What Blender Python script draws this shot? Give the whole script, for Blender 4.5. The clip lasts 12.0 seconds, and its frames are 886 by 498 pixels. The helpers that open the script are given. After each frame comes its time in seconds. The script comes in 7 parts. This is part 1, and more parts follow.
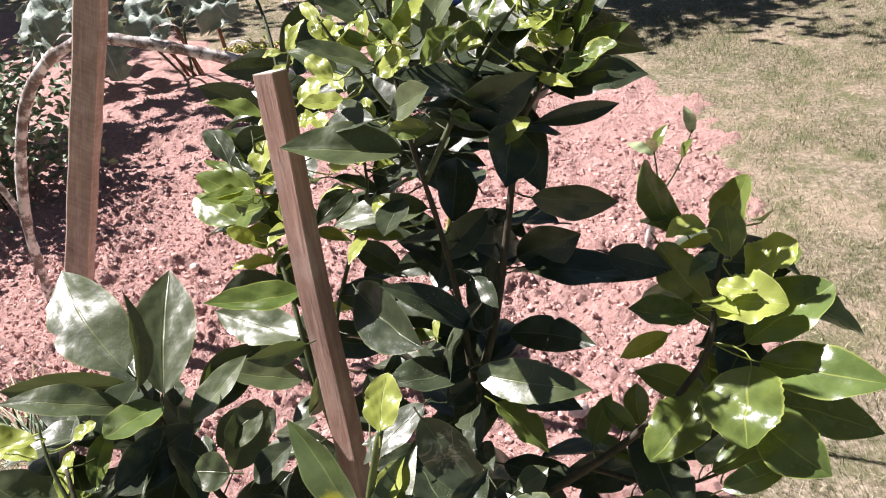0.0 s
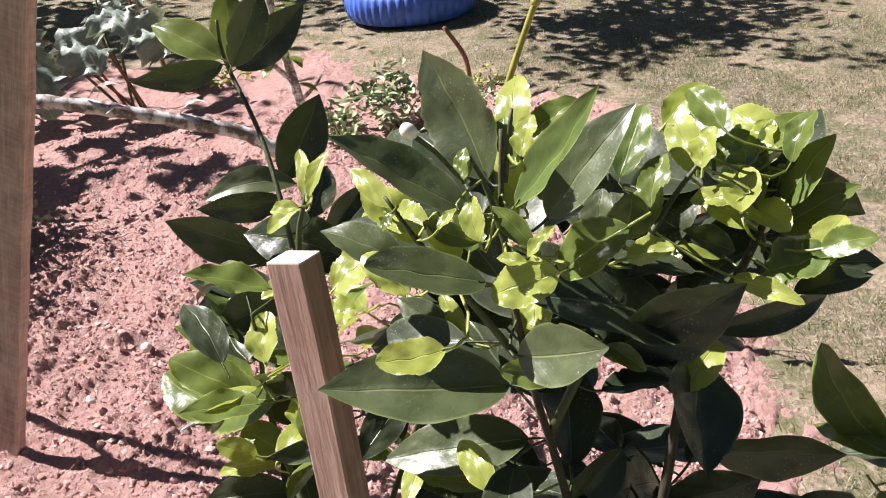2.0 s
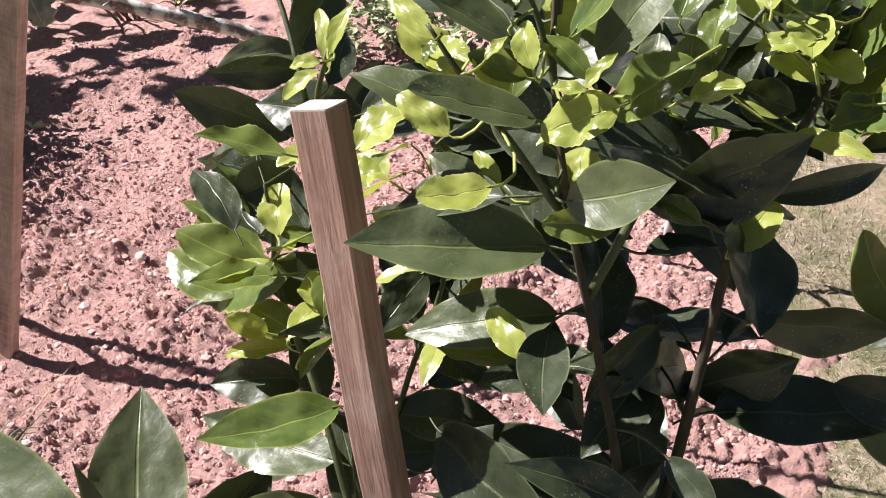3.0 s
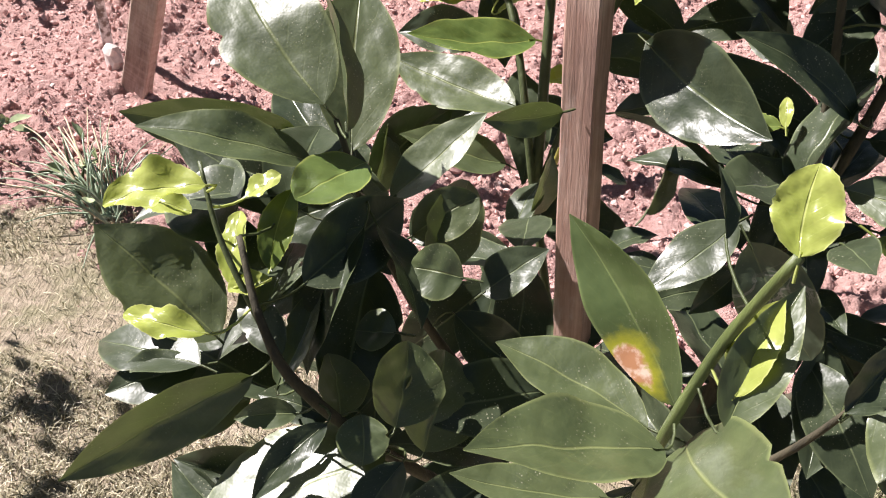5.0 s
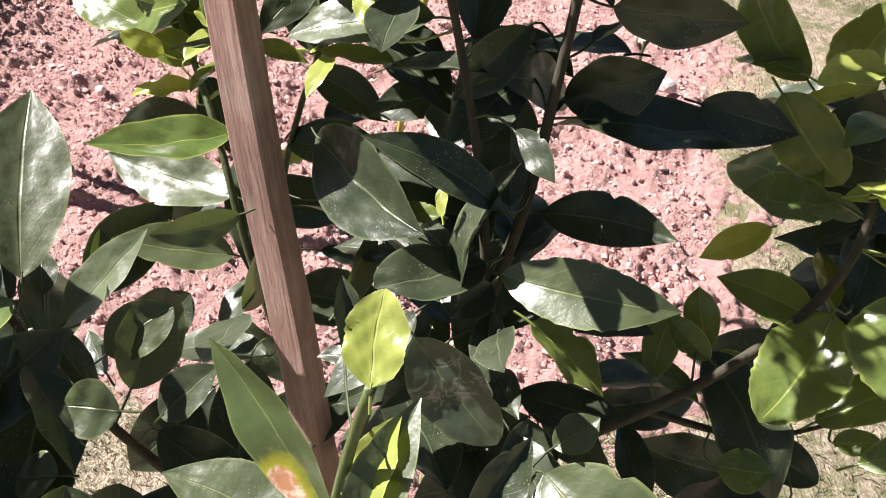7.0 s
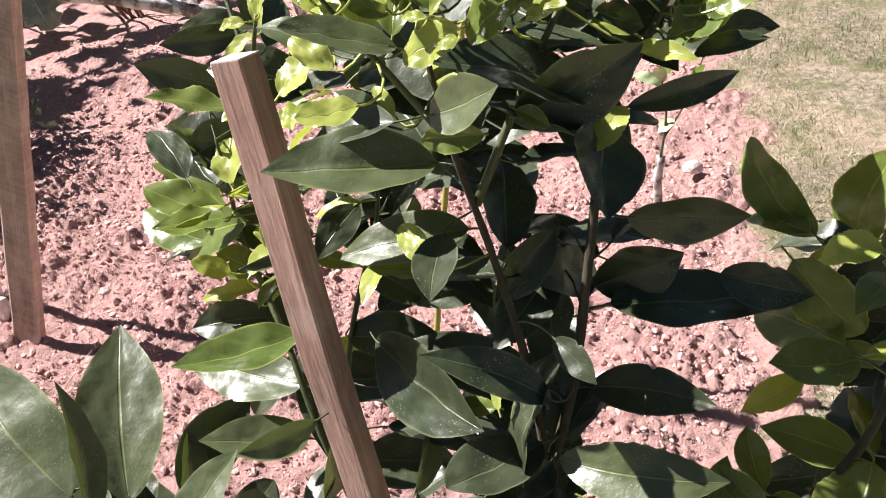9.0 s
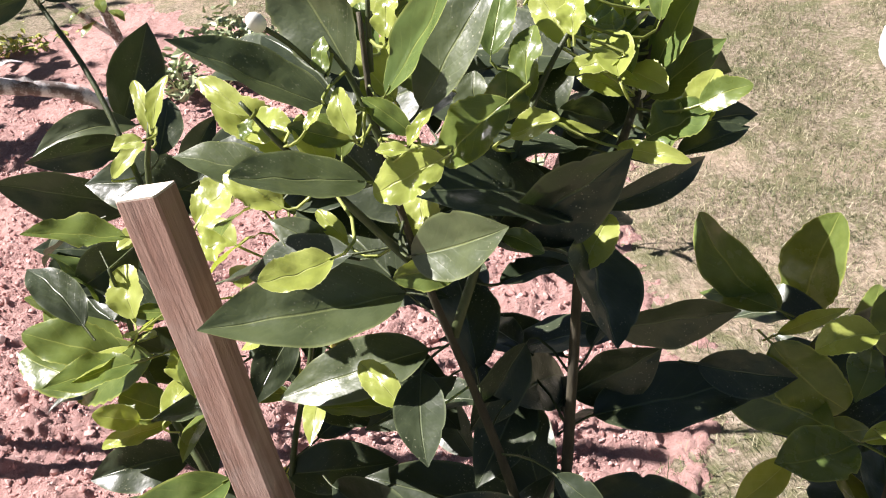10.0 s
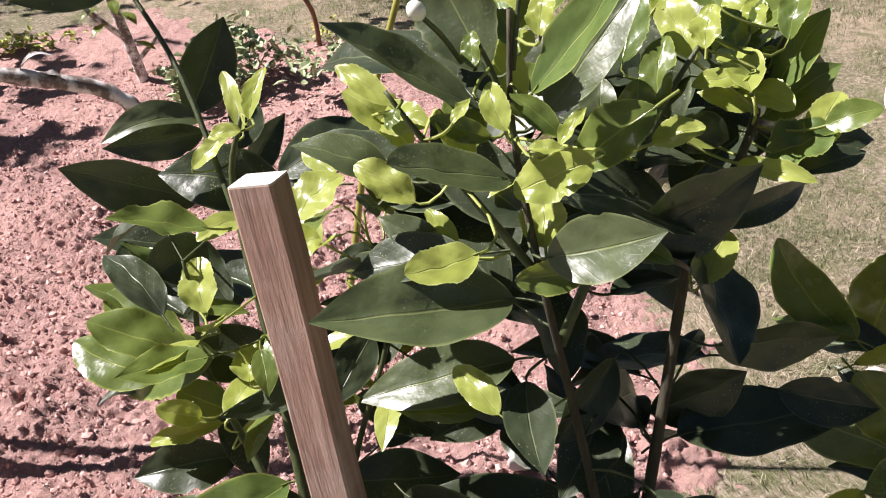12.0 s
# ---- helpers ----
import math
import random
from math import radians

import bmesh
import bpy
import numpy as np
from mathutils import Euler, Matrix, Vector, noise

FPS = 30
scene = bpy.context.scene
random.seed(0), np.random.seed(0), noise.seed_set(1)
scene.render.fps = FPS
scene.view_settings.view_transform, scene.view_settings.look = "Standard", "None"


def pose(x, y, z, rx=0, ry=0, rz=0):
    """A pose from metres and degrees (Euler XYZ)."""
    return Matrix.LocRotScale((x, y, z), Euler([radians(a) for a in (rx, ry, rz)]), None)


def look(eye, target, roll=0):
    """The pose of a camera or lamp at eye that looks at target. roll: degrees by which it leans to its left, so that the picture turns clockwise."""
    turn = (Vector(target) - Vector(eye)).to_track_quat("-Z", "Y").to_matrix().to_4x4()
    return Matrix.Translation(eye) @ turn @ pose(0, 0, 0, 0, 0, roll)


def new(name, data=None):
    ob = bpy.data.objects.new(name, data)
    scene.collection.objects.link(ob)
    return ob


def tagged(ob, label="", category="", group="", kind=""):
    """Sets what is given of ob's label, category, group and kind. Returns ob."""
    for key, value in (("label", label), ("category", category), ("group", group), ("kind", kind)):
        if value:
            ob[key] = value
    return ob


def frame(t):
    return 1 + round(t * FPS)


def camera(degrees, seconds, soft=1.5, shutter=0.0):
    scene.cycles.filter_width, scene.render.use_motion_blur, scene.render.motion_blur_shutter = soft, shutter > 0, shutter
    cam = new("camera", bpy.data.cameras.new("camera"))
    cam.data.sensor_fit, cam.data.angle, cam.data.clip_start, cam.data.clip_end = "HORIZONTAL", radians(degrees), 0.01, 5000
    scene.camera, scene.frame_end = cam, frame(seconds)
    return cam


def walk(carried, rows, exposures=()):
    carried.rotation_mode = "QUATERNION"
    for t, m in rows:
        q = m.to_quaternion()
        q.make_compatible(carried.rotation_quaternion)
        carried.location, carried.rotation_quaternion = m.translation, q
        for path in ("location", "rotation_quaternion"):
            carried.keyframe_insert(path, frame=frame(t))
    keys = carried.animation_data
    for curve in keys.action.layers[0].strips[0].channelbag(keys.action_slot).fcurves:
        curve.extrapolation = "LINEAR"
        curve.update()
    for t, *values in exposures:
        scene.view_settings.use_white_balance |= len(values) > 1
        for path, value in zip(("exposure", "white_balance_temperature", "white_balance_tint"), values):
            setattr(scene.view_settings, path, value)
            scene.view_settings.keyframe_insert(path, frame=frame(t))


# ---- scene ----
cam = camera(55.9, 12.0, 1.1)
PATH = [
    (0, (0.097, 0.140, 1.258), (0.027, 1.876, 0.267), -5.9),
    (0.5, (0.044, 0.257, 1.260), (0.065, 1.983, 0.249), -5.1),
    (1, (0.028, 0.369, 1.275), (0.065, 2.101, 0.277), -5.9),
    (1.5, (0.018, 0.436, 1.280), (0.086, 2.174, 0.293), -6.0),
    (2, (-0.005, 0.467, 1.274), (0.055, 2.205, 0.286), -5.4),
    (2.5, (-0.019, 0.477, 1.261), (0.040, 2.200, 0.247), -4.8),
    (2.7, (-0.026, 0.477, 1.243), (0.035, 2.177, 0.191), -4.2),
    (4.5, (-0.065, 0.366, 1.122), (-0.043, 1.853, -0.216), 1.4),
    (5, (-0.128, 0.329, 1.080), (-0.233, 1.813, -0.257), 1.9),
    (5.5, (-0.158, 0.313, 1.076), (-0.318, 1.788, -0.264), 2.5),
    (6, (-0.124, 0.315, 1.058), (-0.237, 1.805, -0.272), 3.5),
    (6.5, (-0.027, 0.361, 1.090), (-0.029, 1.771, -0.328), 0.7),
    (7, (0.034, 0.380, 1.118), (0.116, 1.894, -0.185), 0.3),
    (7.5, (0.055, 0.370, 1.165), (0.070, 1.956, -0.053), -3.6),
    (7.7, (0.060, 0.365, 1.175), (0.032, 1.965, -0.022), -6.3),
    (9.5, (0.016, 0.420, 1.233), (0.064, 2.057, 0.085), -11.0),
    (10, (-0.014, 0.486, 1.240), (0.334, 2.094, 0.102), -8.0),
    (10.5, (-0.050, 0.528, 1.251), (0.356, 2.142, 0.143), -7.3),
    (11, (-0.064, 0.535, 1.260), (0.369, 2.166, 0.186), -6.2),
    (11.5, (-0.067, 0.535, 1.261), (0.373, 2.172, 0.200), -5.4),
    (12, (-0.084, 0.505, 1.233), (0.321, 2.131, 0.140), -3.7),
]
walk(cam, [(t, look(eye, target, roll)) for t, eye, target, roll in PATH],
     [(0, 1.21), (2.5, 1.08), (4.5, 1.28), (5.5, 1.25), (6.0, 1.28), (6.5, 1.40), (7.5, 1.41), (9.5, 1.3), (10.5, 1.27), (11.5, 1.08), (12, 1.0)])

# ---- light ----
SUN_TURN, SUN_HIGH = radians(154), radians(48)      # where the sun stands: turned from +x towards +y, and its height
toward_sun = Vector((math.cos(SUN_TURN) * math.cos(SUN_HIGH), math.sin(SUN_TURN) * math.cos(SUN_HIGH), math.sin(SUN_HIGH)))
world = bpy.data.worlds.new("world")
scene.world = world
world.use_nodes = True
sky = world.node_tree.nodes.new("ShaderNodeTexSky")
sky.sky_type, sky.sun_disc = "NISHITA", False
sky.sun_elevation, sky.sun_rotation = SUN_HIGH, radians(90) - SUN_TURN
background = world.node_tree.nodes["Background"]
background.inputs["Strength"].default_value = 0.020
world.node_tree.links.new(sky.outputs["Color"], background.inputs["Color"])
sun = new("sun", bpy.data.lights.new("sun", "SUN"))
sun.data.energy, sun.data.angle, sun.data.color = 5.4, radians(0.53), (1.0, 0.93, 0.93)
sun.matrix_world = look(toward_sun * 20, (0, 0, 0))


# ---- materials ----
class Nodes:
    """A material under construction: short ways to add nodes."""

    def __init__(self, name):
        self.mat = bpy.data.materials.new(name)
        self.mat.use_nodes = True
        self.tree = self.mat.node_tree
        self.shader = self.tree.nodes["Principled BSDF"]
        self.out = self.tree.nodes["Material Output"]

    def add(self, kind, **inputs):
        node = self.tree.nodes.new("ShaderNode" + kind)
        for key, value in inputs.items():
            self.put(node, key.replace("_", " "), value)
        return node

    def put(self, node, key, value):
        socket = node.inputs[key] if not key.isdigit() else node.inputs[int(key)]
        if isinstance(value, bpy.types.NodeSocket):
            self.tree.links.new(value, socket)
        else:
            socket.default_value = value

    def math(self, kind, a, b=0.0):
        node = self.add("Math")
        node.operation = kind
        self.put(node, "0", a), self.put(node, "1", b)
        return node.outputs[0]

    def coords(self, name="Object"):
        return self.add("TexCoord").outputs[name]

    def noise(self, where, scale, detail=5.0, rough=0.6, warp=0.0):
        return self.add("TexNoise", Vector=where, Scale=scale, Detail=detail, Roughness=rough, Distortion=warp).outputs["Fac"]

    def ramp(self, value, *stops):
        node = self.add("ValToRGB", Fac=value)
        while len(node.color_ramp.elements) < len(stops):
            node.color_ramp.elements.new(0.5)
        for element, (place, colour) in zip(node.color_ramp.elements, stops):
            element.position = place
            element.color = (*colour, 1) if len(colour) == 3 else colour
        return node.outputs["Color"]

    def mix(self, part, a, b, kind="MIX"):
        node = self.add("Mix")
        node.data_type, node.blend_type = "RGBA", kind
        for key, value in ((0, part), (6, a), (7, b)):
            if isinstance(value, bpy.types.NodeSocket):
                self.tree.links.new(value, node.inputs[key])
            else:
                node.inputs[key].default_value = (*value, 1) if isinstance(value, tuple) and len(value) == 3 else value
        return node.outputs[2]

    def bump(self, height, strength=0.5, distance=0.01):
        return self.add("Bump", Height=height, Strength=strength, Distance=distance).outputs["Normal"]

    def set(self, **inputs):
        for key, value in inputs.items():
            if isinstance(value, tuple) and len(value) == 3 and "Color" in key:
                value = (*value, 1)
            self.put(self.shader, key.replace("_", " "), value)
        return self.mat


def grey(v):
    return (v, v, v)


def leaf_material(name, dark, light, rib, through_colour, through_part, rough, spots=0.0, scorch=0.0, relief=0.4, rim=0.45, mined=0.0, wax=0.6):
    """A leaf blade: midrib and side veins by the blade's own coordinates, a waxy face, and light that comes through."""
    n = Nodes(name)
    uv = n.add("SeparateXYZ", Vector=n.coords("UV"))
    along, across = uv.outputs["X"], n.math("ABSOLUTE", n.math("SUBTRACT", uv.outputs["Y"], 0.5))
    place = n.coords("Object")
    random_one = n.add("ObjectInfo").outputs["Random"]
    mottle = n.noise(place, 40, 5, 0.65)
    base = n.mix(n.ramp(mottle, (0.3, grey(0)), (0.75, grey(1))), dark, light)
    base = n.mix(n.math("MULTIPLY", random_one, 0.45), base, light)
    midrib = n.ramp(across, (0.006, grey(1)), (0.022, grey(0)))
    bent = n.math("ADD", along, n.math("MULTIPLY", n.noise(place, 50, 2), 0.05))
    wave = n.math("SINE", n.math("MULTIPLY", n.math("SUBTRACT", bent, n.math("MULTIPLY", across, 0.7)), 46.0))
    vein = n.math("MULTIPLY", n.ramp(wave, (0.9, grey(0)), (1.0, grey(1))), n.ramp(n.noise(place, 60, 2), (0.4, grey(0)), (0.65, grey(1))))
    base = n.mix(n.math("MULTIPLY", midrib, 0.5), base, rib)
    base = n.mix(n.math("MULTIPLY", vein, 0.11), base, rib)
    if spots:
        speck = n.math("ADD", n.add("TexVoronoi", Vector=place, Scale=430.0).outputs["Distance"], n.math("MULTIPLY", n.noise(place, 170, 3), 0.35))
        some = n.ramp(n.noise(place, 30, 5, 0.7), (0.52, grey(0)), (0.66, grey(1)))
        dot = n.math("MULTIPLY", n.ramp(speck, (0.27, grey(1)), (0.42, grey(0))), some)
        base = n.mix(n.math("MULTIPLY", dot, spots), base, (0.42, 0.40, 0.29))
    edge = n.ramp(across, (0.455, grey(0)), (0.49, grey(1)))
    base = n.mix(n.math("MULTIPLY", edge, rim), base, rib)
    if scorch:
        side = n.math("MULTIPLY", n.math("SUBTRACT", uv.outputs["Y"], 0.86), 0.42)
        far = n.math("SQRT", n.math("ADD", n.math("POWER", n.math("SUBTRACT", along, 0.24), 2.0), n.math("POWER", side, 2.0)))
        far = n.math("ADD", far, n.math("MULTIPLY", n.math("SUBTRACT", n.noise(place, 55, 6, 0.7), 0.5), 0.22))
        base = n.mix(n.ramp(far, (0.09, grey(1)), (0.21, grey(0))), base, (0.42, 0.40, 0.03))
        burnt = n.mix(n.ramp(n.noise(place, 130, 5), (0.42, grey(0)), (0.6, grey(1))), (0.50, 0.24, 0.13), (0.82, 0.62, 0.50))
        base = n.mix(n.ramp(far, (0.085, grey(1)), (0.115, grey(0))), base, burnt)
    if mined:
        track = n.math("ABSOLUTE", n.math("SUBTRACT", n.noise(place, 50, 4, 0.6, 1.0), 0.5))
        there = n.math("MULTIPLY", n.ramp(track, (0.015, grey(1)), (0.045, grey(0))), n.ramp(n.math("ABSOLUTE", n.math("SUBTRACT", along, 0.42)), (0.1, grey(1)), (0.2, grey(0))))
        base = n.mix(n.math("MULTIPLY", there, mined), base, (0.45, 0.40, 0.36))
    dent = n.math("ADD", n.math("MULTIPLY", vein, -0.03), n.math("MULTIPLY", midrib, -0.28))
    dent = n.math("ADD", dent, n.math("ADD", n.math("MULTIPLY", n.noise(place, 75, 3), 0.6), n.math("MULTIPLY", n.noise(place, 26, 2), 2.6)))
    gloss = n.math("ADD", n.math("MULTIPLY", n.noise(place, 60, 4), 0.12), n.math("MULTIPLY", random_one, 0.10))
    n.set(Base_Color=base, Roughness=n.math("ADD", rough, gloss), Normal=n.bump(dent, relief, 0.0016))
    n.set(Specular_IOR_Level=wax)
    glow = n.add("BsdfTranslucent", Color=n.mix(0.35, (*through_colour, 1), base))
    both = n.add("MixShader", Fac=through_part)
    n.tree.links.new(n.shader.outputs[0], both.inputs[1])
    n.tree.links.new(glow.outputs[0], both.inputs[2])
    n.tree.links.new(both.outputs[0], n.out.inputs["Surface"])
    return n.mat


# Mature leaf with shade put into its colour; CLEAN is the sunlit tone.
SHADED = leaf_material("shaded_leaf", (0.016, 0.025, 0.013), (0.052, 0.066, 0.034), (0.17, 0.20, 0.10), (0.09, 0.15, 0.02), 0.06, 0.25, spots=0.7, wax=0.55, relief=0.7)
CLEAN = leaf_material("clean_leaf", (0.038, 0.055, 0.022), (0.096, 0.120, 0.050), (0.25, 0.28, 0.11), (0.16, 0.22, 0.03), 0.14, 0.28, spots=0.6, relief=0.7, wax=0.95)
MID = leaf_material("half_grown_leaf", (0.064, 0.102, 0.024), (0.168, 0.22, 0.055), (0.42, 0.46, 0.12), (0.32, 0.36, 0.035), 0.26, 0.15, relief=0.5, rim=0.6)
YOUNG = leaf_material("young_leaf", (0.235, 0.290, 0.050), (0.44, 0.485, 0.13), (0.62, 0.65, 0.26), (0.48, 0.57, 0.04), 0.36, 0.15, relief=0.7, rim=0.6)
DEEP = leaf_material("grown_leaf", (0.056, 0.094, 0.026), (0.145, 0.203, 0.058), (0.40, 0.44, 0.12), (0.26, 0.33, 0.03), 0.22, 0.16, relief=0.5, rim=0.6)
MINED = leaf_material("mined_leaf", (0.045, 0.062, 0.038), (0.095, 0.120, 0.072), (0.20, 0.23, 0.11), (0.13, 0.19, 0.02), 0.12, 0.25, spots=0.5, mined=0.5)
SCORCHED = leaf_material("scorched_leaf", (0.050, 0.075, 0.026), (0.100, 0.135, 0.050), (0.22, 0.27, 0.10), (0.20, 0.24, 0.015), 0.18, 0.24, spots=0.4, scorch=1.0)


def bark_material(name, dark, light, scale, rough=0.75, stretch=(1, 1, 0.12), crisp=0.0):
    n = Nodes(name)
    place = n.add("Mapping", Vector=n.coords("Object"), Scale=stretch).outputs[0]
    grain = n.noise(place, scale, 7, 0.65)
    blot = n.noise(n.coords("Object"), scale * 0.08, 4)
    colour = n.mix(n.ramp(grain, (0.3 + crisp, grey(0)), (0.7 - crisp, grey(1))), dark, light)
    colour = n.mix(n.ramp(blot, (0.35, grey(0.55)), (0.65, grey(0))), colour, tuple(c * 0.55 for c in dark))
    return n.set(Base_Color=colour, Roughness=rough, Normal=n.bump(grain, 0.6, 0.002))


STEM = bark_material("green_stem", (0.05, 0.065, 0.024), (0.10, 0.125, 0.045), 160, 0.5)
SHOOT = bark_material("fresh_shoot", (0.075, 0.10, 0.032), (0.16, 0.195, 0.06), 160, 0.45)
WOODY = bark_material("woody_stem", (0.035, 0.03, 0.018), (0.10, 0.085, 0.05), 220, 0.8)
TWIG = bark_material("dry_twig", (0.16, 0.07, 0.04), (0.33, 0.17, 0.10), 150, 0.8)
LIMB = bark_material("peeling_bark", (0.20, 0.15, 0.13), (0.86, 0.83, 0.81), 30, 0.85, (1, 1, 1), 0.14)


def wood_material(name, dark, light, pale, saw=0.0):
    n = Nodes(name)
    place = n.add("Mapping", Vector=n.coords("Object"), Scale=(1, 1, 0.05)).outputs[0]
    grain = n.noise(place, 260, 6, 0.7, 0.4)
    rings = n.noise(place, 55, 5, 0.6, 1.2)
    blot = n.noise(n.coords("Object"), 14, 4)
    colour = n.mix(n.ramp(grain, (0.3, grey(0)), (0.72, grey(1))), dark, light)
    colour = n.mix(n.ramp(rings, (0.42, grey(0.6)), (0.55, grey(0))), colour, dark)
    colour = n.mix(n.ramp(blot, (0.5, grey(0)), (0.8, grey(0.5))), colour, pale)
    streak = n.noise(n.add("Mapping", Vector=n.coords("Object"), Location=(3, 1, 2), Scale=(1, 1, 0.3)).outputs[0], 24, 7, 0.72)
    colour = n.mix(n.ramp(streak, (0.52, grey(0)), (0.68, grey(0.6))), colour, (0.16, 0.10, 0.085))
    weathered = n.noise(n.add("Mapping", Vector=n.coords("Object"), Location=(7, 4, 5), Scale=(1, 1, 0.35)).outputs[0], 18, 7, 0.75)
    colour = n.mix(n.ramp(weathered, (0.55, grey(0)), (0.7, grey(0.6))), colour, (0.62, 0.55, 0.52))
    kerf = n.noise(n.add("Mapping", Vector=n.coords("Object"), Scale=(0.12, 0.12, 1), Rotation=(0.2, 0.25, 0)).outputs[0], 120, 3, 0.6)
    colour = n.mix(n.math("MULTIPLY", n.ramp(kerf, (0.45, grey(0)), (0.6, grey(0.5))), saw), colour, pale)
    relief = n.math("ADD", n.math("ADD", grain, rings), n.math("MULTIPLY", kerf, 2.5 * saw))
    return n.set(Base_Color=colour, Roughness=0.72, Normal=n.bump(relief, 0.6, 0.002))


WOOD = wood_material("sawn_wood", (0.33, 0.185, 0.145), (0.58, 0.385, 0.315), (0.78, 0.63, 0.56))
PLANK = wood_material("rough_plank", (0.30, 0.21, 0.17), (0.54, 0.40, 0.33), (0.66, 0.54, 0.47), 0.4)
END_GRAIN = Nodes("cut_end")
END_GRAIN = END_GRAIN.set(Base_Color=END_GRAIN.ramp(END_GRAIN.noise(END_GRAIN.coords(), 500, 4), (0.3, (0.55, 0.46, 0.38)), (0.7, (0.8, 0.72, 0.63))), Roughness=0.9)


def soil_material():
    n = Nodes("red_soil")
    place = n.coords("Object")
    big, mid, fine = n.noise(place, 2.2, 4), n.noise(place, 48, 7, 0.75), n.noise(place, 260, 5, 0.7)
    colour = n.ramp(mid, (0.28, (0.27, 0.138, 0.124)), (0.5, (0.48, 0.288, 0.26)), (0.72, (0.67, 0.465, 0.43)))
    colour = n.mix(n.ramp(big, (0.35, grey(0)), (0.7, grey(0.65))), colour, (0.60, 0.37, 0.325))
    grit = n.add("TexVoronoi", Vector=place, Scale=190.0).outputs["Distance"]
    colour = n.mix(n.ramp(grit, (0.06, grey(0.7)), (0.15, grey(0))), colour, (0.6, 0.45, 0.4))
    height = n.math("ADD", n.math("MULTIPLY", mid, 1.0), n.math("MULTIPLY", fine, 0.6))
    return n.set(Base_Color=colour, Roughness=0.95, Normal=n.bump(height, 1.0, 0.013), Specular_IOR_Level=0.2)


SOIL = soil_material()


def clod_material():
    n = Nodes("soil_clod")
    each = n.add("NewGeometry").outputs["Random Per Island"]
    colour = n.ramp(each, (0.0, (0.37, 0.20, 0.18)), (0.5, (0.52, 0.325, 0.29)), (0.97, (0.65, 0.44, 0.40)), (1.0, (0.66, 0.55, 0.51)))
    return n.set(Base_Color=colour, Roughness=0.95, Normal=n.bump(n.noise(n.coords(), 300, 4), 0.6, 0.003))


CLOD = clod_material()


def dry_patch(n, place):
    """How far a place lies from the withered patch before the bed: 0 in its middle, 1 some 2.4 m off."""
    at = n.add("SeparateXYZ", Vector=place).outputs
    away_x, away_y = n.math("ADD", at["X"], 0.9), n.math("SUBTRACT", at["Y"], 0.9)
    return n.math("MULTIPLY", n.math("SQRT", n.math("ADD", n.math("MULTIPLY", away_x, away_x), n.math("MULTIPLY", away_y, away_y))), 0.32)


def turf_material():
    n = Nodes("dry_turf")
    place = n.coords("Object")
    big, mid, tuft = n.noise(place, 1.3, 5, 0.65), n.noise(place, 60, 6, 0.75), n.noise(place, 7, 6, 0.75)
    straw = n.noise(n.add("Mapping", Vector=place, Scale=(1, 0.15, 1), Rotation=(0, 0, 0.6)).outputs[0], 220, 4, 0.7)
    colour = n.ramp(mid, (0.34, (0.085, 0.075, 0.045)), (0.5, (0.25, 0.205, 0.145)), (0.68, (0.48, 0.40, 0.32)))
    colour = n.mix(n.ramp(big, (0.48, grey(0)), (0.66, grey(0.6))), colour, (0.50, 0.38, 0.28))
    colour = n.mix(n.ramp(tuft, (0.47, grey(0)), (0.6, grey(0.7))), colour, (0.115, 0.13, 0.05))
    colour = n.mix(n.ramp(straw, (0.55, grey(0)), (0.7, grey(0.6))), colour, (0.52, 0.45, 0.32))
    withered = n.ramp(n.math("ADD", dry_patch(n, place), n.math("MULTIPLY", n.math("SUBTRACT", big, 0.5), 0.5)), (0.2, grey(0.35)), (0.5, grey(0)))
    colour = n.mix(withered, colour, n.mix(straw, (0.23, 0.185, 0.13), (0.55, 0.465, 0.355)))
    return n.set(Base_Color=colour, Roughness=0.95, Normal=n.bump(n.math("ADD", mid, straw), 0.8, 0.01), Specular_IOR_Level=0.2)


TURF = turf_material()


def blade_material():
    n = Nodes("grass_blade")
    each = n.add("NewGeometry").outputs["Random Per Island"]
    patch = n.noise(n.coords("Object"), 4.5, 7, 0.75)
    dry = n.ramp(each, (0.0, (0.09, 0.075, 0.038)), (0.45, (0.32, 0.275, 0.165)), (1.0, (0.74, 0.66, 0.48)))
    green = n.ramp(each, (0.0, (0.04, 0.052, 0.02)), (0.5, (0.125, 0.15, 0.055)), (0.8, (0.26, 0.265, 0.125)), (1.0, (0.54, 0.50, 0.33)))
    fresh = n.ramp(dry_patch(n, n.coords("Object")), (0.25, grey(0.25)), (0.5, grey(1)))
    colour = n.mix(n.math("MULTIPLY", n.ramp(patch, (0.34, grey(0.2)), (0.56, grey(1.0))), fresh), dry, green)
    n.set(Base_Color=colour, Roughness=0.6)
    glow = n.add("BsdfTranslucent", Color=colour)
    both = n.add("MixShader", Fac=0.25)
    n.tree.links.new(n.shader.outputs[0], both.inputs[1])
    n.tree.links.new(glow.outputs[0], both.inputs[2])
    n.tree.links.new(both.outputs[0], n.out.inputs["Surface"])
    return n.mat


BLADE = blade_material()


def plain(name, colour, rough=0.6, vary=0.15, scale=40, **more):
    n = Nodes(name)
    tone = n.noise(n.coords(), scale, 5)
    low, high = tuple(c * (1 - vary) for c in colour), tuple(min(1, c * (1 + vary)) for c in colour)
    return n.set(Base_Color=n.ramp(tone, (0.3, low), (0.7, high)), Roughness=rough, Normal=n.bump(tone, 0.3, 0.002), **more)


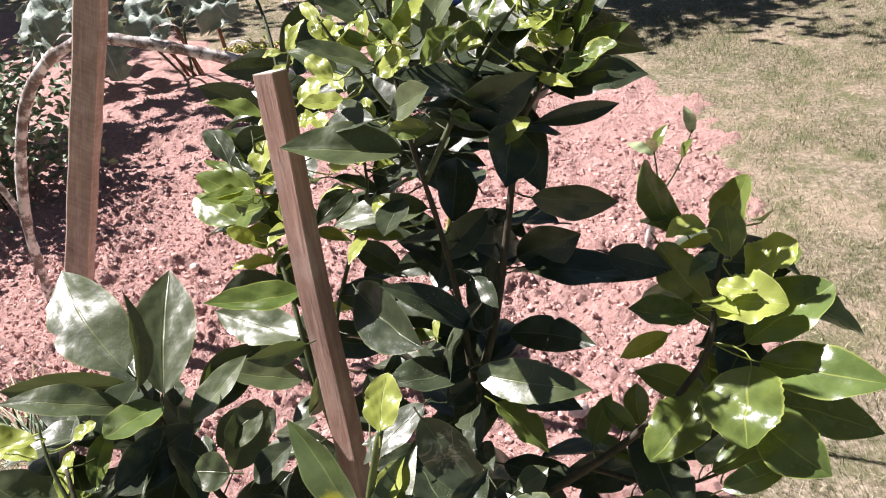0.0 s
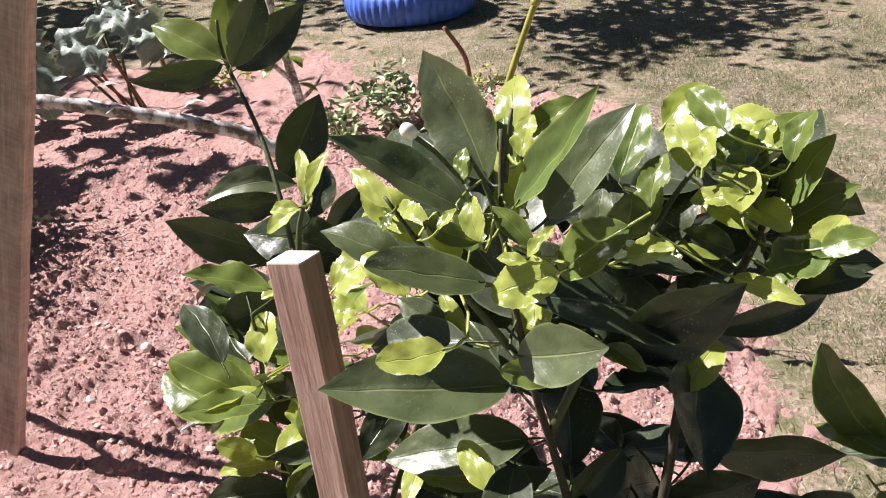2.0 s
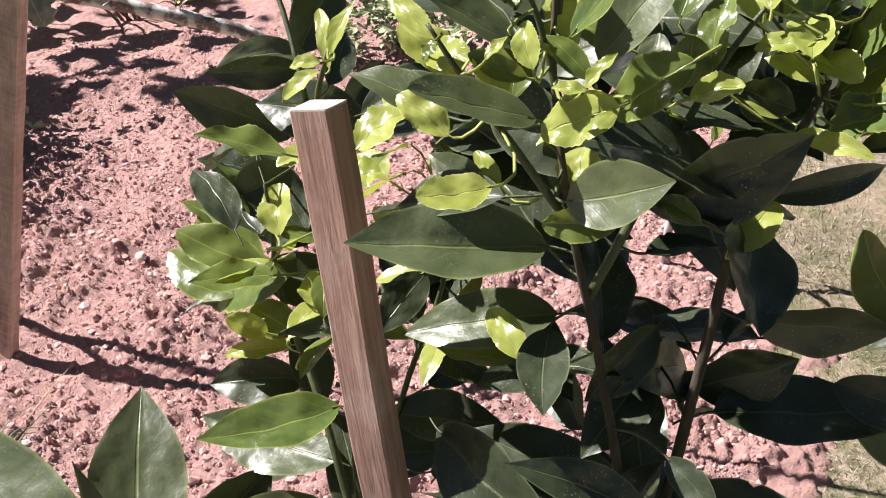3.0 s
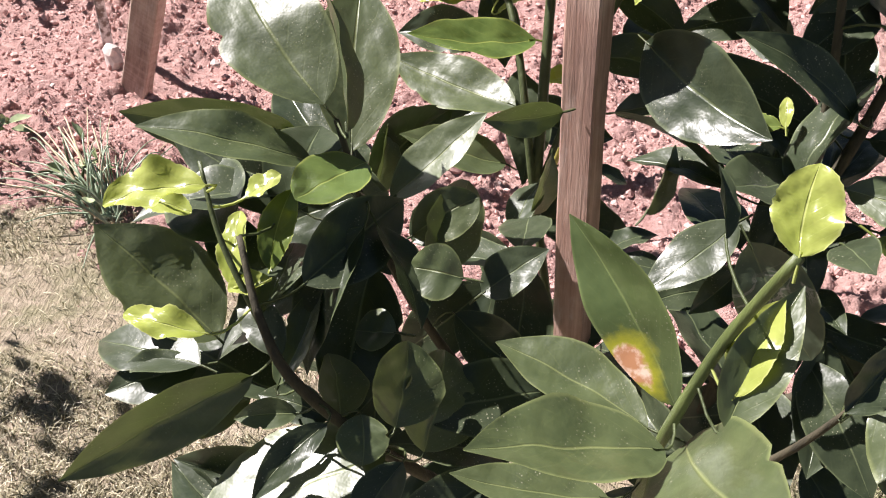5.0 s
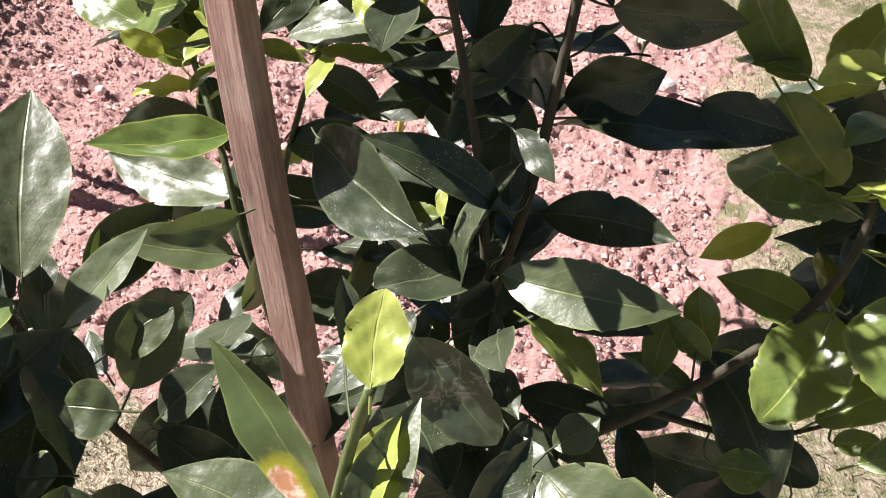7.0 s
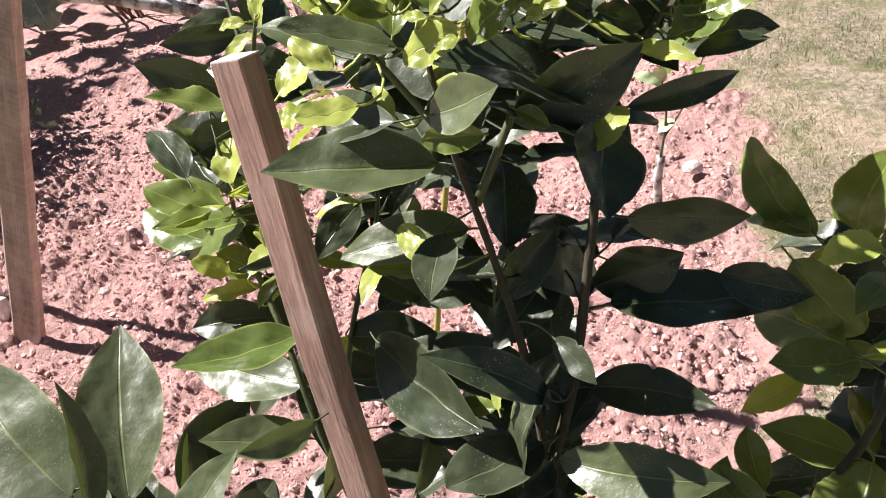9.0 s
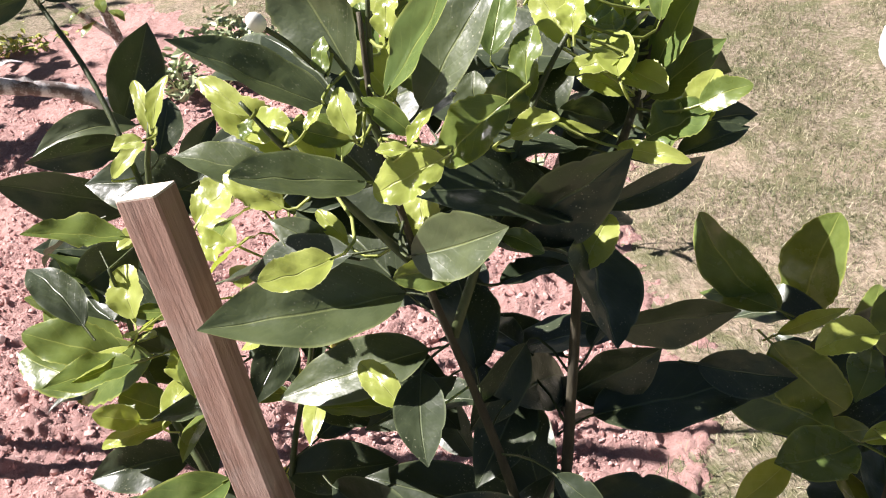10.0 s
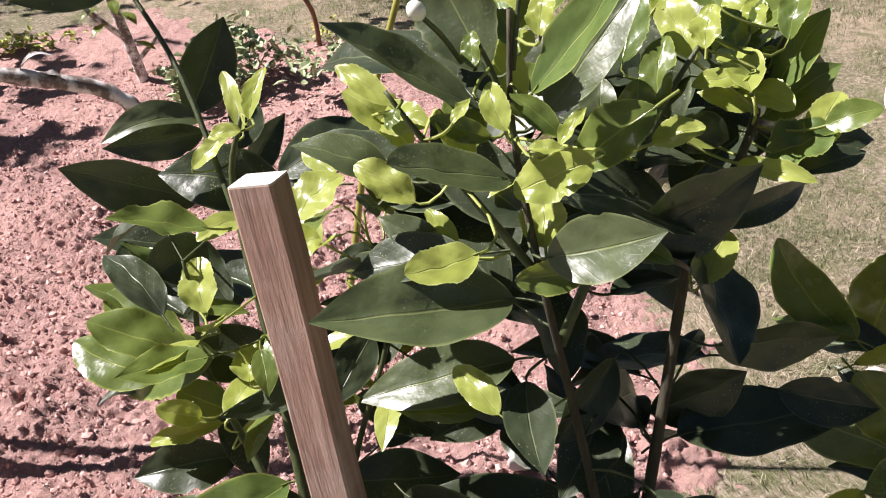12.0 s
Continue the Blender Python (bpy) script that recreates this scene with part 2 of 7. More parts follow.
BLUE = plain("blue_painted_rubber", (0.06, 0.14, 0.55), 0.55, 0.35, 12)
WHITE = plain("white_plastic", (0.75, 0.74, 0.75), 0.5, 0.08)
BUD = plain("white_petal", (0.82, 0.82, 0.74), 0.4, 0.06)
STONE = plain("pale_stone", (0.62, 0.52, 0.48), 0.85, 0.2, 90)
KALE = leaf_material("kale_leaf", (0.12, 0.165, 0.13), (0.27, 0.325, 0.28), (0.7, 0.74, 0.66), (0.3, 0.4, 0.1), 0.15, 0.36, relief=1.0)
HERB = plain("herb_leaf", (0.36, 0.42, 0.23), 0.5, 0.45, 30)
ONION = plain("onion_blade", (0.24, 0.30, 0.20), 0.4, 0.35, 60)
STRAW = plain("dry_straw", (0.50, 0.41, 0.27), 0.7, 0.3, 60)
YELLOW = plain("yellow_sprout", (0.45, 0.48, 0.10), 0.6, 0.25, 80)


# ---- builders ----
def mesh_of(bm, material, smooth=False):
    data = bpy.data.meshes.new("mesh")
    bm.to_mesh(data)
    bm.free()
    for m in material if isinstance(material, (list, tuple)) else (material,):
        data.materials.append(m)
    if smooth:
        data.shade_smooth()
    return data


def part(name, data, parent, m=None, label=""):
    """Links a mesh as one object under a thing or a part."""
    ob = new(name, data)
    ob.parent = parent
    if m is not None:
        ob.matrix_basis = m
    return tagged(ob, label)


def tube(points, radii, sides=7):
    """A bmesh tube along points, with a radius at each."""
    bm = bmesh.new()
    points = [Vector(p) for p in points]
    rings, side = [], None
    for i, p in enumerate(points):
        way = (points[min(i + 1, len(points) - 1)] - points[max(i - 1, 0)]).normalized()
        side = (side - way * side.dot(way)) if side else way.orthogonal()
        side.normalize()
        other = way.cross(side)
        r = radii[i] if isinstance(radii, (list, tuple)) else radii
        rings.append([bm.verts.new(p + (side * math.cos(a) + other * math.sin(a)) * r) for a in (2 * math.pi * k / sides for k in range(sides))])
    for a, b in zip(rings, rings[1:]):
        for k in range(sides):
            bm.faces.new((a[k], a[(k + 1) % sides], b[(k + 1) % sides], b[k]))
    bm.faces.new(rings[0][::-1]), bm.faces.new(rings[-1])
    return bm


def smooth_line(points, steps=5):
    """Points along a Catmull-Rom line through the given ones."""
    p = [Vector(q) for q in points]
    p = [2 * p[0] - p[1], *p, 2 * p[-1] - p[-2]]
    line = []
    for a, b, c, d in zip(p, p[1:], p[2:], p[3:]):
        for k in range(steps):
            t = k / steps
            line.append(0.5 * (2 * b + (c - a) * t + (2 * a - 5 * b + 4 * c - d) * t * t + (3 * b - a - 3 * c + d) * t ** 3))
    return line + [p[-2]]


def taper(count, a, b, rough=0.0):
    return [(a + (b - a) * i / (count - 1)) * (1 + rough * random.uniform(-1, 1)) for i in range(count)]


def blade_mesh(length, width, curl, fold, wave, blunt, teeth, stalk, material, foot=None):
    """A leaf: its stalk comes from foot and ends at the origin, its blade runs along +x, with its face up."""
    bm = bmesh.new()
    uv = bm.loops.layers.uv.new("uv")
    count, across = 24, (-1, -0.78, -0.5, -0.24, 0, 0.24, 0.5, 0.78, 1)
    phase, sway, twist, lean = random.uniform(0, 6), random.uniform(-0.05, 0.05), random.uniform(-0.3, 0.3), random.uniform(0.94, 1.06)
    nick, nick_deep = random.uniform(0.2, 0.85), random.choice((0, 0, 0, 0.12, 0.2))
    droop, widest = random.uniform(-0.01, 0.05), random.uniform(0.40, 0.5)
    grid, place = [], {}
    for i in range(count + 1):
        u = i / count
        if u < widest:
            half = max(0.0, 1 - ((widest - u) / widest) ** 2) ** 0.68
        else:
            half = max(0.0, 1 - ((u - widest) / (1 - widest)) ** 2) ** (0.62 if blunt else 1.05)
        half = max(half * width / 2, 0.0004)
        turn = twist * (u - 0.5)
        row = []
        for v in across:
            y = v * half * (lean if v > 0 else 2 - lean)
            if abs(v) == 1:
                y *= 1 + teeth * (0.6 if i % 2 else -0.6) + (teeth + 0.012) * random.uniform(-0.6, 0.6)
                y *= 1 - nick_deep * max(0, 1 - abs(u - nick) / 0.05) * (v > 0)
            z = fold * abs(y)
            z += wave * half * v * v * math.sin(u * 11 + phase + (1.7 if v > 0 else 0)) + wave * 0.25 * half * math.sin(u * 5 + phase)
            z += (0.045 + 0.4 * wave) * half * math.sin(u * 17 + v * 3 + phase) * math.cos(v * 5 + u * 4 - phase)
            y, z = y * math.cos(turn) - z * math.sin(turn), y * math.sin(turn) + z * math.cos(turn)
            z += curl * length * 4 * u * (1 - u) - droop * length * max(0, u - 0.6) ** 2 * 4
            vert = bm.verts.new((u * length, y + sway * length * 4 * u * (1 - u), z))
            place[vert] = (u, 0.5 + v / 2)
            row.append(vert)
        grid.append(row)
    for a, b in zip(grid, grid[1:]):
        for k in range(len(across) - 1):
            bm.faces.new((a[k], b[k], b[k + 1], a[k + 1]))
    foot = foot or Vector((-stalk, 0, -stalk * 0.3))
    bend = Vector((-min(0.03, foot.length * 0.4), 0, -0.001))
    way = [foot * (1 - t) ** 2 + bend * 2 * t * (1 - t) for t in (0, 0.3, 0.6, 0.85)] + [Vector((length * 0.06, 0, 0))]
    across_way = (way[-1] - foot).orthogonal().normalized()
    other_way = (way[-1] - foot).normalized().cross(across_way)
    ring = [[bm.verts.new(p + (across_way * math.cos(q) + other_way * math.sin(q)) * 0.0010) for q in (0.5, 2.6, 4.7)] for p in way]
    for a, b in zip(ring, ring[1:]):
        for k in range(3):
            bm.faces.new((a[k], b[k], b[(k + 1) % 3], a[(k + 1) % 3])).material_index = 1
    for face in bm.faces:
        for loop in face.loops:
            loop[uv].uv = place.get(loop.vert, (0.02, 0.5))
    return mesh_of(bm, (material, material if material in (YOUNG, MID, DEEP) else STEM), smooth=True)


LINES = {}       # the points along each stem, by its name, with those of its twigs


def leaf(parent, base, tip, normal, width, curl=0.06, fold=0.15, wave=0.03, material=None, label="", blunt=False, teeth=0.0, stalk=0.012):
    """One leaf of a plant, from the foot of its blade to its tip, with its face towards normal."""
    base, tip = Vector(base), Vector(tip)
    x = (tip - base).normalized()
    z = Vector(normal)
    z = (z - x * z.dot(x)).normalized()
    m = Matrix((x, z.cross(x), z)).transposed().to_4x4()
    m.translation = base
    near = min(LINES.get(parent.name, ()), key=lambda p: (p - base).length, default=base)
    foot = m.inverted() @ near if 0.008 < (near - base).length < 0.055 else None
    data = blade_mesh((tip - base).length, width, curl, fold, wave, blunt, teeth, stalk, material or SHADED, foot)
    return part("leaf", data, parent, parent.matrix_world.inverted() @ m if parent.matrix_world != Matrix() else m, label)


def stem(parent, points, thick, thin, material, name="branch", sides=8, label="", knobs=0.05):
    line = smooth_line(points)
    ob = part(name, mesh_of(tube(line, taper(len(line), thick, thin, knobs), sides), material, True), parent, None, label)
    LINES.setdefault(ob.name, []).extend(line)
    if name == "twig":
        LINES.setdefault(parent.name, []).extend(line)
    return ob


# ---- ground ----
BED = [(0.63, 1.42), (0.74, 1.68), (0.79, 1.9), (0.86, 2.17), (0.96, 2.46), (1.03, 2.71), (1.08, 3.0), (1.03, 3.5), (0.86, 3.82), (0.6, 4.22), (0.25, 4.2), (-0.12, 4.63),
       (-0.4, 5.05), (-1.2, 4.85), (-1.9, 5.6), (-3.4, 6.6), (-3.6, 1.9), (-1.9, 1.75), (-1.23, 1.56), (-0.9, 1.6), (-0.46, 1.35), (0.0, 1.12), (0.35, 1.2)]


def inside_bed(x, y):
    """How deep inside the bed's outline a place lies (outside: negative), with numpy arrays."""
    near, odd = np.full(x.shape, 1e9), np.zeros(x.shape, bool)
    for (ax, ay), (bx, by) in zip(BED, BED[1:] + BED[:1]):
        t = np.clip(((x - ax) * (bx - ax) + (y - ay) * (by - ay)) / ((bx - ax) ** 2 + (by - ay) ** 2), 0, 1)
        near = np.minimum(near, np.hypot(x - ax - t * (bx - ax), y - ay - t * (by - ay)))
        odd ^= ((ay > y) != (by > y)) & (x < (bx - ax) * (y - ay) / (by - ay + 1e-12) + ax)
    return np.where(odd, near, -near)


def sheet(name, xs, ys, height, material):
    gx, gy = np.meshgrid(xs, ys)
    gz = height(gx, gy)
    count_x, count_y = len(xs), len(ys)
    i = np.arange(count_x * count_y).reshape(count_y, count_x)
    quads = np.stack((i[:-1, :-1], i[:-1, 1:], i[1:, 1:], i[1:, :-1]), -1).reshape(-1, 4)
    data = bpy.data.meshes.new(name)
    data.from_pydata(np.stack((gx, gy, gz), -1).reshape(-1, 3).tolist(), [], quads.tolist())
    data.materials.append(material)
    data.shade_smooth()
    return new(name, data)


def rough(x, y, z=0.0, octaves=4):
    return noise.fractal((x, y, z), 1.0, 2.1, octaves)


rough_many = np.vectorize(rough, otypes=[float])
far = [2.6, 3, 3.5, 4.5, 6, 9, 15, 30, 80, 200, 400]
xs = np.array([-v - 1.5 for v in far][::-1] + list(np.arange(-4, 4, 0.05)) + [v + 1.5 for v in far])
ys = np.array([-v - 0.5 for v in far][::-1] + list(np.arange(-3, 8, 0.05)) + [v + 5.5 for v in far])


def turf_height(x, y):
    z = 0.012 * rough_many(x * 3.0, y * 3.0, 5.0, 3)
    return np.where(np.hypot(x, y - 3) < 7, z - 0.012 - 0.05 * np.clip(inside_bed(x, y) / 0.3, 0, 1), -0.02)


tagged(sheet("ground", xs, ys, turf_height, TURF), "dry mown lawn of straw and short green grass", "ground", kind="structure")


def crumb(x, y, z):
    """How high a round crumb of soil stands at a place: 1 in its middle, 0 between crumbs."""
    return max(0.0, 1 - 1.35 * noise.voronoi((x, y, z))[0][0])


crumb_many = np.vectorize(crumb, otypes=[float])


def soil_height(x, y):
    deep = inside_bed(x, y) + 0.09 * rough_many(x * 5, y * 5, 2.0, 3) + 0.05 * rough_many(x * 22, y * 22, 2.0, 3)
    clods = np.clip(rough_many(x * 11, y * 11, 1.0, 5), -0.25, 2)
    wx, wy = x + 0.03 * rough_many(x * 7, y * 7, 11.0, 2), y + 0.03 * rough_many(x * 7, y * 7, 17.0, 2)
    crumbs = crumb_many(wx * 15, wy * 15, 4.0) * 0.016 + crumb_many(wx * 34, wy * 34, 1.0) * 0.018 + crumb_many(x * 80, y * 80, 7.0) * 0.015
    lumps = rough_many(x * 4, y * 4, 8.0, 3)
    coarse = np.clip(1.2 - 0.30 * np.clip(y - 1.7, 0, 3) - 0.35 * np.clip(x - 0.2, 0, 1), 0.35, 1.1)
    z = (0.014 * clods + crumbs * np.clip(0.7 + 0.9 * lumps, 0.2, 1.3)) * coarse + 0.016 * lumps - 0.012
    return z + np.clip(deep / 0.18, -1, 0.0) * 0.05 + np.clip(deep / 0.2, 0, 1) * 0.004 - 0.006


tagged(sheet("soil_bed", np.concatenate((np.arange(-3.8, -2.2, 0.04), np.arange(-2.2, -1.3, 0.015), np.arange(-1.3, 1.0, 0.006), np.arange(1.0, 1.3, 0.015))), np.concatenate((np.arange(1.0, 3.0, 0.006), np.arange(3.0, 5.2, 0.012), np.arange(5.2, 6.9, 0.04))), soil_height, SOIL), "bed of raked reddish soil with crumbs and clods", "soil", kind="structure")


# ---- stakes ----
def stake(name, foot, top, wide, deep, turn, material, label):
    """A sawn stake from its foot to its top: a worn, slightly bent bar with a cut end."""
    foot, top = Vector(foot), Vector(top)
    z = (top - foot).normalized()
    x = Vector((math.cos(radians(turn)), math.sin(radians(turn)), 0))
    x = (x - z * x.dot(z)).normalized()
    m = Matrix((x, z.cross(x), z)).transposed().to_4x4()
    m.translation = foot
    length, bm = (top - foot).length, bmesh.new()
    rings = []
    for i in range(25):
        s = -0.06 + (length + 0.06) * i / 24
        k = 1 + 0.02 * math.sin(i * 1.7) + random.uniform(-0.012, 0.012)
        dx, dy, c = 0.0012 * math.sin(i * 0.6), 0.001 * math.cos(i * 0.8), 0.12
        outline = [(-1, -1 + c), (-1 + c, -1), (1 - c, -1), (1, -1 + c), (1, 1 - c), (1 - c, 1), (-1 + c, 1), (-1, 1 - c)]
        rings.append([bm.verts.new((dx + a * wide / 2 * k, dy + b * deep / 2 * k, s)) for a, b in outline])
    for a, b in zip(rings, rings[1:]):
        for k in range(8):
            bm.faces.new((a[k], a[(k + 1) % 8], b[(k + 1) % 8], b[k]))
    bm.faces.new(rings[0][::-1])
    bm.faces.new(rings[-1])
    ob = tagged(new(name), label, "stake")
    ob.matrix_basis = m
    part("shaft", mesh_of(bm, material), ob)
    end = bmesh.new()
    rim = [(a, b) for a, b in outline]
    low = [end.verts.new((dx + a * wide / 2 * 0.99, dy + b * deep / 2 * 0.99, length - 0.002)) for a, b in rim]
    high = [end.verts.new((dx + a * wide / 2 * 0.985, dy + b * deep / 2 * 0.985, length + 0.0008 + random.uniform(0, 0.0006))) for a, b in rim]
    for k in range(8):
        end.faces.new((low[k], low[(k + 1) % 8], high[(k + 1) % 8], high[k]))
    end.faces.new(high)
    part("cut_end", mesh_of(end, END_GRAIN), ob, None, "pale rough cut end of the wood")
    return ob


stake("wooden_stake", (-0.015, 0.702, 0.000), (-0.083, 0.917, 1.023), 0.027, 0.022, -30, WOOD, "sawn brown wooden stake with pale cut end beside the citrus")
stake("wooden_plank", (-1.003, 2.012, 0.000), (-0.529, 1.952, 1.300), 0.07, 0.03, -20, PLANK, "rough-sawn leaning wooden plank standing in the red soil")


# ---- bent limb ----
limb = tagged(new("bent_limb"), "bent grey limb with peeling bark resting against a plank", "branch")
stem(limb, [(-1.16, 2.225, -0.04), (-1.132, 2.19, 0.147), (-1.112, 2.17, 0.283), (-1.055, 2.14, 0.46), (-0.981, 2.11, 0.616), (-0.904, 2.09, 0.715), (-0.815, 2.07, 0.777), (-0.72, 2.055, 0.795),
            (-0.61, 2.05, 0.776), (-0.49, 2.05, 0.742), (-0.40, 2.055, 0.712), (-0.325, 2.06, 0.684), (-0.275, 2.06, 0.645), (-0.25, 2.06, 0.61)], 0.0135, 0.0145, LIMB, "wood", 12, "", 0.13)
stem(limb, [(-1.11, 2.17, 0.29), (-1.125, 2.15, 0.39), (-1.17, 2.12, 0.56)], 0.011, 0.007, LIMB, "side_branch", 8, "", 0.1)
for (x, y, z), turn, tip in (((-0.84, 2.07, 0.775), 10, 30), ((-0.70, 2.05, 0.80), -170, -10), ((-0.60, 2.045, 0.785), 5, 30), ((-0.52, 2.04, 0.757), 200, 20), ((-0.44, 2.05, 0.73), 15, 40), ((-0.36, 2.05, 0.70), 170, 20), ((-1.03, 2.12, 0.52), 60, 70)):
    part("bark_flake", blade_mesh(random.uniform(0.04, 0.08), 0.018, 0.25, 0.3, 0.2, True, 0.15, 0.004, LIMB), limb, pose(x, y, z, 0, -tip * 0.5, turn))


# ---- loose clods and stones ----
def lumps(name, count, area, low, high, material, label, category, keep):
    """Many small angular lumps, joined into one mesh."""
    bm = bmesh.new()
    bmesh.ops.create_icosphere(bm, subdivisions=1, radius=1.0)
    shape = np.array([v.co[:] for v in bm.verts])
    faces = np.array([[v.index for v in f.verts] for f in bm.faces])
    bm.free()
    rng = np.random.default_rng(7)
    x, y = rng.uniform(area[0], area[1], count), rng.uniform(area[2], area[3], count)
    mask = keep(x, y)
    x, y = x[mask], y[mask]
    z = soil_height(x, y)
    verts, polys = [], []
    for k in range(len(x)):
        size = low + (high - low) * rng.random() ** 7
        body = shape * (1 + 0.22 * rng.standard_normal((len(shape), 3))) * size * rng.uniform(0.6, 1.25, 3)
        verts.append(body + (x[k], y[k], z[k] + size * 0.15))
        polys.append(faces + len(shape) * k)
    data = bpy.data.meshes.new(name)
    data.from_pydata(np.concatenate(verts).tolist(), [], np.concatenate(polys).tolist())
    data.materials.append(material)
    return tagged(new(name, data), label, category, kind="stuff")


lumps("soil_clods", 60000, (-1.6, 1.1, 1.1, 4.2), 0.0022, 0.0105, CLOD, "loose crumbs and clods of dry reddish soil", "soil", lambda x, y: (inside_bed(x, y) > 0.07) & (np.random.default_rng(3).random(len(x)) < np.clip(1.5 - 0.38 * (y - 1.2) - 0.5 * np.clip(x - 0.2, 0, 1), 0.2, 1)))


# ---- grass ----
def grass(name, count, areas, material, label, tall):
    rng = np.random.default_rng(11)
    verts, faces = [], []
    total = 0
    for (x0, x1, y0, y1), share in areas:
        m = int(count * share)
        x, y = rng.uniform(x0, x1, m), rng.uniform(y0, y1, m)
        bare = rough_many(x * 2.6, y * 2.6, 4.0, 4)
        mask = (inside_bed(x, y) + 0.12 * rng.standard_normal(m) < -0.02) & (rng.random(m) < np.clip(0.75 + 1.6 * bare, 0.12, 1))
        edge = np.minimum(np.minimum(x - x0, x1 - x), np.minimum(y - y0, y1 - y))
        mask &= rng.random(m) < np.clip(edge / 0.25, 0, 1)
        x, y = x[mask], y[mask]
        m = len(x)
        z = turf_height(x, y)
        turn, lean = rng.uniform(0, 2 * np.pi, m), rng.uniform(0.55, 1.5, m)
        long, wide = tall * rng.uniform(0.5, 1.5, m), rng.uniform(0.0004, 0.0010, m)
        dx, dy = np.cos(turn), np.sin(turn)
        sx, sy = -dy * wide, dx * wide
        mid, top = long * 0.55, long
        f = np.sin(lean)
        g = np.cos(lean)
        p = np.stack([
            np.stack((x - sx, y - sy, z), -1), np.stack((x + sx, y + sy, z), -1),
            np.stack((x + dx * mid * f * 0.8 + sx, y + dy * mid * f * 0.8 + sy, z + mid * g + 0.004), -1),
            np.stack((x + dx * mid * f * 0.8 - sx, y + dy * mid * f * 0.8 - sy, z + mid * g + 0.004), -1),
            np.stack((x + dx * top * f, y + dy * top * f, z + top * g * 0.8 + 0.002), -1)], 1)
        i = total + 5 * np.arange(m)[:, None]
        verts.append(p.reshape(-1, 3))
        faces += (i + np.array([0, 1, 2, 3])).tolist() + (i + np.array([3, 2, 4])).tolist()
        total += 5 * m
    data = bpy.data.meshes.new(name)
    data.from_pydata(np.concatenate(verts).tolist(), [], faces)
    data.materials.append(material)
    return tagged(new(name, data), label, "grass", kind="stuff")


grass("lawn_grass", 360000, [((0.15, 3.1, 0.9, 4.8), 0.46), ((-1.9, 0.7, 0.2, 2.0), 0.46), ((-2.5, 3.4, 4.0, 7.5), 0.23)], BLADE, "short dry straw and green grass blades of the lawn", 0.022)


# ---- citrus tree: its stems ----
citrus = tagged(new("citrus_tree"), "young bushy citrus tree with dark glossy leaves and fresh yellow-green shoots", "tree")
trunk = stem(citrus, [(0.042, 0.744, 0.046), (0.045, 0.760, 0.261), (0.056, 0.773, 0.467), (0.078, 0.787, 0.637), (0.090, 0.793, 0.721)], 0.009, 0.005, WOODY, "trunk")
main_stem = stem(citrus, [(0.090, 0.793, 0.721), (0.114, 0.816, 0.788), (0.131, 0.835, 0.874), (0.149, 0.853, 0.968), (0.175, 0.858, 1.016), (0.201, 0.881, 1.046), (0.211, 0.881, 1.075)], 0.0045, 0.0015, WOODY)
crown = stem(citrus, [(0.088, 0.792, 0.702), (0.081, 0.813, 0.806), (0.066, 0.829, 0.899), (0.049, 0.833, 0.982), (0.041, 0.852, 1.058), (0.044, 0.865, 1.114)], 0.0036, 0.0012, WOODY)
stem(crown, [(0.060, 0.832, 0.936), (0.099, 0.851, 1.004), (0.132, 0.869, 1.052), (0.157, 0.877, 1.082)], 0.0032, 0.0012, STEM, "twig")
stem(crown, [(0.049, 0.833, 0.982), (0.019, 0.843, 1.028), (-0.005, 0.847, 1.065), (-0.019, 0.855, 1.088)], 0.0026, 0.001, STEM, "twig")
stem(crown, [(0.043, 0.849, 1.048), (0.034, 0.858, 1.085), (0.026, 0.858, 1.104)], 0.002, 0.001, STEM, "twig")
stem(crown, [(0.044, 0.861, 1.086), (0.050, 0.866, 1.124)], 0.0018, 0.001, STEM, "twig")
back_shoot = stem(citrus, [(0.033, 0.773, 0.048), (-0.030, 0.836, 0.356), (-0.091, 0.896, 0.636), (-0.117, 0.958, 0.750), (-0.147, 1.033, 0.813), (-0.143, 1.033, 0.873), (-0.143, 1.035, 0.911)], 0.005, 0.0013, STEM)
stem(back_shoot, [(-0.091, 0.896, 0.636), (-0.094, 0.985, 0.826), (-0.099, 1.046, 0.950), (-0.083, 1.042, 1.011)], 0.005, 0.0014, STEM, "twig")
stem(back_shoot, [(-0.098, 1.033, 0.922), (-0.119, 1.111, 1.018), (-0.148, 1.168, 1.080), (-0.149, 1.172, 1.113)], 0.0024, 0.0014, STEM, "twig")
stem(back_shoot, [(-0.091, 0.896, 0.636), (-0.053, 0.946, 0.761), (-0.015, 0.964, 0.856), (-0.011, 0.970, 0.912)], 0.003, 0.0014, STEM, "twig")
whorl = stem(citrus, [(0.040, 0.758, 0.243), (-0.052, 0.750, 0.444), (-0.152, 0.754, 0.589), (-0.205, 0.761, 0.699), (-0.229, 0.767, 0.787)], 0.006, 0.002, WOODY)
left_shoot = stem(citrus, [(-0.032, 0.751, 0.407), (-0.113, 0.685, 0.504), (-0.175, 0.640, 0.611), (-0.230, 0.629, 0.692), (-0.253, 0.645, 0.729), (-0.270, 0.678, 0.763)], 0.006, 0.0018, WOODY)
stem(left_shoot, [(-0.245, 0.638, 0.711), (-0.279, 0.673, 0.762), (-0.295, 0.702, 0.796)], 0.0024, 0.0012, STEM, "twig")
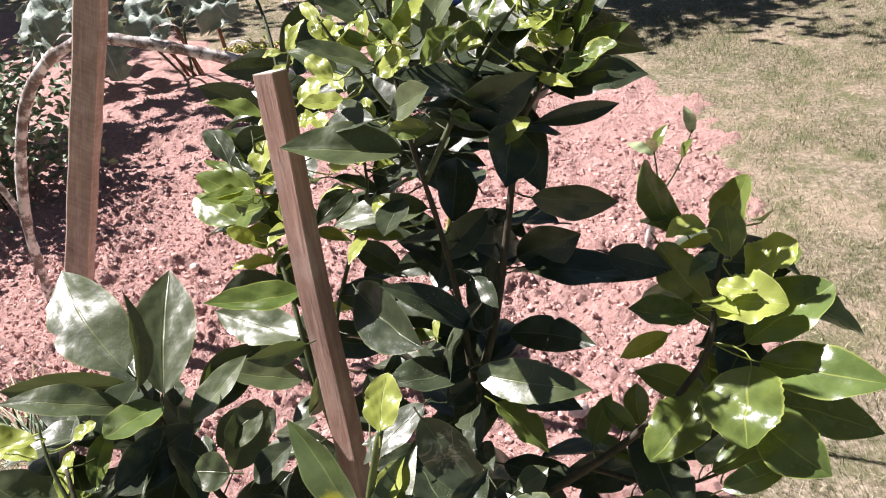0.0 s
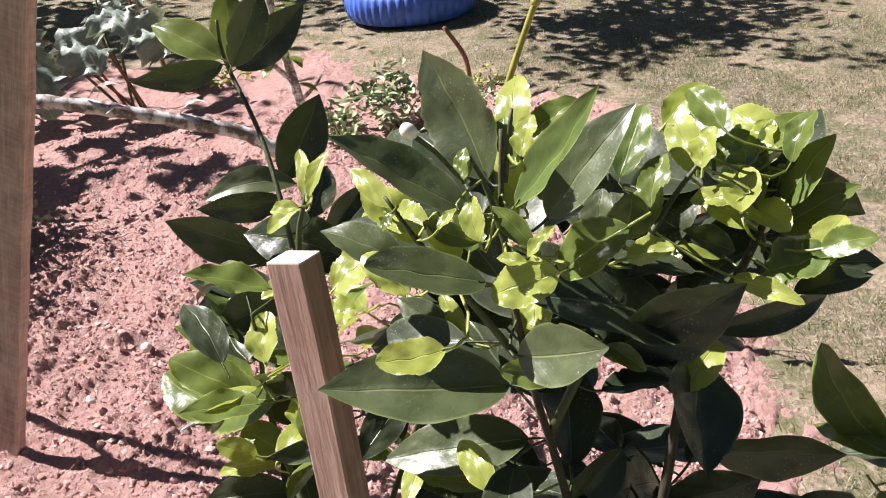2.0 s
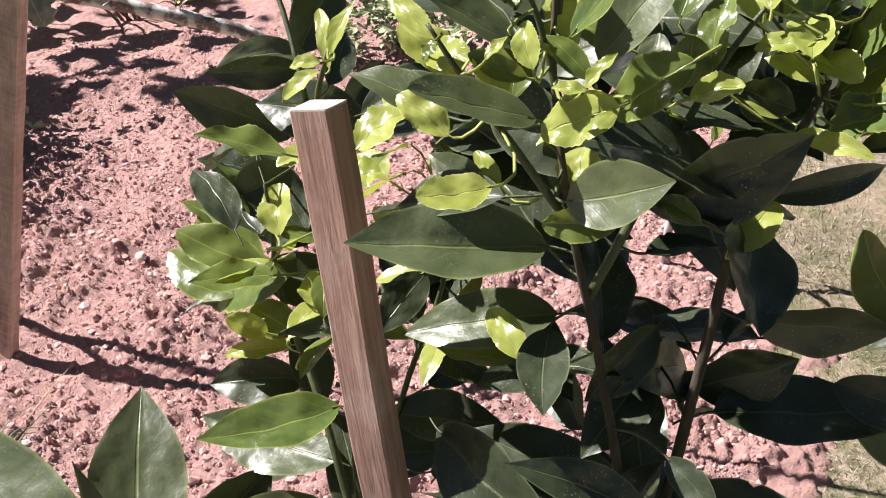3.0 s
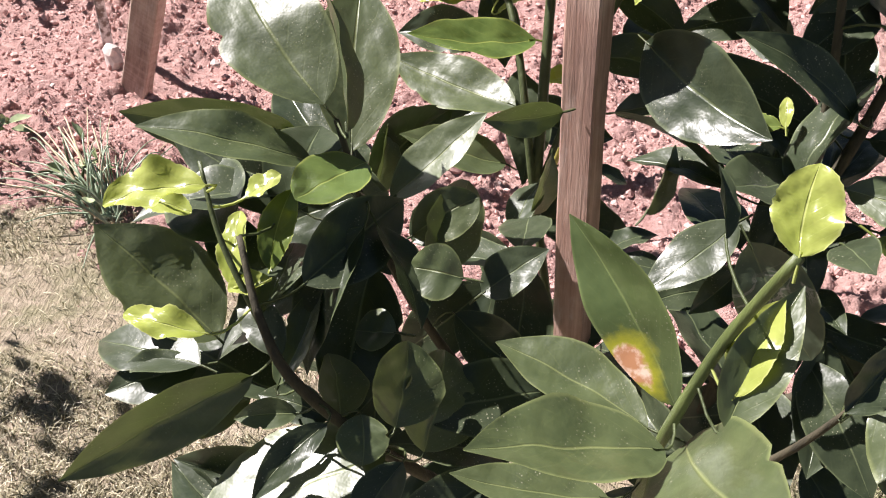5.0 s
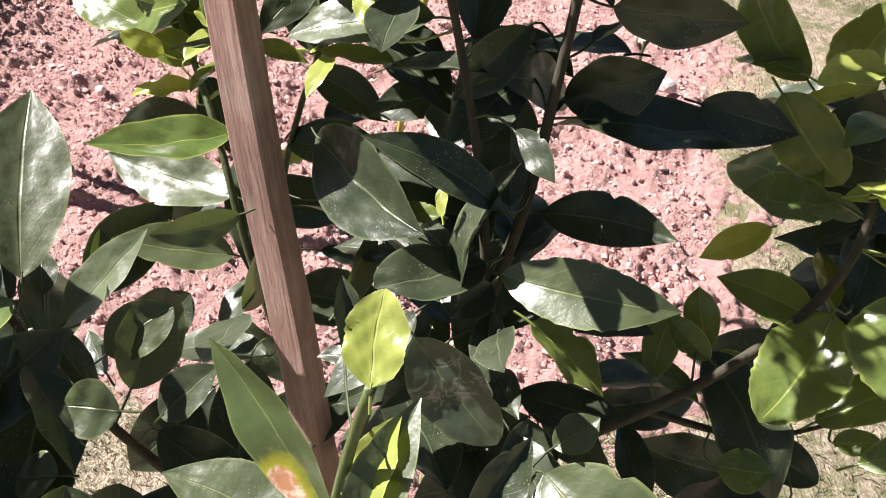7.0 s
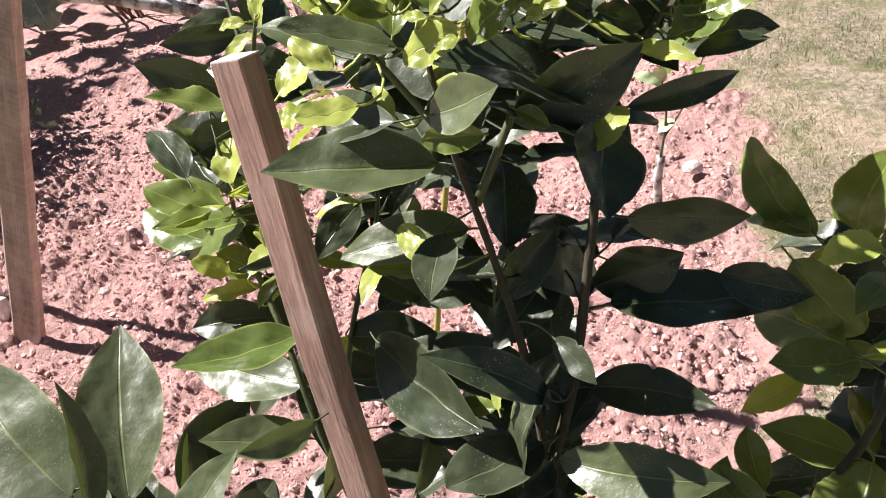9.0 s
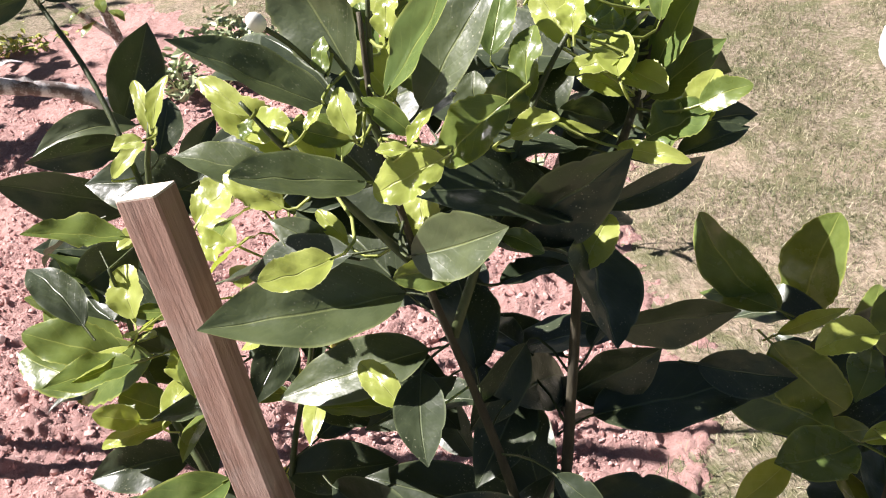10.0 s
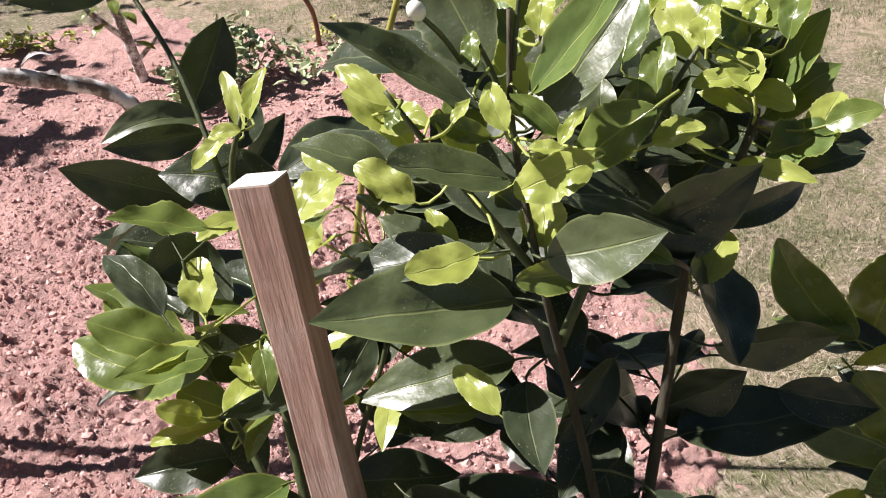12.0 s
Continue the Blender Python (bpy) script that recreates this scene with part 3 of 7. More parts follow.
front_shoot = stem(citrus, [(0.048, 0.761, 0.355), (0.005, 0.685, 0.489), (-0.017, 0.639, 0.607), (-0.017, 0.628, 0.681), (-0.002, 0.632, 0.756), (0.015, 0.626, 0.825)], 0.0046, 0.0030, SHOOT)
stem(front_shoot, [(0.036, 0.727, 0.464), (0.072, 0.667, 0.612), (0.099, 0.645, 0.724)], 0.004, 0.0016, WOODY, "twig")
right_shoot = stem(citrus, [(0.061, 0.774, 0.496), (0.142, 0.739, 0.618), (0.234, 0.729, 0.705), (0.297, 0.742, 0.778), (0.313, 0.773, 0.849), (0.336, 0.820, 0.867)], 0.0048, 0.0018, WOODY)
stem(right_shoot, [(0.190, 0.731, 0.666), (0.269, 0.724, 0.641), (0.328, 0.714, 0.670)], 0.003, 0.0012, WOODY, "twig")


# ---- citrus tree: its leaves, each from the foot of its blade to its tip ----
# crown
leaf(crown, (-0.012, 0.843, 1.035), (-0.036, 0.864, 1.050), (-0.10, -0.68, 0.73), 0.018, 0.05, 0.26, 0.22, YOUNG, blunt=True, teeth=0.04, stalk=0.005)
leaf(crown, (0.155, 0.884, 1.067), (0.150, 0.922, 1.092), (-0.58, -0.49, 0.65), 0.021, 0.05, 0.26, 0.18, YOUNG, blunt=True, teeth=0.04, stalk=0.005)
leaf(crown, (0.121, 0.857, 1.053), (0.136, 0.881, 1.083), (-0.62, -0.43, 0.66), 0.020, 0.05, 0.33, 0.18, MID, blunt=True, teeth=0.04, stalk=0.005)
leaf(crown, (0.173, 0.857, 1.065), (0.148, 0.872, 1.057), (-0.53, -0.41, 0.74), 0.013, 0.08, 0.26, 0.26, YOUNG, blunt=True, teeth=0.04, stalk=0.005)
leaf(crown, (0.181, 0.864, 1.040), (0.161, 0.886, 1.046), (-0.41, -0.56, 0.72), 0.013, 0.06, 0.26, 0.18, YOUNG, teeth=0.04, stalk=0.005)
leaf(crown, (0.166, 0.899, 1.064), (0.189, 0.896, 1.084), (-0.63, -0.35, 0.70), 0.018, 0.05, 0.26, 0.22, DEEP, blunt=True, teeth=0.04, stalk=0.005)
leaf(crown, (0.153, 0.870, 1.077), (0.162, 0.882, 1.096), (-0.71, -0.38, 0.60), 0.017, 0.05, 0.26, 0.22, YOUNG, blunt=True, teeth=0.04, stalk=0.005)
leaf(crown, (0.193, 0.890, 1.072), (0.203, 0.901, 1.088), (-0.70, -0.40, 0.60), 0.017, 0.05, 0.26, 0.22, YOUNG, blunt=True, teeth=0.04, stalk=0.005)
leaf(crown, (0.203, 0.871, 1.074), (0.218, 0.882, 1.099), (-0.75, -0.33, 0.57), 0.017, 0.05, 0.33, 0.18, MID, blunt=True, teeth=0.04, stalk=0.005)
leaf(crown, (0.216, 0.886, 1.058), (0.199, 0.897, 1.051), (-0.58, -0.33, 0.74), 0.014, 0.06, 0.26, 0.22, YOUNG, blunt=True, teeth=0.04, stalk=0.005)
leaf(crown, (0.203, 0.877, 1.041), (0.227, 0.873, 1.088), (-0.86, -0.35, 0.37), 0.024, 0.04, 0.26, 0.09, DEEP)
leaf(crown, (0.168, 0.851, 1.017), (0.192, 0.816, 1.019), (-0.58, -0.33, 0.74), 0.012, 0.06, 0.39, 0.31, YOUNG, blunt=True, teeth=0.04, stalk=0.005)
leaf(crown, (0.185, 0.850, 1.018), (0.215, 0.836, 1.034), (-0.55, -0.28, 0.79), 0.029, 0.05, 0.39, 0.18, DEEP, blunt=True, teeth=0.04, stalk=0.005)
leaf(crown, (0.098, 0.820, 1.056), (0.119, 0.810, 1.065), (-0.51, -0.33, 0.80), 0.016, 0.05, 0.39, 0.18, YOUNG, blunt=True, teeth=0.04, stalk=0.005)
leaf(crown, (0.151, 0.889, 1.028), (0.179, 0.876, 1.018), (-0.45, -0.89, -0.09), 0.029, 0.05, 0.30, 0.02, SHADED)
leaf(crown, (0.025, 0.817, 1.077), (0.024, 0.835, 1.093), (-0.48, -0.60, 0.64), 0.013, 0.04, 0.33, 0.15, YOUNG, blunt=True, teeth=0.04, stalk=0.005)
leaf(crown, (0.021, 0.848, 1.095), (0.025, 0.860, 1.108), (-0.56, -0.54, 0.64), 0.010, 0.05, 0.26, 0.22, MID, blunt=True, teeth=0.04, stalk=0.005)
leaf(crown, (0.052, 0.820, 1.069), (0.034, 0.837, 1.085), (-0.21, -0.86, 0.48), 0.012, 0.04, 0.33, 0.15, MID, teeth=0.025)
leaf(crown, (0.047, 0.810, 1.069), (0.062, 0.816, 1.082), (-0.52, -0.32, 0.79), 0.008, 0.05, 0.52, 0.22, YOUNG, teeth=0.04, stalk=0.005)
leaf(crown, (0.045, 0.801, 1.072), (0.032, 0.810, 1.071), (-0.39, -0.41, 0.82), 0.007, 0.05, 0.39, 0.22, YOUNG, teeth=0.04, stalk=0.005)
leaf(crown, (0.052, 0.874, 1.092), (0.049, 0.897, 1.108), (-0.52, -0.57, 0.63), 0.014, 0.05, 0.39, 0.18, DEEP, blunt=True, teeth=0.04, stalk=0.005)
leaf(crown, (0.051, 0.843, 1.107), (0.059, 0.855, 1.124), (-0.60, -0.53, 0.60), 0.014, 0.05, 0.26, 0.18, YOUNG, blunt=True, teeth=0.04, stalk=0.005)
leaf(crown, (-0.016, 0.859, 1.079), (-0.036, 0.885, 1.092), (-0.29, -0.61, 0.73), 0.012, 0.05, 0.26, 0.22, YOUNG, blunt=True, teeth=0.04, stalk=0.005)
leaf(crown, (-0.016, 0.846, 1.083), (-0.022, 0.840, 1.076), (-0.48, -0.47, 0.74), 0.008, 0.05, 0.26, 0.22, MID, blunt=True, teeth=0.04, stalk=0.005)
leaf(crown, (0.026, 0.841, 1.063), (-0.001, 0.847, 1.075), (0.07, -0.92, 0.38), 0.012, 0.05, 0.26, 0.18, MID, blunt=True, teeth=0.025)
leaf(crown, (0.006, 0.835, 1.076), (0.017, 0.842, 1.084), (-0.45, -0.40, 0.80), 0.007, 0.05, 0.39, 0.22, YOUNG, teeth=0.04, stalk=0.005)
leaf(crown, (0.097, 0.871, 1.039), (0.102, 0.885, 1.064), (-0.58, -0.70, 0.42), 0.021, 0.04, 0.30, 0.05, CLEAN, blunt=True)
leaf(crown, (0.107, 0.857, 1.045), (0.114, 0.867, 1.068), (0.02, -0.93, 0.36), 0.024, 0.04, 0.26, 0.13, MID, blunt=True, teeth=0.025)
leaf(crown, (0.017, 0.876, 0.984), (0.006, 0.900, 0.996), (-0.35, -0.52, 0.78), 0.011, 0.05, 0.39, 0.22, YOUNG, blunt=True, teeth=0.04, stalk=0.005)
leaf(crown, (0.009, 0.879, 0.979), (-0.021, 0.902, 0.996), (-0.13, -0.79, 0.61), 0.021, 0.04, 0.30, 0.03, CLEAN)
leaf(crown, (0.089, 0.821, 1.003), (0.104, 0.800, 1.000), (-0.47, -0.42, 0.78), 0.011, 0.05, 0.39, 0.15, DEEP, blunt=True, teeth=0.04, stalk=0.005)
leaf(crown, (0.051, 0.834, 1.000), (0.059, 0.854, 1.018), (-0.54, -0.44, 0.72), 0.025, 0.05, 0.39, 0.15, YOUNG, blunt=True, teeth=0.04, stalk=0.005)
leaf(crown, (0.069, 0.818, 0.992), (0.032, 0.827, 0.989), (-0.21, -0.94, 0.30), 0.019, 0.05, 0.39, 0.15, MID, blunt=True, teeth=0.025)
# lower crown
leaf(crown, (0.023, 0.830, 0.897), (0.008, 0.866, 0.907), (-0.35, -0.36, 0.87), 0.019, 0.05, 0.26, 0.15, YOUNG, blunt=True, teeth=0.04, stalk=0.005)
# back shoot by the stake
leaf(back_shoot, (-0.148, 1.156, 1.080), (-0.222, 1.140, 1.078), (0.27, -0.96, -0.09), 0.025, 0.05, 0.30, 0.02, SHADED)
leaf(back_shoot, (-0.150, 1.164, 1.083), (-0.209, 1.194, 1.110), (0.03, -0.72, 0.69), 0.033, 0.05, 0.30, 0.03, MID)
leaf(back_shoot, (-0.145, 1.191, 1.065), (-0.078, 1.201, 1.114), (-0.04, -0.98, 0.22), 0.036, -0.12, 0.30, 0.02, SHADED)
leaf(back_shoot, (-0.147, 1.189, 1.071), (-0.144, 1.208, 1.132), (0.48, -0.87, 0.14), 0.038, 0.05, 0.30, 0.02, DEEP)
leaf(back_shoot, (-0.140, 1.150, 1.079), (-0.107, 1.168, 1.135), (0.52, -0.85, -0.11), 0.036, 0.05, 0.30, 0.02, SHADED)
leaf(back_shoot, (-0.114, 1.204, 0.945), (-0.198, 1.183, 0.947), (0.23, -0.55, 0.80), 0.033, 0.12, 0.30, 0.02, CLEAN)
leaf(back_shoot, (-0.084, 1.049, 0.994), (-0.090, 1.090, 1.025), (-0.36, -0.63, 0.68), 0.013, 0.05, 0.39, 0.15, YOUNG, blunt=True, teeth=0.04, stalk=0.005)
leaf(back_shoot, (-0.079, 1.019, 1.016), (-0.062, 1.040, 1.041), (-0.42, -0.54, 0.73), 0.014, 0.05, 0.39, 0.15, YOUNG, blunt=True, teeth=0.04, stalk=0.005)
leaf(back_shoot, (-0.085, 0.999, 1.018), (-0.106, 1.003, 1.015), (-0.18, -0.47, 0.86), 0.012, 0.05, 0.39, 0.22, YOUNG, blunt=True, teeth=0.04, stalk=0.005)
leaf(back_shoot, (-0.127, 1.068, 0.906), (-0.177, 1.052, 0.889), (0.17, -0.90, 0.38), 0.042, 0.04, 0.22, 0.02, SHADED)
leaf(back_shoot, (-0.147, 1.041, 0.747), (-0.208, 1.046, 0.737), (-0.15, -0.29, 0.95), 0.022, 0.05, 0.39, 0.18, YOUNG, blunt=True, teeth=0.04, stalk=0.005)
leaf(back_shoot, (-0.134, 1.010, 0.880), (-0.134, 1.046, 0.905), (-0.31, -0.54, 0.78), 0.029, 0.05, 0.39, 0.13, YOUNG, blunt=True, teeth=0.04, stalk=0.005)
leaf(back_shoot, (-0.157, 1.047, 0.873), (-0.187, 1.071, 0.916), (0.70, -0.36, 0.61), 0.023, 0.05, 0.52, 0.22, DEEP)
leaf(back_shoot, (-0.115, 0.990, 0.826), (-0.107, 1.014, 0.842), (-0.38, -0.40, 0.83), 0.029, 0.05, 0.26, 0.13, YOUNG, blunt=True, teeth=0.04, stalk=0.005)
leaf(back_shoot, (-0.064, 0.942, 0.982), (-0.032, 0.952, 1.000), (-0.36, -0.34, 0.87), 0.032, 0.05, 0.26, 0.13, YOUNG, blunt=True, teeth=0.04, stalk=0.005)
leaf(back_shoot, (-0.072, 0.947, 0.957), (-0.051, 0.946, 0.963), (-0.26, -0.38, 0.89), 0.024, 0.05, 0.26, 0.13, YOUNG, blunt=True, teeth=0.04, stalk=0.005)
# low left whorl
leaf(whorl, (-0.236, 0.767, 0.798), (-0.318, 0.864, 0.857), (-0.00, -0.55, 0.83), 0.070, 0.05, 0.18, 0.03, CLEAN)
leaf(whorl, (-0.217, 0.742, 0.796), (-0.247, 0.830, 0.847), (0.93, 0.12, 0.34), 0.035, 0.03, 0.45, 0.02, CLEAN)
leaf(whorl, (-0.230, 0.812, 0.731), (-0.240, 0.937, 0.805), (0.28, -0.52, 0.78), 0.065, 0.03, 0.22, 0.02, CLEAN)
leaf(whorl, (-0.167, 0.777, 0.653), (-0.145, 0.842, 0.691), (0.58, -0.55, 0.60), 0.049, 0.05, 0.22, 0.02, CLEAN, blunt=True)
leaf(whorl, (-0.225, 0.876, 0.643), (-0.223, 0.942, 0.674), (0.95, -0.16, 0.28), 0.038, 0.04, 0.45, 0.02, CLEAN)
leaf(whorl, (-0.082, 0.841, 0.758), (-0.137, 0.813, 0.764), (0.52, -0.83, 0.20), 0.026, 0.05, 0.30, 0.02, CLEAN)
leaf(whorl, (-0.096, 0.845, 0.660), (-0.081, 0.893, 0.686), (0.84, -0.44, 0.33), 0.031, 0.04, 0.30, 0.03, CLEAN)
# low front shoot
leaf(front_shoot, (-0.005, 0.625, 0.678), (-0.008, 0.504, 0.789), (-0.72, 0.46, 0.52), 0.069, 0.03, 0.15, 0.02, CLEAN, blunt=True)
leaf(front_shoot, (0.003, 0.602, 0.724), (0.038, 0.656, 0.780), (-0.16, -0.67, 0.73), 0.032, 0.05, 0.45, 0.02, CLEAN)
leaf(front_shoot, (0.109, 0.661, 0.701), (0.177, 0.576, 0.675), (-0.30, -0.49, 0.82), 0.081, 0.05, 0.18, 0.02, CLEAN)
leaf(front_shoot, (0.062, 0.610, 0.736), (0.095, 0.643, 0.761), (0.14, -0.67, 0.73), 0.026, 0.05, 0.45, 0.08, SHADED)
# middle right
leaf(main_stem, (0.141, 0.865, 0.828), (0.204, 0.855, 0.854), (-0.18, -0.98, 0.14), 0.048, 0.05, 0.22, 0.03, SHADED)
leaf(main_stem, (0.166, 0.868, 0.969), (0.246, 0.885, 0.974), (0.22, -0.88, 0.40), 0.020, 0.1, 0.30, 0.02, SHADED)
leaf(main_stem, (0.092, 0.783, 0.802), (0.009, 0.794, 0.852), (0.44, -0.61, 0.67), 0.031, 0.05, 0.30, 0.03, SHADED)
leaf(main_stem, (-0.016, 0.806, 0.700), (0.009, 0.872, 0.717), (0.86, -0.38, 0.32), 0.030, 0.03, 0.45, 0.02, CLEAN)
leaf(main_stem, (-0.040, 0.997, 0.782), (0.020, 0.958, 0.757), (-0.23, -0.80, 0.57), 0.034, 0.04, 0.30, 0.03, SHADED)
leaf(main_stem, (0.114, 0.870, 0.880), (0.066, 0.848, 0.840), (0.12, -0.93, 0.34), 0.033, 0.05, 0.45, 0.03, SHADED)
leaf(main_stem, (0.089, 0.785, 0.737), (0.060, 0.771, 0.721), (-0.03, -0.69, 0.72), 0.029, 0.04, 0.45, 0.05, SHADED)
leaf(main_stem, (0.055, 0.802, 0.783), (0.027, 0.816, 0.779), (-0.31, -0.39, 0.87), 0.015, 0.04, 0.26, 0.15, MID, blunt=True, teeth=0.04, stalk=0.005)
leaf(main_stem, (0.056, 0.797, 0.786), (0.057, 0.815, 0.798), (-0.51, -0.50, 0.70), 0.009, 0.04, 0.26, 0.15, YOUNG, blunt=True, teeth=0.04, stalk=0.005)
# right shoot
leaf(right_shoot, (0.343, 0.782, 0.835), (0.385, 0.784, 0.869), (-0.61, -0.19, 0.77), 0.048, 0.05, 0.26, 0.15, YOUNG, blunt=True, teeth=0.04, stalk=0.005)
leaf(right_shoot, (0.302, 0.780, 0.892), (0.270, 0.793, 0.880), (-0.53, -0.25, 0.81), 0.024, 0.1, 0.39, 0.15, YOUNG, blunt=True, teeth=0.04, stalk=0.005)
leaf(right_shoot, (0.307, 0.754, 0.826), (0.359, 0.724, 0.843), (-0.53, -0.22, 0.82), 0.052, 0.06, 0.33, 0.13, YOUNG, blunt=True, teeth=0.04, stalk=0.005)
leaf(right_shoot, (0.332, 0.736, 0.853), (0.307, 0.755, 0.847), (-0.53, -0.26, 0.81), 0.020, 0.06, 0.33, 0.13, YOUNG, blunt=True, teeth=0.04, stalk=0.005)
leaf(right_shoot, (0.336, 0.748, 0.788), (0.408, 0.753, 0.841), (-0.59, -0.20, 0.78), 0.064, 0.05, 0.26, 0.11, DEEP, blunt=True)
leaf(right_shoot, (0.343, 0.731, 0.779), (0.426, 0.662, 0.800), (-0.55, -0.23, 0.81), 0.052, 0.05, 0.26, 0.09, DEEP)
leaf(right_shoot, (0.327, 0.708, 0.794), (0.308, 0.652, 0.754), (-0.58, -0.24, 0.78), 0.073, 0.05, 0.20, 0.09, MID, blunt=True, teeth=0.025)
leaf(right_shoot, (0.326, 0.679, 0.761), (0.371, 0.630, 0.738), (-0.46, -0.48, 0.75), 0.050, 0.05, 0.20, 0.09, DEEP)
leaf(right_shoot, (0.310, 0.770, 0.709), (0.248, 0.798, 0.726), (-0.20, -0.43, 0.88), 0.036, 0.05, 0.26, 0.09, DEEP)
leaf(right_shoot, (0.294, 0.657, 0.703), (0.351, 0.657, 0.729), (-0.43, -0.48, 0.76), 0.025, 0.05, 0.26, 0.09, DEEP)
leaf(right_shoot, (0.312, 0.704, 0.659), (0.338, 0.695, 0.669), (-0.53, -0.37, 0.76), 0.018, 0.05, 0.26, 0.09, DEEP, blunt=True)
leaf(right_shoot, (0.231, 0.693, 0.655), (0.263, 0.680, 0.662), (-0.46, -0.38, 0.80), 0.029, 0.05, 0.26, 0.09, DEEP)
leaf(right_shoot, (0.277, 0.769, 0.666), (0.249, 0.770, 0.653), (-0.46, -0.44, 0.77), 0.028, 0.05, 0.26, 0.09, DEEP)
# low left shoot
leaf(left_shoot, (-0.283, 0.680, 0.613), (-0.342, 0.653, 0.598), (0.15, -0.62, 0.77), 0.029, 0.05, 0.30, 0.03, CLEAN)
leaf(left_shoot, (-0.235, 0.632, 0.663), (-0.272, 0.623, 0.664), (0.23, -0.55, 0.80), 0.019, 0.05, 0.30, 0.03, CLEAN)
leaf(left_shoot, (-0.281, 0.672, 0.803), (-0.334, 0.658, 0.795), (-0.04, -0.25, 0.97), 0.029, 0.06, 0.45, 0.22, YOUNG, blunt=True, teeth=0.04, stalk=0.005)
leaf(left_shoot, (-0.338, 0.703, 0.763), (-0.304, 0.697, 0.761), (0.07, -0.30, 0.95), 0.019, 0.06, 0.45, 0.22, YOUNG, blunt=True, teeth=0.04, stalk=0.005)
leaf(left_shoot, (-0.279, 0.628, 0.734), (-0.329, 0.637, 0.734), (0.00, -0.24, 0.97), 0.019, 0.06, 0.33, 0.26, YOUNG, blunt=True, teeth=0.04, stalk=0.005)
leaf(left_shoot, (-0.260, 0.692, 0.724), (-0.253, 0.734, 0.755), (0.23, -0.61, 0.76), 0.022, 0.05, 0.26, 0.15, MID, blunt=True, teeth=0.025)
leaf(left_shoot, (-0.273, 0.706, 0.769), (-0.254, 0.719, 0.778), (-0.27, -0.27, 0.93), 0.017, 0.05, 0.26, 0.15, YOUNG, blunt=True, teeth=0.04, stalk=0.005)
leaf(left_shoot, (-0.274, 0.664, 0.737), (-0.279, 0.708, 0.757), (-0.25, -0.39, 0.89), 0.019, 0.05, 0.39, 0.22, YOUNG, blunt=True, teeth=0.04, stalk=0.005)
leaf(left_shoot, (-0.252, 0.667, 0.742), (-0.276, 0.661, 0.736), (-0.15, -0.23, 0.96), 0.016, 0.05, 0.39, 0.22, YOUNG, blunt=True, teeth=0.04, stalk=0.005)
leaf(left_shoot, (-0.168, 0.613, 0.650), (-0.193, 0.572, 0.625), (-0.26, -0.34, 0.90), 0.030, 0.05, 0.22, 0.02, SHADED)
leaf(left_shoot, (-0.180, 0.623, 0.642), (-0.295, 0.572, 0.603), (-0.24, -0.10, 0.96), 0.093, 0.02, 0.06, 0.02, CLEAN, blunt=True)
leaf(left_shoot, (-0.211, 0.610, 0.686), (-0.246, 0.567, 0.667), (0.20, -0.47, 0.86), 0.020, 0.05, 0.38, 0.03, SHADED)
leaf(left_shoot, (-0.196, 0.634, 0.665), (-0.192, 0.610, 0.647), (0.08, -0.60, 0.79), 0.032, 0.04, 0.22, 0.02, CLEAN, blunt=True)
leaf(left_shoot, (-0.174, 0.628, 0.663), (-0.171, 0.671, 0.694), (0.61, -0.51, 0.60), 0.052, 0.04, 0.22, 0.02, CLEAN, blunt=True)
leaf(left_shoot, (-0.157, 0.631, 0.636), (-0.149, 0.688, 0.669), (0.65, -0.45, 0.62), 0.063, 0.04, 0.22, 0.02, CLEAN, blunt=True)
leaf(left_shoot, (-0.210, 0.636, 0.656), (-0.222, 0.668, 0.679), (0.79, -0.19, 0.59), 0.043, 0.04, 0.22, 0.02, CLEAN, blunt=True)
leaf(left_shoot, (-0.181, 0.684, 0.686), (-0.208, 0.688, 0.680), (-0.23, -0.23, 0.94), 0.031, 0.04, 0.22, 0.02, CLEAN, blunt=True)
leaf(left_shoot, (-0.141, 0.704, 0.719), (-0.176, 0.709, 0.720), (-0.03, -0.72, 0.70), 0.036, 0.04, 0.22, 0.02, CLEAN, blunt=True)
leaf(left_shoot, (-0.184, 0.795, 0.671), (-0.137, 0.818, 0.694), (0.06, -0.74, 0.67), 0.039, 0.04, 0.22, 0.02, CLEAN, blunt=True)


# large leaves that stand out
leaf(crown, (0.024, 0.860, 1.071), (-0.043, 0.864, 1.121), (0.56, -0.25, 0.79), 0.040, -0.03, 0.28, 0.04, CLEAN)
leaf(crown, (0.037, 0.879, 1.080), (0.009, 0.919, 1.143), (-0.59, -0.78, 0.24), 0.043, -0.03, 0.28, 0.04, CLEAN, teeth=0.04)
leaf(crown, (0.046, 0.840, 1.082), (0.083, 0.817, 1.149), (-0.88, -0.31, 0.37), 0.025, -0.03, 0.5, 0.09, DEEP)
leaf(crown, (0.069, 0.876, 1.054), (0.115, 0.871, 1.118), (-0.70, -0.54, 0.47), 0.034, 0.04, 0.28, 0.04, CLEAN)
leaf(crown, (0.087, 0.828, 0.993), (0.163, 0.821, 1.031), (-0.12, -0.99, 0.06), 0.044, -0.03, 0.28, 0.04, SHADED)
leaf(crown, (0.040, 0.850, 0.960), (-0.071, 0.850, 0.973), (0.10, -0.43, 0.90), 0.050, 0.00, 0.5, 0.04, CLEAN)
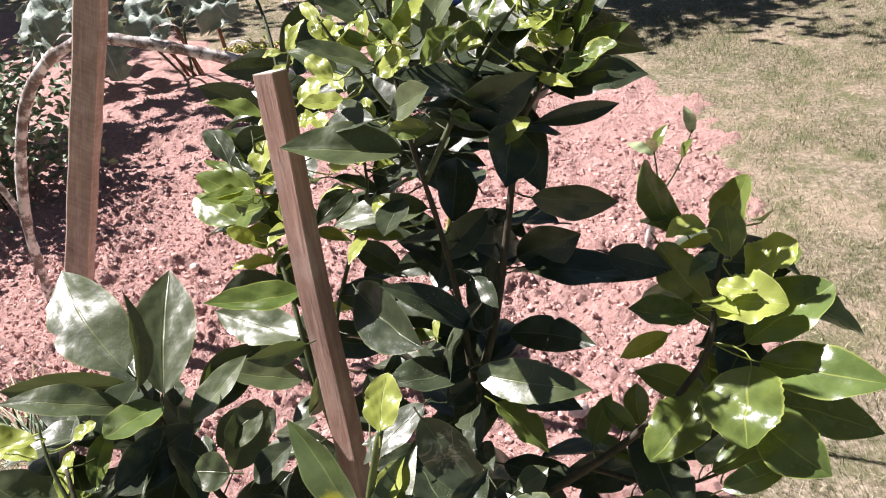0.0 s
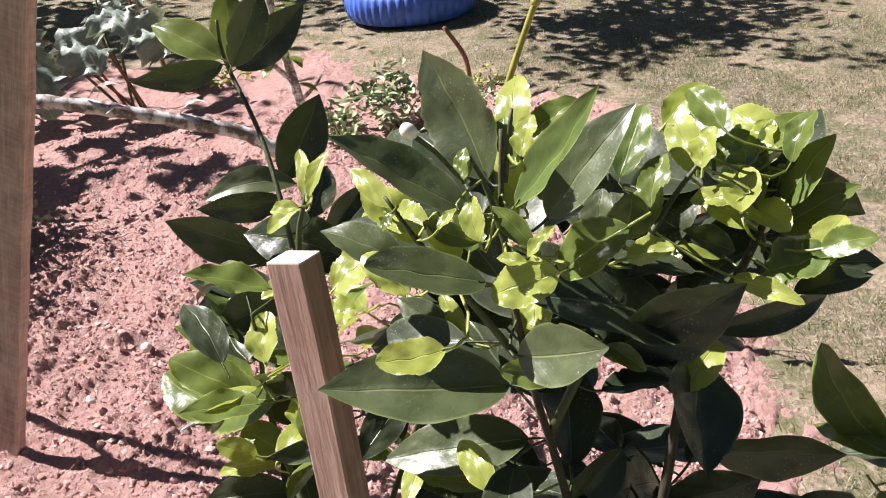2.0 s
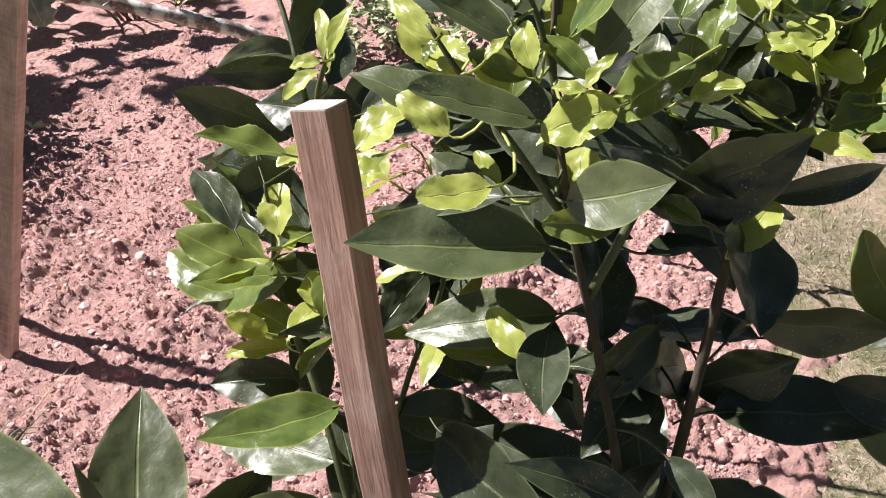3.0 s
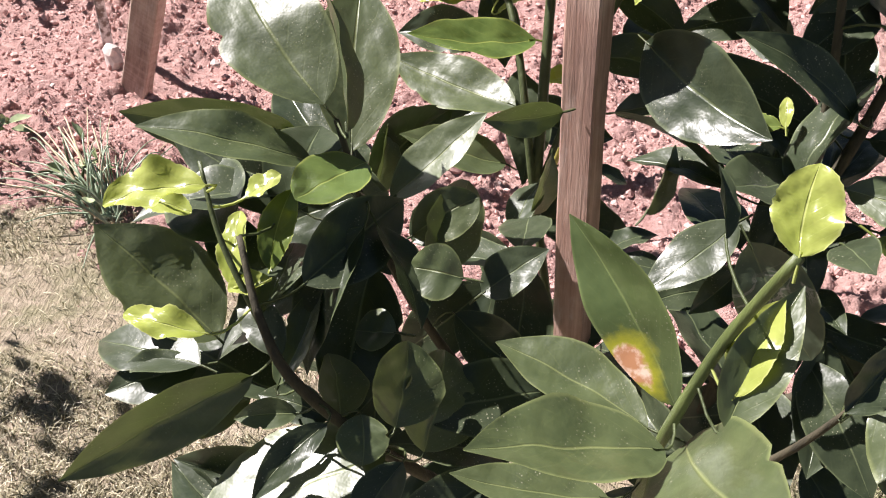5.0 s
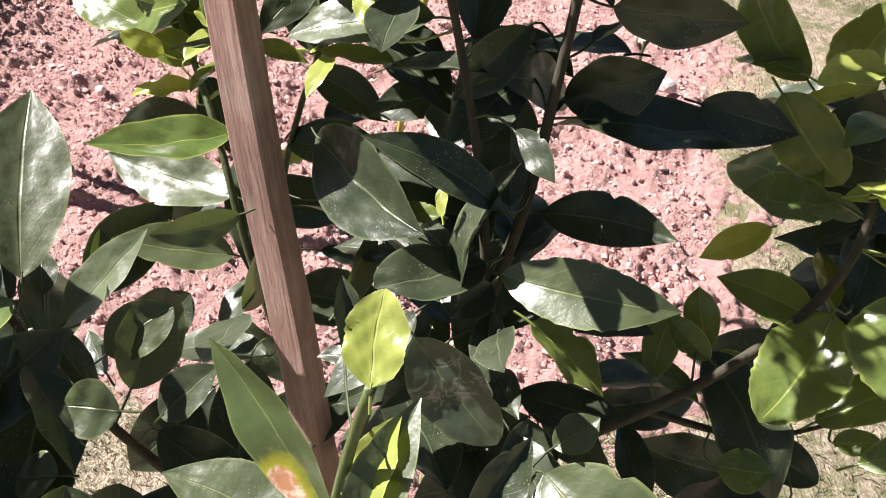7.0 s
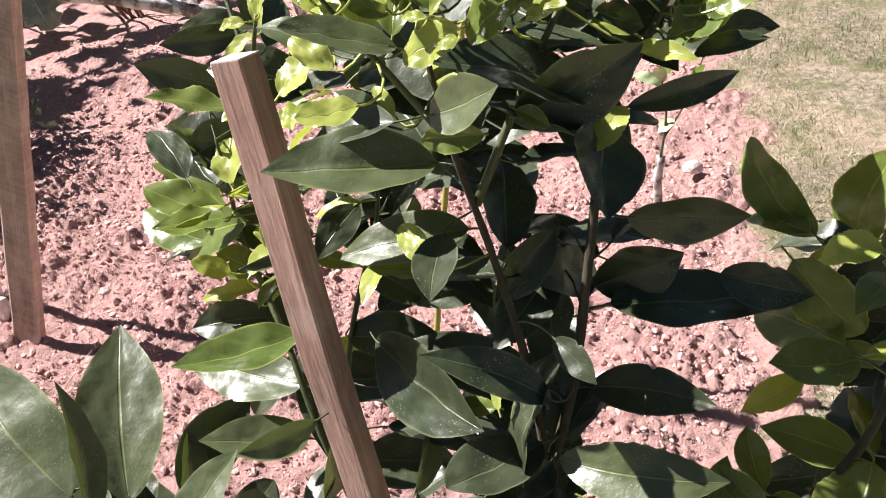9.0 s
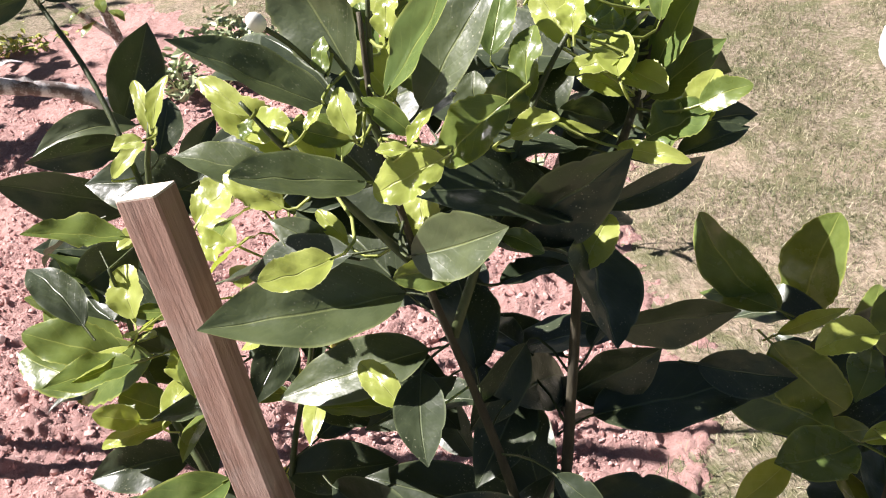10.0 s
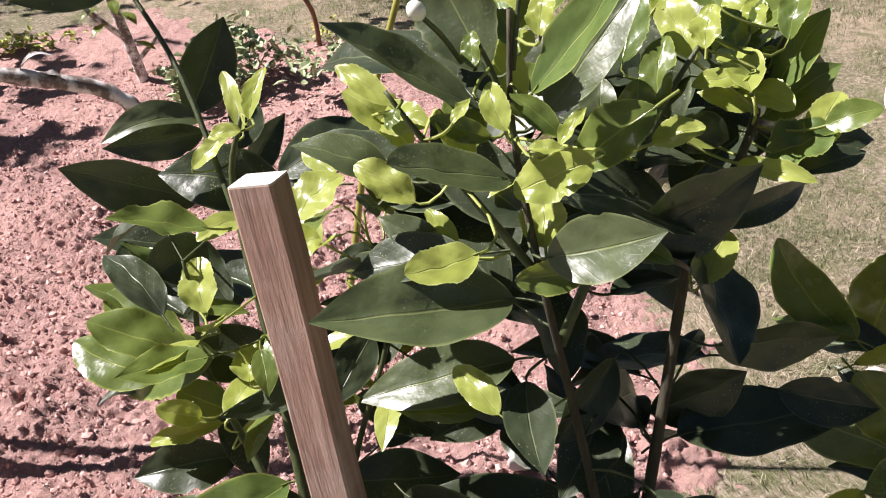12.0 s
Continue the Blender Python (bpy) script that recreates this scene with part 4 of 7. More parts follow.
leaf(crown, (0.003, 0.792, 1.034), (-0.031, 0.787, 1.035), (0.06, -0.37, 0.93), 0.021, -0.03, 0.2, 0.15, YOUNG, blunt=True, teeth=0.03)
leaf(crown, (0.027, 0.819, 1.052), (-0.031, 0.803, 1.078), (0.44, -0.17, 0.88), 0.033, -0.03, 0.2, 0.04, CLEAN, blunt=True)
leaf(crown, (-0.014, 0.890, 1.026), (-0.061, 0.909, 1.045), (0.24, -0.32, 0.92), 0.031, 0.08, 0.28, 0.04, CLEAN)
leaf(crown, (0.061, 0.803, 1.063), (0.029, 0.819, 1.044), (-0.61, -0.58, 0.54), 0.025, 0.02, 0.2, 0.15, YOUNG, blunt=True, teeth=0.03)
leaf(crown, (0.099, 0.821, 1.074), (0.067, 0.832, 1.043), (-0.64, -0.61, 0.46), 0.027, 0.05, 0.2, 0.12, MID, blunt=True, teeth=0.03)
leaf(back_shoot, (-0.131, 1.150, 0.896), (-0.231, 1.159, 0.941), (-0.11, -0.99, -0.05), 0.050, -0.03, 0.28, 0.04, SHADED)
leaf(back_shoot, (-0.112, 1.108, 0.974), (-0.185, 1.106, 0.975), (0.03, -1.00, 0.05), 0.028, 0.07, 0.28, 0.04, SHADED)
leaf(back_shoot, (-0.125, 1.213, 0.947), (-0.081, 1.232, 1.021), (0.12, -0.97, 0.19), 0.047, -0.03, 0.28, 0.04, SHADED)
leaf(back_shoot, (-0.088, 1.151, 0.905), (-0.046, 1.194, 0.942), (0.47, -0.80, 0.37), 0.029, -0.03, 0.28, 0.04, SHADED)
leaf(main_stem, (0.210, 0.892, 1.019), (0.254, 0.886, 1.048), (-0.51, -0.55, 0.66), 0.026, 0.08, 0.28, 0.09, DEEP)
leaf(main_stem, (0.142, 0.831, 0.981), (0.130, 0.770, 0.953), (0.49, -0.45, 0.75), 0.049, -0.03, 0.28, 0.04, SHADED)
leaf(main_stem, (0.155, 0.827, 0.912), (0.233, 0.817, 0.906), (-0.14, -0.99, -0.02), 0.037, -0.02, 0.28, 0.04, SHADED)
leaf(main_stem, (0.127, 0.831, 0.760), (0.206, 0.781, 0.774), (-0.46, -0.53, 0.71), 0.037, -0.03, 0.28, 0.04, SHADED)
leaf(main_stem, (0.146, 0.839, 0.831), (0.279, 0.843, 0.812), (0.15, -0.12, 0.98), 0.056, -0.03, 0.2, 0.04, SHADED, blunt=True)
leaf(main_stem, (0.098, 0.831, 0.762), (-0.005, 0.890, 0.783), (-0.10, -0.49, 0.87), 0.046, 0.02, 0.28, 0.04, SHADED)
leaf(main_stem, (0.084, 0.791, 0.752), (0.013, 0.746, 0.775), (0.31, 0.00, 0.95), 0.047, -0.03, 0.2, 0.04, SHADED, blunt=True)
leaf(main_stem, (0.091, 0.762, 0.767), (0.193, 0.719, 0.772), (-0.28, -0.57, 0.77), 0.041, 0.08, 0.28, 0.04, CLEAN, teeth=0.04)
leaf(back_shoot, (-0.102, 0.952, 0.755), (-0.202, 0.909, 0.776), (0.26, -0.16, 0.95), 0.046, -0.03, 0.28, 0.09, DEEP)
leaf(whorl, (-0.113, 0.957, 0.688), (-0.232, 1.017, 0.695), (-0.33, -0.33, 0.88), 0.056, -0.03, 0.28, 0.04, CLEAN)
leaf(whorl, (-0.117, 0.933, 0.643), (-0.209, 0.918, 0.679), (0.39, -0.23, 0.89), 0.048, -0.03, 0.28, 0.04, CLEAN)
leaf(whorl, (-0.274, 0.830, 0.735), (-0.393, 0.805, 0.754), (0.23, -0.96, 0.20), 0.045, -0.03, 0.28, 0.04, CLEAN)
leaf(whorl, (-0.244, 0.758, 0.759), (-0.346, 0.736, 0.794), (0.36, -0.19, 0.92), 0.037, 0.08, 0.28, 0.04, CLEAN)
leaf(whorl, (-0.210, 0.760, 0.761), (-0.242, 0.703, 0.773), (0.30, 0.05, 0.95), 0.040, -0.03, 0.2, 0.09, DEEP, blunt=True)
leaf(whorl, (-0.197, 0.776, 0.719), (-0.135, 0.810, 0.773), (-0.38, -0.50, 0.77), 0.036, -0.03, 0.28, 0.04, CLEAN)
leaf(whorl, (-0.205, 0.718, 0.743), (-0.233, 0.656, 0.670), (-0.55, -0.53, 0.65), 0.041, 0.08, 0.28, 0.04, SHADED)
leaf(left_shoot, (-0.299, 0.684, 0.665), (-0.380, 0.716, 0.729), (0.44, -0.44, 0.78), 0.065, -0.03, 0.28, 0.04, CLEAN)
leaf(left_shoot, (-0.262, 0.640, 0.685), (-0.356, 0.569, 0.666), (0.51, -0.78, 0.36), 0.040, -0.03, 0.28, 0.04, CLEAN)
leaf(left_shoot, (-0.303, 0.655, 0.671), (-0.357, 0.634, 0.662), (-0.02, -0.38, 0.92), 0.035, -0.03, 0.28, 0.04, SHADED)
leaf(left_shoot, (-0.249, 0.644, 0.673), (-0.229, 0.699, 0.717), (-0.38, -0.49, 0.78), 0.024, -0.03, 0.5, 0.04, CLEAN)
leaf(front_shoot, (-0.013, 0.637, 0.696), (-0.081, 0.715, 0.768), (-0.53, -0.78, 0.35), 0.047, 0.01, 0.28, 0.04, SCORCHED, label="leaf with a scorched yellow and pink patch")
leaf(front_shoot, (-0.025, 0.636, 0.675), (-0.118, 0.681, 0.690), (0.06, -0.21, 0.98), 0.045, -0.03, 0.28, 0.04, CLEAN)
leaf(front_shoot, (-0.023, 0.605, 0.698), (-0.131, 0.565, 0.741), (0.30, 0.19, 0.93), 0.059, -0.03, 0.28, 0.04, CLEAN)
leaf(front_shoot, (0.036, 0.739, 0.737), (0.087, 0.704, 0.671), (-0.13, -0.92, 0.38), 0.049, -0.03, 0.2, 0.04, MINED, blunt=True)
leaf(front_shoot, (0.015, 0.626, 0.825), (0.023, 0.659, 0.855), (-0.28, -0.62, 0.73), 0.032, -0.03, 0.2, 0.15, YOUNG, blunt=True, teeth=0.03)
leaf(right_shoot, (0.313, 0.880, 0.831), (0.284, 0.949, 0.884), (-0.87, -0.34, 0.35), 0.043, 0.08, 0.2, 0.09, DEEP, blunt=True)
leaf(right_shoot, (0.366, 0.918, 0.780), (0.386, 0.918, 0.872), (-0.83, -0.38, 0.41), 0.051, 0.06, 0.2, 0.12, MID, blunt=True, teeth=0.03)
leaf(right_shoot, (0.325, 0.775, 0.863), (0.324, 0.803, 0.901), (-0.56, -0.52, 0.64), 0.034, 0.08, 0.2, 0.12, MID, blunt=True, teeth=0.03)
leaf(right_shoot, (0.395, 0.887, 0.745), (0.458, 0.937, 0.766), (-0.21, -0.29, 0.93), 0.024, 0.08, 0.2, 0.12, MID, blunt=True, teeth=0.03)
leaf(right_shoot, (0.296, 0.773, 0.807), (0.233, 0.769, 0.821), (-0.06, -0.23, 0.97), 0.041, -0.03, 0.28, 0.09, DEEP)
leaf(right_shoot, (0.294, 0.731, 0.754), (0.235, 0.674, 0.725), (-0.25, -0.30, 0.92), 0.053, -0.03, 0.2, 0.12, MID, blunt=True, teeth=0.03)
leaf(crown, (0.037, 0.824, 0.923), (0.023, 0.762, 0.920), (0.04, -0.06, 1.00), 0.028, -0.03, 0.28, 0.04, SHADED)
leaf(crown, (0.056, 0.893, 0.877), (-0.046, 0.911, 0.856), (-0.25, -0.39, 0.88), 0.044, 0.08, 0.28, 0.04, CLEAN)
leaf(crown, (0.028, 0.880, 0.852), (-0.024, 0.895, 0.856), (0.09, 0.02, 1.00), 0.027, -0.03, 0.28, 0.12, MID, teeth=0.03)
leaf(crown, (0.039, 0.802, 1.017), (0.073, 0.759, 1.049), (-0.85, -0.39, 0.37), 0.031, -0.03, 0.28, 0.04, CLEAN)
leaf(main_stem, (0.198, 0.839, 1.010), (0.245, 0.844, 1.013), (-0.03, -0.25, 0.97), 0.020, 0.06, 0.28, 0.04, SHADED)
leaf(back_shoot, (-0.155, 1.022, 0.838), (-0.220, 1.042, 0.872), (0.31, -0.44, 0.85), 0.040, 0.04, 0.2, 0.12, MID, blunt=True, teeth=0.03)
leaf(back_shoot, (-0.136, 0.970, 0.872), (-0.196, 0.964, 0.876), (0.08, -0.29, 0.95), 0.030, -0.03, 0.28, 0.12, MID, teeth=0.03)
leaf(back_shoot, (-0.134, 1.005, 0.789), (-0.171, 1.028, 0.802), (-0.03, -0.54, 0.84), 0.032, 0.07, 0.2, 0.12, MID, blunt=True, teeth=0.03)
leaf(back_shoot, (-0.119, 1.013, 0.946), (-0.179, 1.008, 0.971), (0.40, -0.09, 0.91), 0.034, -0.03, 0.28, 0.12, MID, teeth=0.03)
leaf(back_shoot, (-0.139, 1.143, 0.856), (-0.223, 1.158, 0.876), (0.13, -0.46, 0.88), 0.045, -0.03, 0.28, 0.04, SHADED)
leaf(right_shoot, (0.276, 0.839, 0.846), (0.318, 0.806, 0.796), (-0.56, -0.68, 0.48), 0.043, 0.03, 0.2, 0.12, MID, blunt=True, teeth=0.03)
leaf(main_stem, (-0.028, 0.877, 0.798), (0.041, 0.776, 0.790), (-0.71, -0.52, 0.47), 0.064, -0.03, 0.28, 0.04, SHADED)
leaf(front_shoot, (-0.041, 0.617, 0.626), (-0.140, 0.609, 0.649), (0.22, 0.06, 0.97), 0.037, -0.03, 0.28, 0.04, CLEAN)
leaf(whorl, (-0.195, 0.883, 0.587), (-0.154, 0.909, 0.621), (-0.16, -0.68, 0.71), 0.043, -0.03, 0.2, 0.04, SHADED, blunt=True)
leaf(whorl, (-0.129, 0.726, 0.685), (-0.088, 0.739, 0.718), (-0.37, -0.60, 0.70), 0.032, -0.03, 0.28, 0.04, SHADED)
leaf(front_shoot, (0.120, 0.689, 0.687), (0.149, 0.698, 0.703), (-0.26, -0.52, 0.81), 0.025, -0.03, 0.28, 0.04, CLEAN)
leaf(main_stem, (0.107, 0.734, 0.752), (0.151, 0.706, 0.713), (0.55, -0.27, 0.79), 0.038, 0.00, 0.28, 0.12, MID, teeth=0.03)
leaf(right_shoot, (0.299, 0.761, 0.585), (0.333, 0.723, 0.581), (-0.49, -0.51, 0.70), 0.034, -0.03, 0.2, 0.04, SHADED, blunt=True)
leaf(right_shoot, (0.304, 0.868, 0.821), (0.346, 0.851, 0.843), (-0.60, -0.37, 0.71), 0.013, -0.03, 0.5, 0.15, YOUNG, teeth=0.03)
leaf(front_shoot, (0.006, 0.612, 0.739), (0.028, 0.649, 0.777), (-0.43, -0.50, 0.75), 0.025, 0.01, 0.5, 0.15, YOUNG, teeth=0.03)


# ---- citrus tree: the leaves deep inside, in the shade-darkened tone ----
leaf(right_shoot, (0.305, 0.748, 0.550), (0.216, 0.800, 0.535), (-0.47, -0.65, 0.59), 0.057, 0.06, 0.25, 0.11, SHADED)
leaf(back_shoot, (0.033, 0.981, 0.885), (0.098, 0.955, 0.848), (0.36, -0.47, 0.81), 0.035, 0.14, 0.37, 0.06, SHADED)
leaf(main_stem, (0.186, 0.877, 0.856), (0.097, 0.909, 0.825), (-0.25, 0.24, 0.94), 0.047, 0.10, 0.21, 0.13, SHADED)
leaf(trunk, (0.090, 0.917, 0.726), (0.077, 0.856, 0.684), (0.36, -0.59, 0.72), 0.039, 0.14, 0.35, 0.05, SHADED)
leaf(main_stem, (0.127, 0.978, 0.994), (0.075, 1.043, 0.975), (-0.26, 0.12, 0.96), 0.039, 0.14, 0.24, 0.13, SHADED)
leaf(crown, (-0.005, 0.933, 0.993), (0.071, 0.933, 1.021), (-0.33, 0.14, 0.94), 0.043, -0.06, 0.52, 0.03, SHADED)
leaf(right_shoot, (0.312, 0.848, 0.814), (0.412, 0.838, 0.807), (0.02, -0.78, 0.62), 0.052, 0.10, 0.39, 0.13, SHADED)
leaf(main_stem, (0.108, 0.933, 0.879), (0.080, 1.010, 0.877), (0.03, 0.08, 1.00), 0.041, -0.06, 0.20, 0.08, SHADED)
leaf(main_stem, (0.109, 0.817, 0.815), (0.062, 0.760, 0.747), (-0.84, 0.10, 0.54), 0.049, 0.10, 0.23, 0.12, SHADED)
leaf(right_shoot, (0.115, 0.763, 0.544), (0.032, 0.784, 0.490), (-0.54, -0.64, 0.55), 0.053, 0.10, 0.17, 0.10, SHADED)
leaf(crown, (0.033, 0.945, 0.975), (0.120, 0.954, 0.962), (0.24, -0.16, 0.96), 0.041, 0.14, 0.24, 0.07, SHADED)
leaf(back_shoot, (-0.136, 0.960, 0.825), (-0.058, 0.946, 0.847), (-0.21, 0.25, 0.94), 0.043, -0.06, 0.26, 0.09, SHADED)
leaf(back_shoot, (-0.146, 1.074, 0.738), (-0.125, 1.018, 0.691), (0.09, -0.67, 0.74), 0.038, 0.06, 0.24, 0.09, SHADED)
leaf(back_shoot, (0.015, 0.981, 0.892), (0.094, 1.037, 0.923), (0.08, -0.52, 0.85), 0.055, 0.06, 0.16, 0.13, SHADED)
leaf(main_stem, (0.146, 0.974, 0.952), (0.174, 0.896, 0.881), (-0.06, -0.71, 0.70), 0.051, 0.10, 0.33, 0.03, SHADED)
leaf(right_shoot, (0.363, 0.856, 0.723), (0.358, 0.939, 0.745), (-0.03, -0.21, 0.98), 0.042, 0.06, 0.49, 0.08, SHADED)
leaf(back_shoot, (-0.111, 1.004, 0.651), (-0.014, 1.018, 0.622), (0.39, -0.42, 0.82), 0.056, -0.06, 0.44, 0.04, SHADED)
leaf(right_shoot, (0.323, 0.756, 0.735), (0.369, 0.826, 0.745), (0.19, -0.18, 0.97), 0.044, 0.03, 0.33, 0.07, SHADED)
leaf(right_shoot, (0.231, 0.855, 0.830), (0.286, 0.821, 0.826), (-0.42, -0.77, 0.49), 0.034, 0.06, 0.16, 0.04, SHADED)
leaf(main_stem, (0.192, 0.887, 0.999), (0.174, 0.960, 0.942), (-0.66, 0.35, 0.66), 0.056, 0.06, 0.40, 0.14, SHADED)
leaf(trunk, (0.024, 0.792, 0.616), (0.060, 0.877, 0.641), (0.28, -0.34, 0.90), 0.041, -0.06, 0.25, 0.14, SHADED)
leaf(main_stem, (0.156, 0.948, 0.987), (0.055, 0.940, 0.955), (-0.28, 0.09, 0.96), 0.052, 0.06, 0.35, 0.03, SHADED)
leaf(main_stem, (0.113, 0.876, 0.839), (0.059, 0.823, 0.818), (0.10, -0.38, 0.92), 0.038, 0.10, 0.23, 0.09, SHADED)
leaf(back_shoot, (-0.157, 0.972, 0.911), (-0.192, 1.029, 0.931), (0.25, -0.19, 0.95), 0.030, 0.10, 0.13, 0.13, SHADED)
leaf(whorl, (-0.239, 0.855, 0.589), (-0.323, 0.795, 0.586), (0.40, -0.48, 0.78), 0.052, 0.03, 0.35, 0.04, SHADED)
leaf(right_shoot, (0.352, 0.807, 0.698), (0.286, 0.767, 0.635), (-0.27, -0.67, 0.69), 0.045, 0.06, 0.56, 0.09, SHADED)
leaf(right_shoot, (0.366, 0.885, 0.796), (0.310, 0.947, 0.771), (-0.23, 0.21, 0.95), 0.045, 0.10, 0.51, 0.09, SHADED)
leaf(trunk, (0.108, 0.865, 0.710), (0.074, 0.792, 0.635), (0.04, -0.74, 0.67), 0.053, 0.10, 0.27, 0.07, SHADED)
leaf(main_stem, (0.187, 0.976, 0.986), (0.202, 0.878, 0.985), (-0.26, -0.01, 0.97), 0.051, 0.14, 0.14, 0.14, SHADED)
leaf(right_shoot, (0.405, 0.831, 0.764), (0.315, 0.813, 0.740), (-0.25, 0.11, 0.96), 0.047, 0.06, 0.12, 0.13, SHADED)
leaf(main_stem, (0.154, 0.903, 0.826), (0.075, 0.958, 0.826), (-0.02, -0.03, 1.00), 0.041, 0.06, 0.48, 0.06, SHADED)
leaf(whorl, (-0.148, 0.757, 0.631), (-0.082, 0.733, 0.591), (0.34, -0.61, 0.72), 0.044, 0.03, 0.54, 0.11, SHADED)
leaf(main_stem, (0.079, 0.959, 0.785), (0.005, 0.941, 0.774), (0.07, -0.58, 0.81), 0.036, 0.14, 0.21, 0.03, SHADED)
leaf(left_shoot, (-0.193, 0.718, 0.413), (-0.103, 0.766, 0.425), (0.19, -0.44, 0.87), 0.055, 0.06, 0.11, 0.13, SHADED)
leaf(crown, (0.019, 0.948, 0.992), (-0.057, 1.000, 1.002), (0.12, -0.03, 0.99), 0.050, 0.03, 0.30, 0.11, SHADED)
leaf(back_shoot, (-0.022, 1.078, 0.926), (-0.118, 1.103, 0.895), (-0.25, 0.15, 0.96), 0.053, 0.06, 0.18, 0.10, SHADED)
leaf(right_shoot, (0.316, 0.876, 0.750), (0.413, 0.830, 0.753), (-0.36, -0.73, 0.58), 0.058, -0.06, 0.49, 0.08, SHADED)
leaf(right_shoot, (0.115, 0.746, 0.642), (0.100, 0.668, 0.592), (0.04, -0.53, 0.85), 0.047, -0.06, 0.32, 0.04, SHADED)
leaf(back_shoot, (-0.152, 1.088, 0.907), (-0.117, 1.038, 0.859), (0.14, -0.69, 0.70), 0.033, -0.06, 0.16, 0.09, SHADED)
leaf(crown, (0.023, 0.896, 0.839), (0.087, 0.849, 0.861), (-0.16, 0.23, 0.96), 0.037, 0.03, 0.25, 0.07, SHADED)
leaf(right_shoot, (0.264, 0.810, 0.585), (0.167, 0.799, 0.582), (0.13, -0.76, 0.63), 0.047, 0.14, 0.20, 0.14, SHADED)
leaf(back_shoot, (-0.123, 0.821, 0.602), (-0.196, 0.788, 0.541), (-0.09, -0.84, 0.53), 0.052, 0.14, 0.15, 0.04, SHADED)
leaf(main_stem, (0.149, 0.877, 0.986), (0.230, 0.908, 1.008), (-0.14, -0.18, 0.97), 0.049, 0.14, 0.31, 0.11, SHADED)
leaf(right_shoot, (0.245, 0.773, 0.677), (0.276, 0.682, 0.622), (0.05, -0.52, 0.85), 0.054, 0.14, 0.13, 0.13, SHADED)
leaf(back_shoot, (-0.138, 1.083, 0.774), (-0.240, 1.067, 0.774), (0.02, 0.12, 0.99), 0.055, 0.06, 0.42, 0.13, SHADED)
leaf(whorl, (-0.239, 0.873, 0.643), (-0.330, 0.862, 0.591), (-0.29, -0.69, 0.65), 0.057, 0.14, 0.31, 0.12, SHADED)
leaf(main_stem, (0.077, 0.933, 0.937), (0.177, 0.942, 0.939), (0.06, -0.38, 0.92), 0.044, 0.10, 0.37, 0.13, SHADED)
leaf(back_shoot, (-0.113, 1.003, 0.697), (-0.101, 0.914, 0.636), (0.22, -0.53, 0.81), 0.044, 0.06, 0.10, 0.06, SHADED)
leaf(back_shoot, (-0.107, 1.087, 0.837), (-0.187, 1.112, 0.833), (-0.25, -0.82, 0.51), 0.039, -0.06, 0.16, 0.12, SHADED)
leaf(back_shoot, (-0.233, 0.894, 0.641), (-0.168, 0.967, 0.676), (0.49, -0.65, 0.58), 0.056, -0.06, 0.34, 0.04, SHADED)
leaf(main_stem, (0.138, 0.939, 0.983), (0.088, 1.015, 1.009), (-0.04, -0.34, 0.94), 0.045, 0.06, 0.31, 0.06, SHADED)
leaf(main_stem, (0.210, 0.966, 0.986), (0.223, 1.066, 0.987), (0.36, -0.02, 0.93), 0.047, 0.14, 0.41, 0.08, SHADED)
leaf(main_stem, (0.177, 0.955, 0.997), (0.116, 0.932, 0.988), (0.15, -0.55, 0.82), 0.034, 0.06, 0.23, 0.10, SHADED)
leaf(back_shoot, (-0.059, 1.086, 0.919), (-0.153, 1.114, 0.943), (-0.01, -0.78, 0.63), 0.052, 0.10, 0.17, 0.04, SHADED)
leaf(right_shoot, (0.408, 0.835, 0.667), (0.336, 0.895, 0.677), (-0.02, -0.20, 0.98), 0.042, 0.10, 0.55, 0.07, SHADED)
leaf(main_stem, (0.086, 0.965, 0.940), (0.025, 0.964, 0.894), (-0.34, -0.85, 0.40), 0.037, -0.06, 0.50, 0.10, SHADED)
leaf(right_shoot, (0.335, 0.756, 0.718), (0.341, 0.851, 0.694), (-0.31, 0.29, 0.90), 0.057, 0.03, 0.14, 0.10, SHADED)
leaf(right_shoot, (0.372, 0.858, 0.579), (0.279, 0.873, 0.560), (-0.23, -0.68, 0.70), 0.049, 0.06, 0.26, 0.07, SHADED)
leaf(left_shoot, (-0.112, 0.633, 0.617), (-0.185, 0.592, 0.589), (0.08, -0.56, 0.83), 0.043, 0.06, 0.25, 0.03, SHADED)
leaf(main_stem, (0.205, 0.967, 0.993), (0.236, 1.033, 0.998), (-0.45, 0.19, 0.87), 0.037, 0.03, 0.36, 0.11, SHADED)
leaf(right_shoot, (0.199, 0.712, 0.575), (0.194, 0.776, 0.598), (0.07, -0.31, 0.95), 0.029, 0.03, 0.50, 0.12, SHADED)
leaf(whorl, (-0.123, 0.801, 0.512), (-0.113, 0.726, 0.448), (0.16, -0.65, 0.74), 0.051, 0.03, 0.18, 0.09, SHADED)
leaf(right_shoot, (0.122, 0.779, 0.603), (0.055, 0.783, 0.549), (-0.53, -0.64, 0.55), 0.042, 0.03, 0.48, 0.14, SHADED)
leaf(right_shoot, (0.135, 0.809, 0.587), (0.181, 0.735, 0.586), (-0.77, -0.46, 0.44), 0.041, 0.03, 0.19, 0.08, SHADED)
leaf(back_shoot, (-0.089, 0.976, 0.553), (0.015, 0.973, 0.533), (0.22, -0.55, 0.81), 0.058, 0.10, 0.53, 0.11, SHADED)
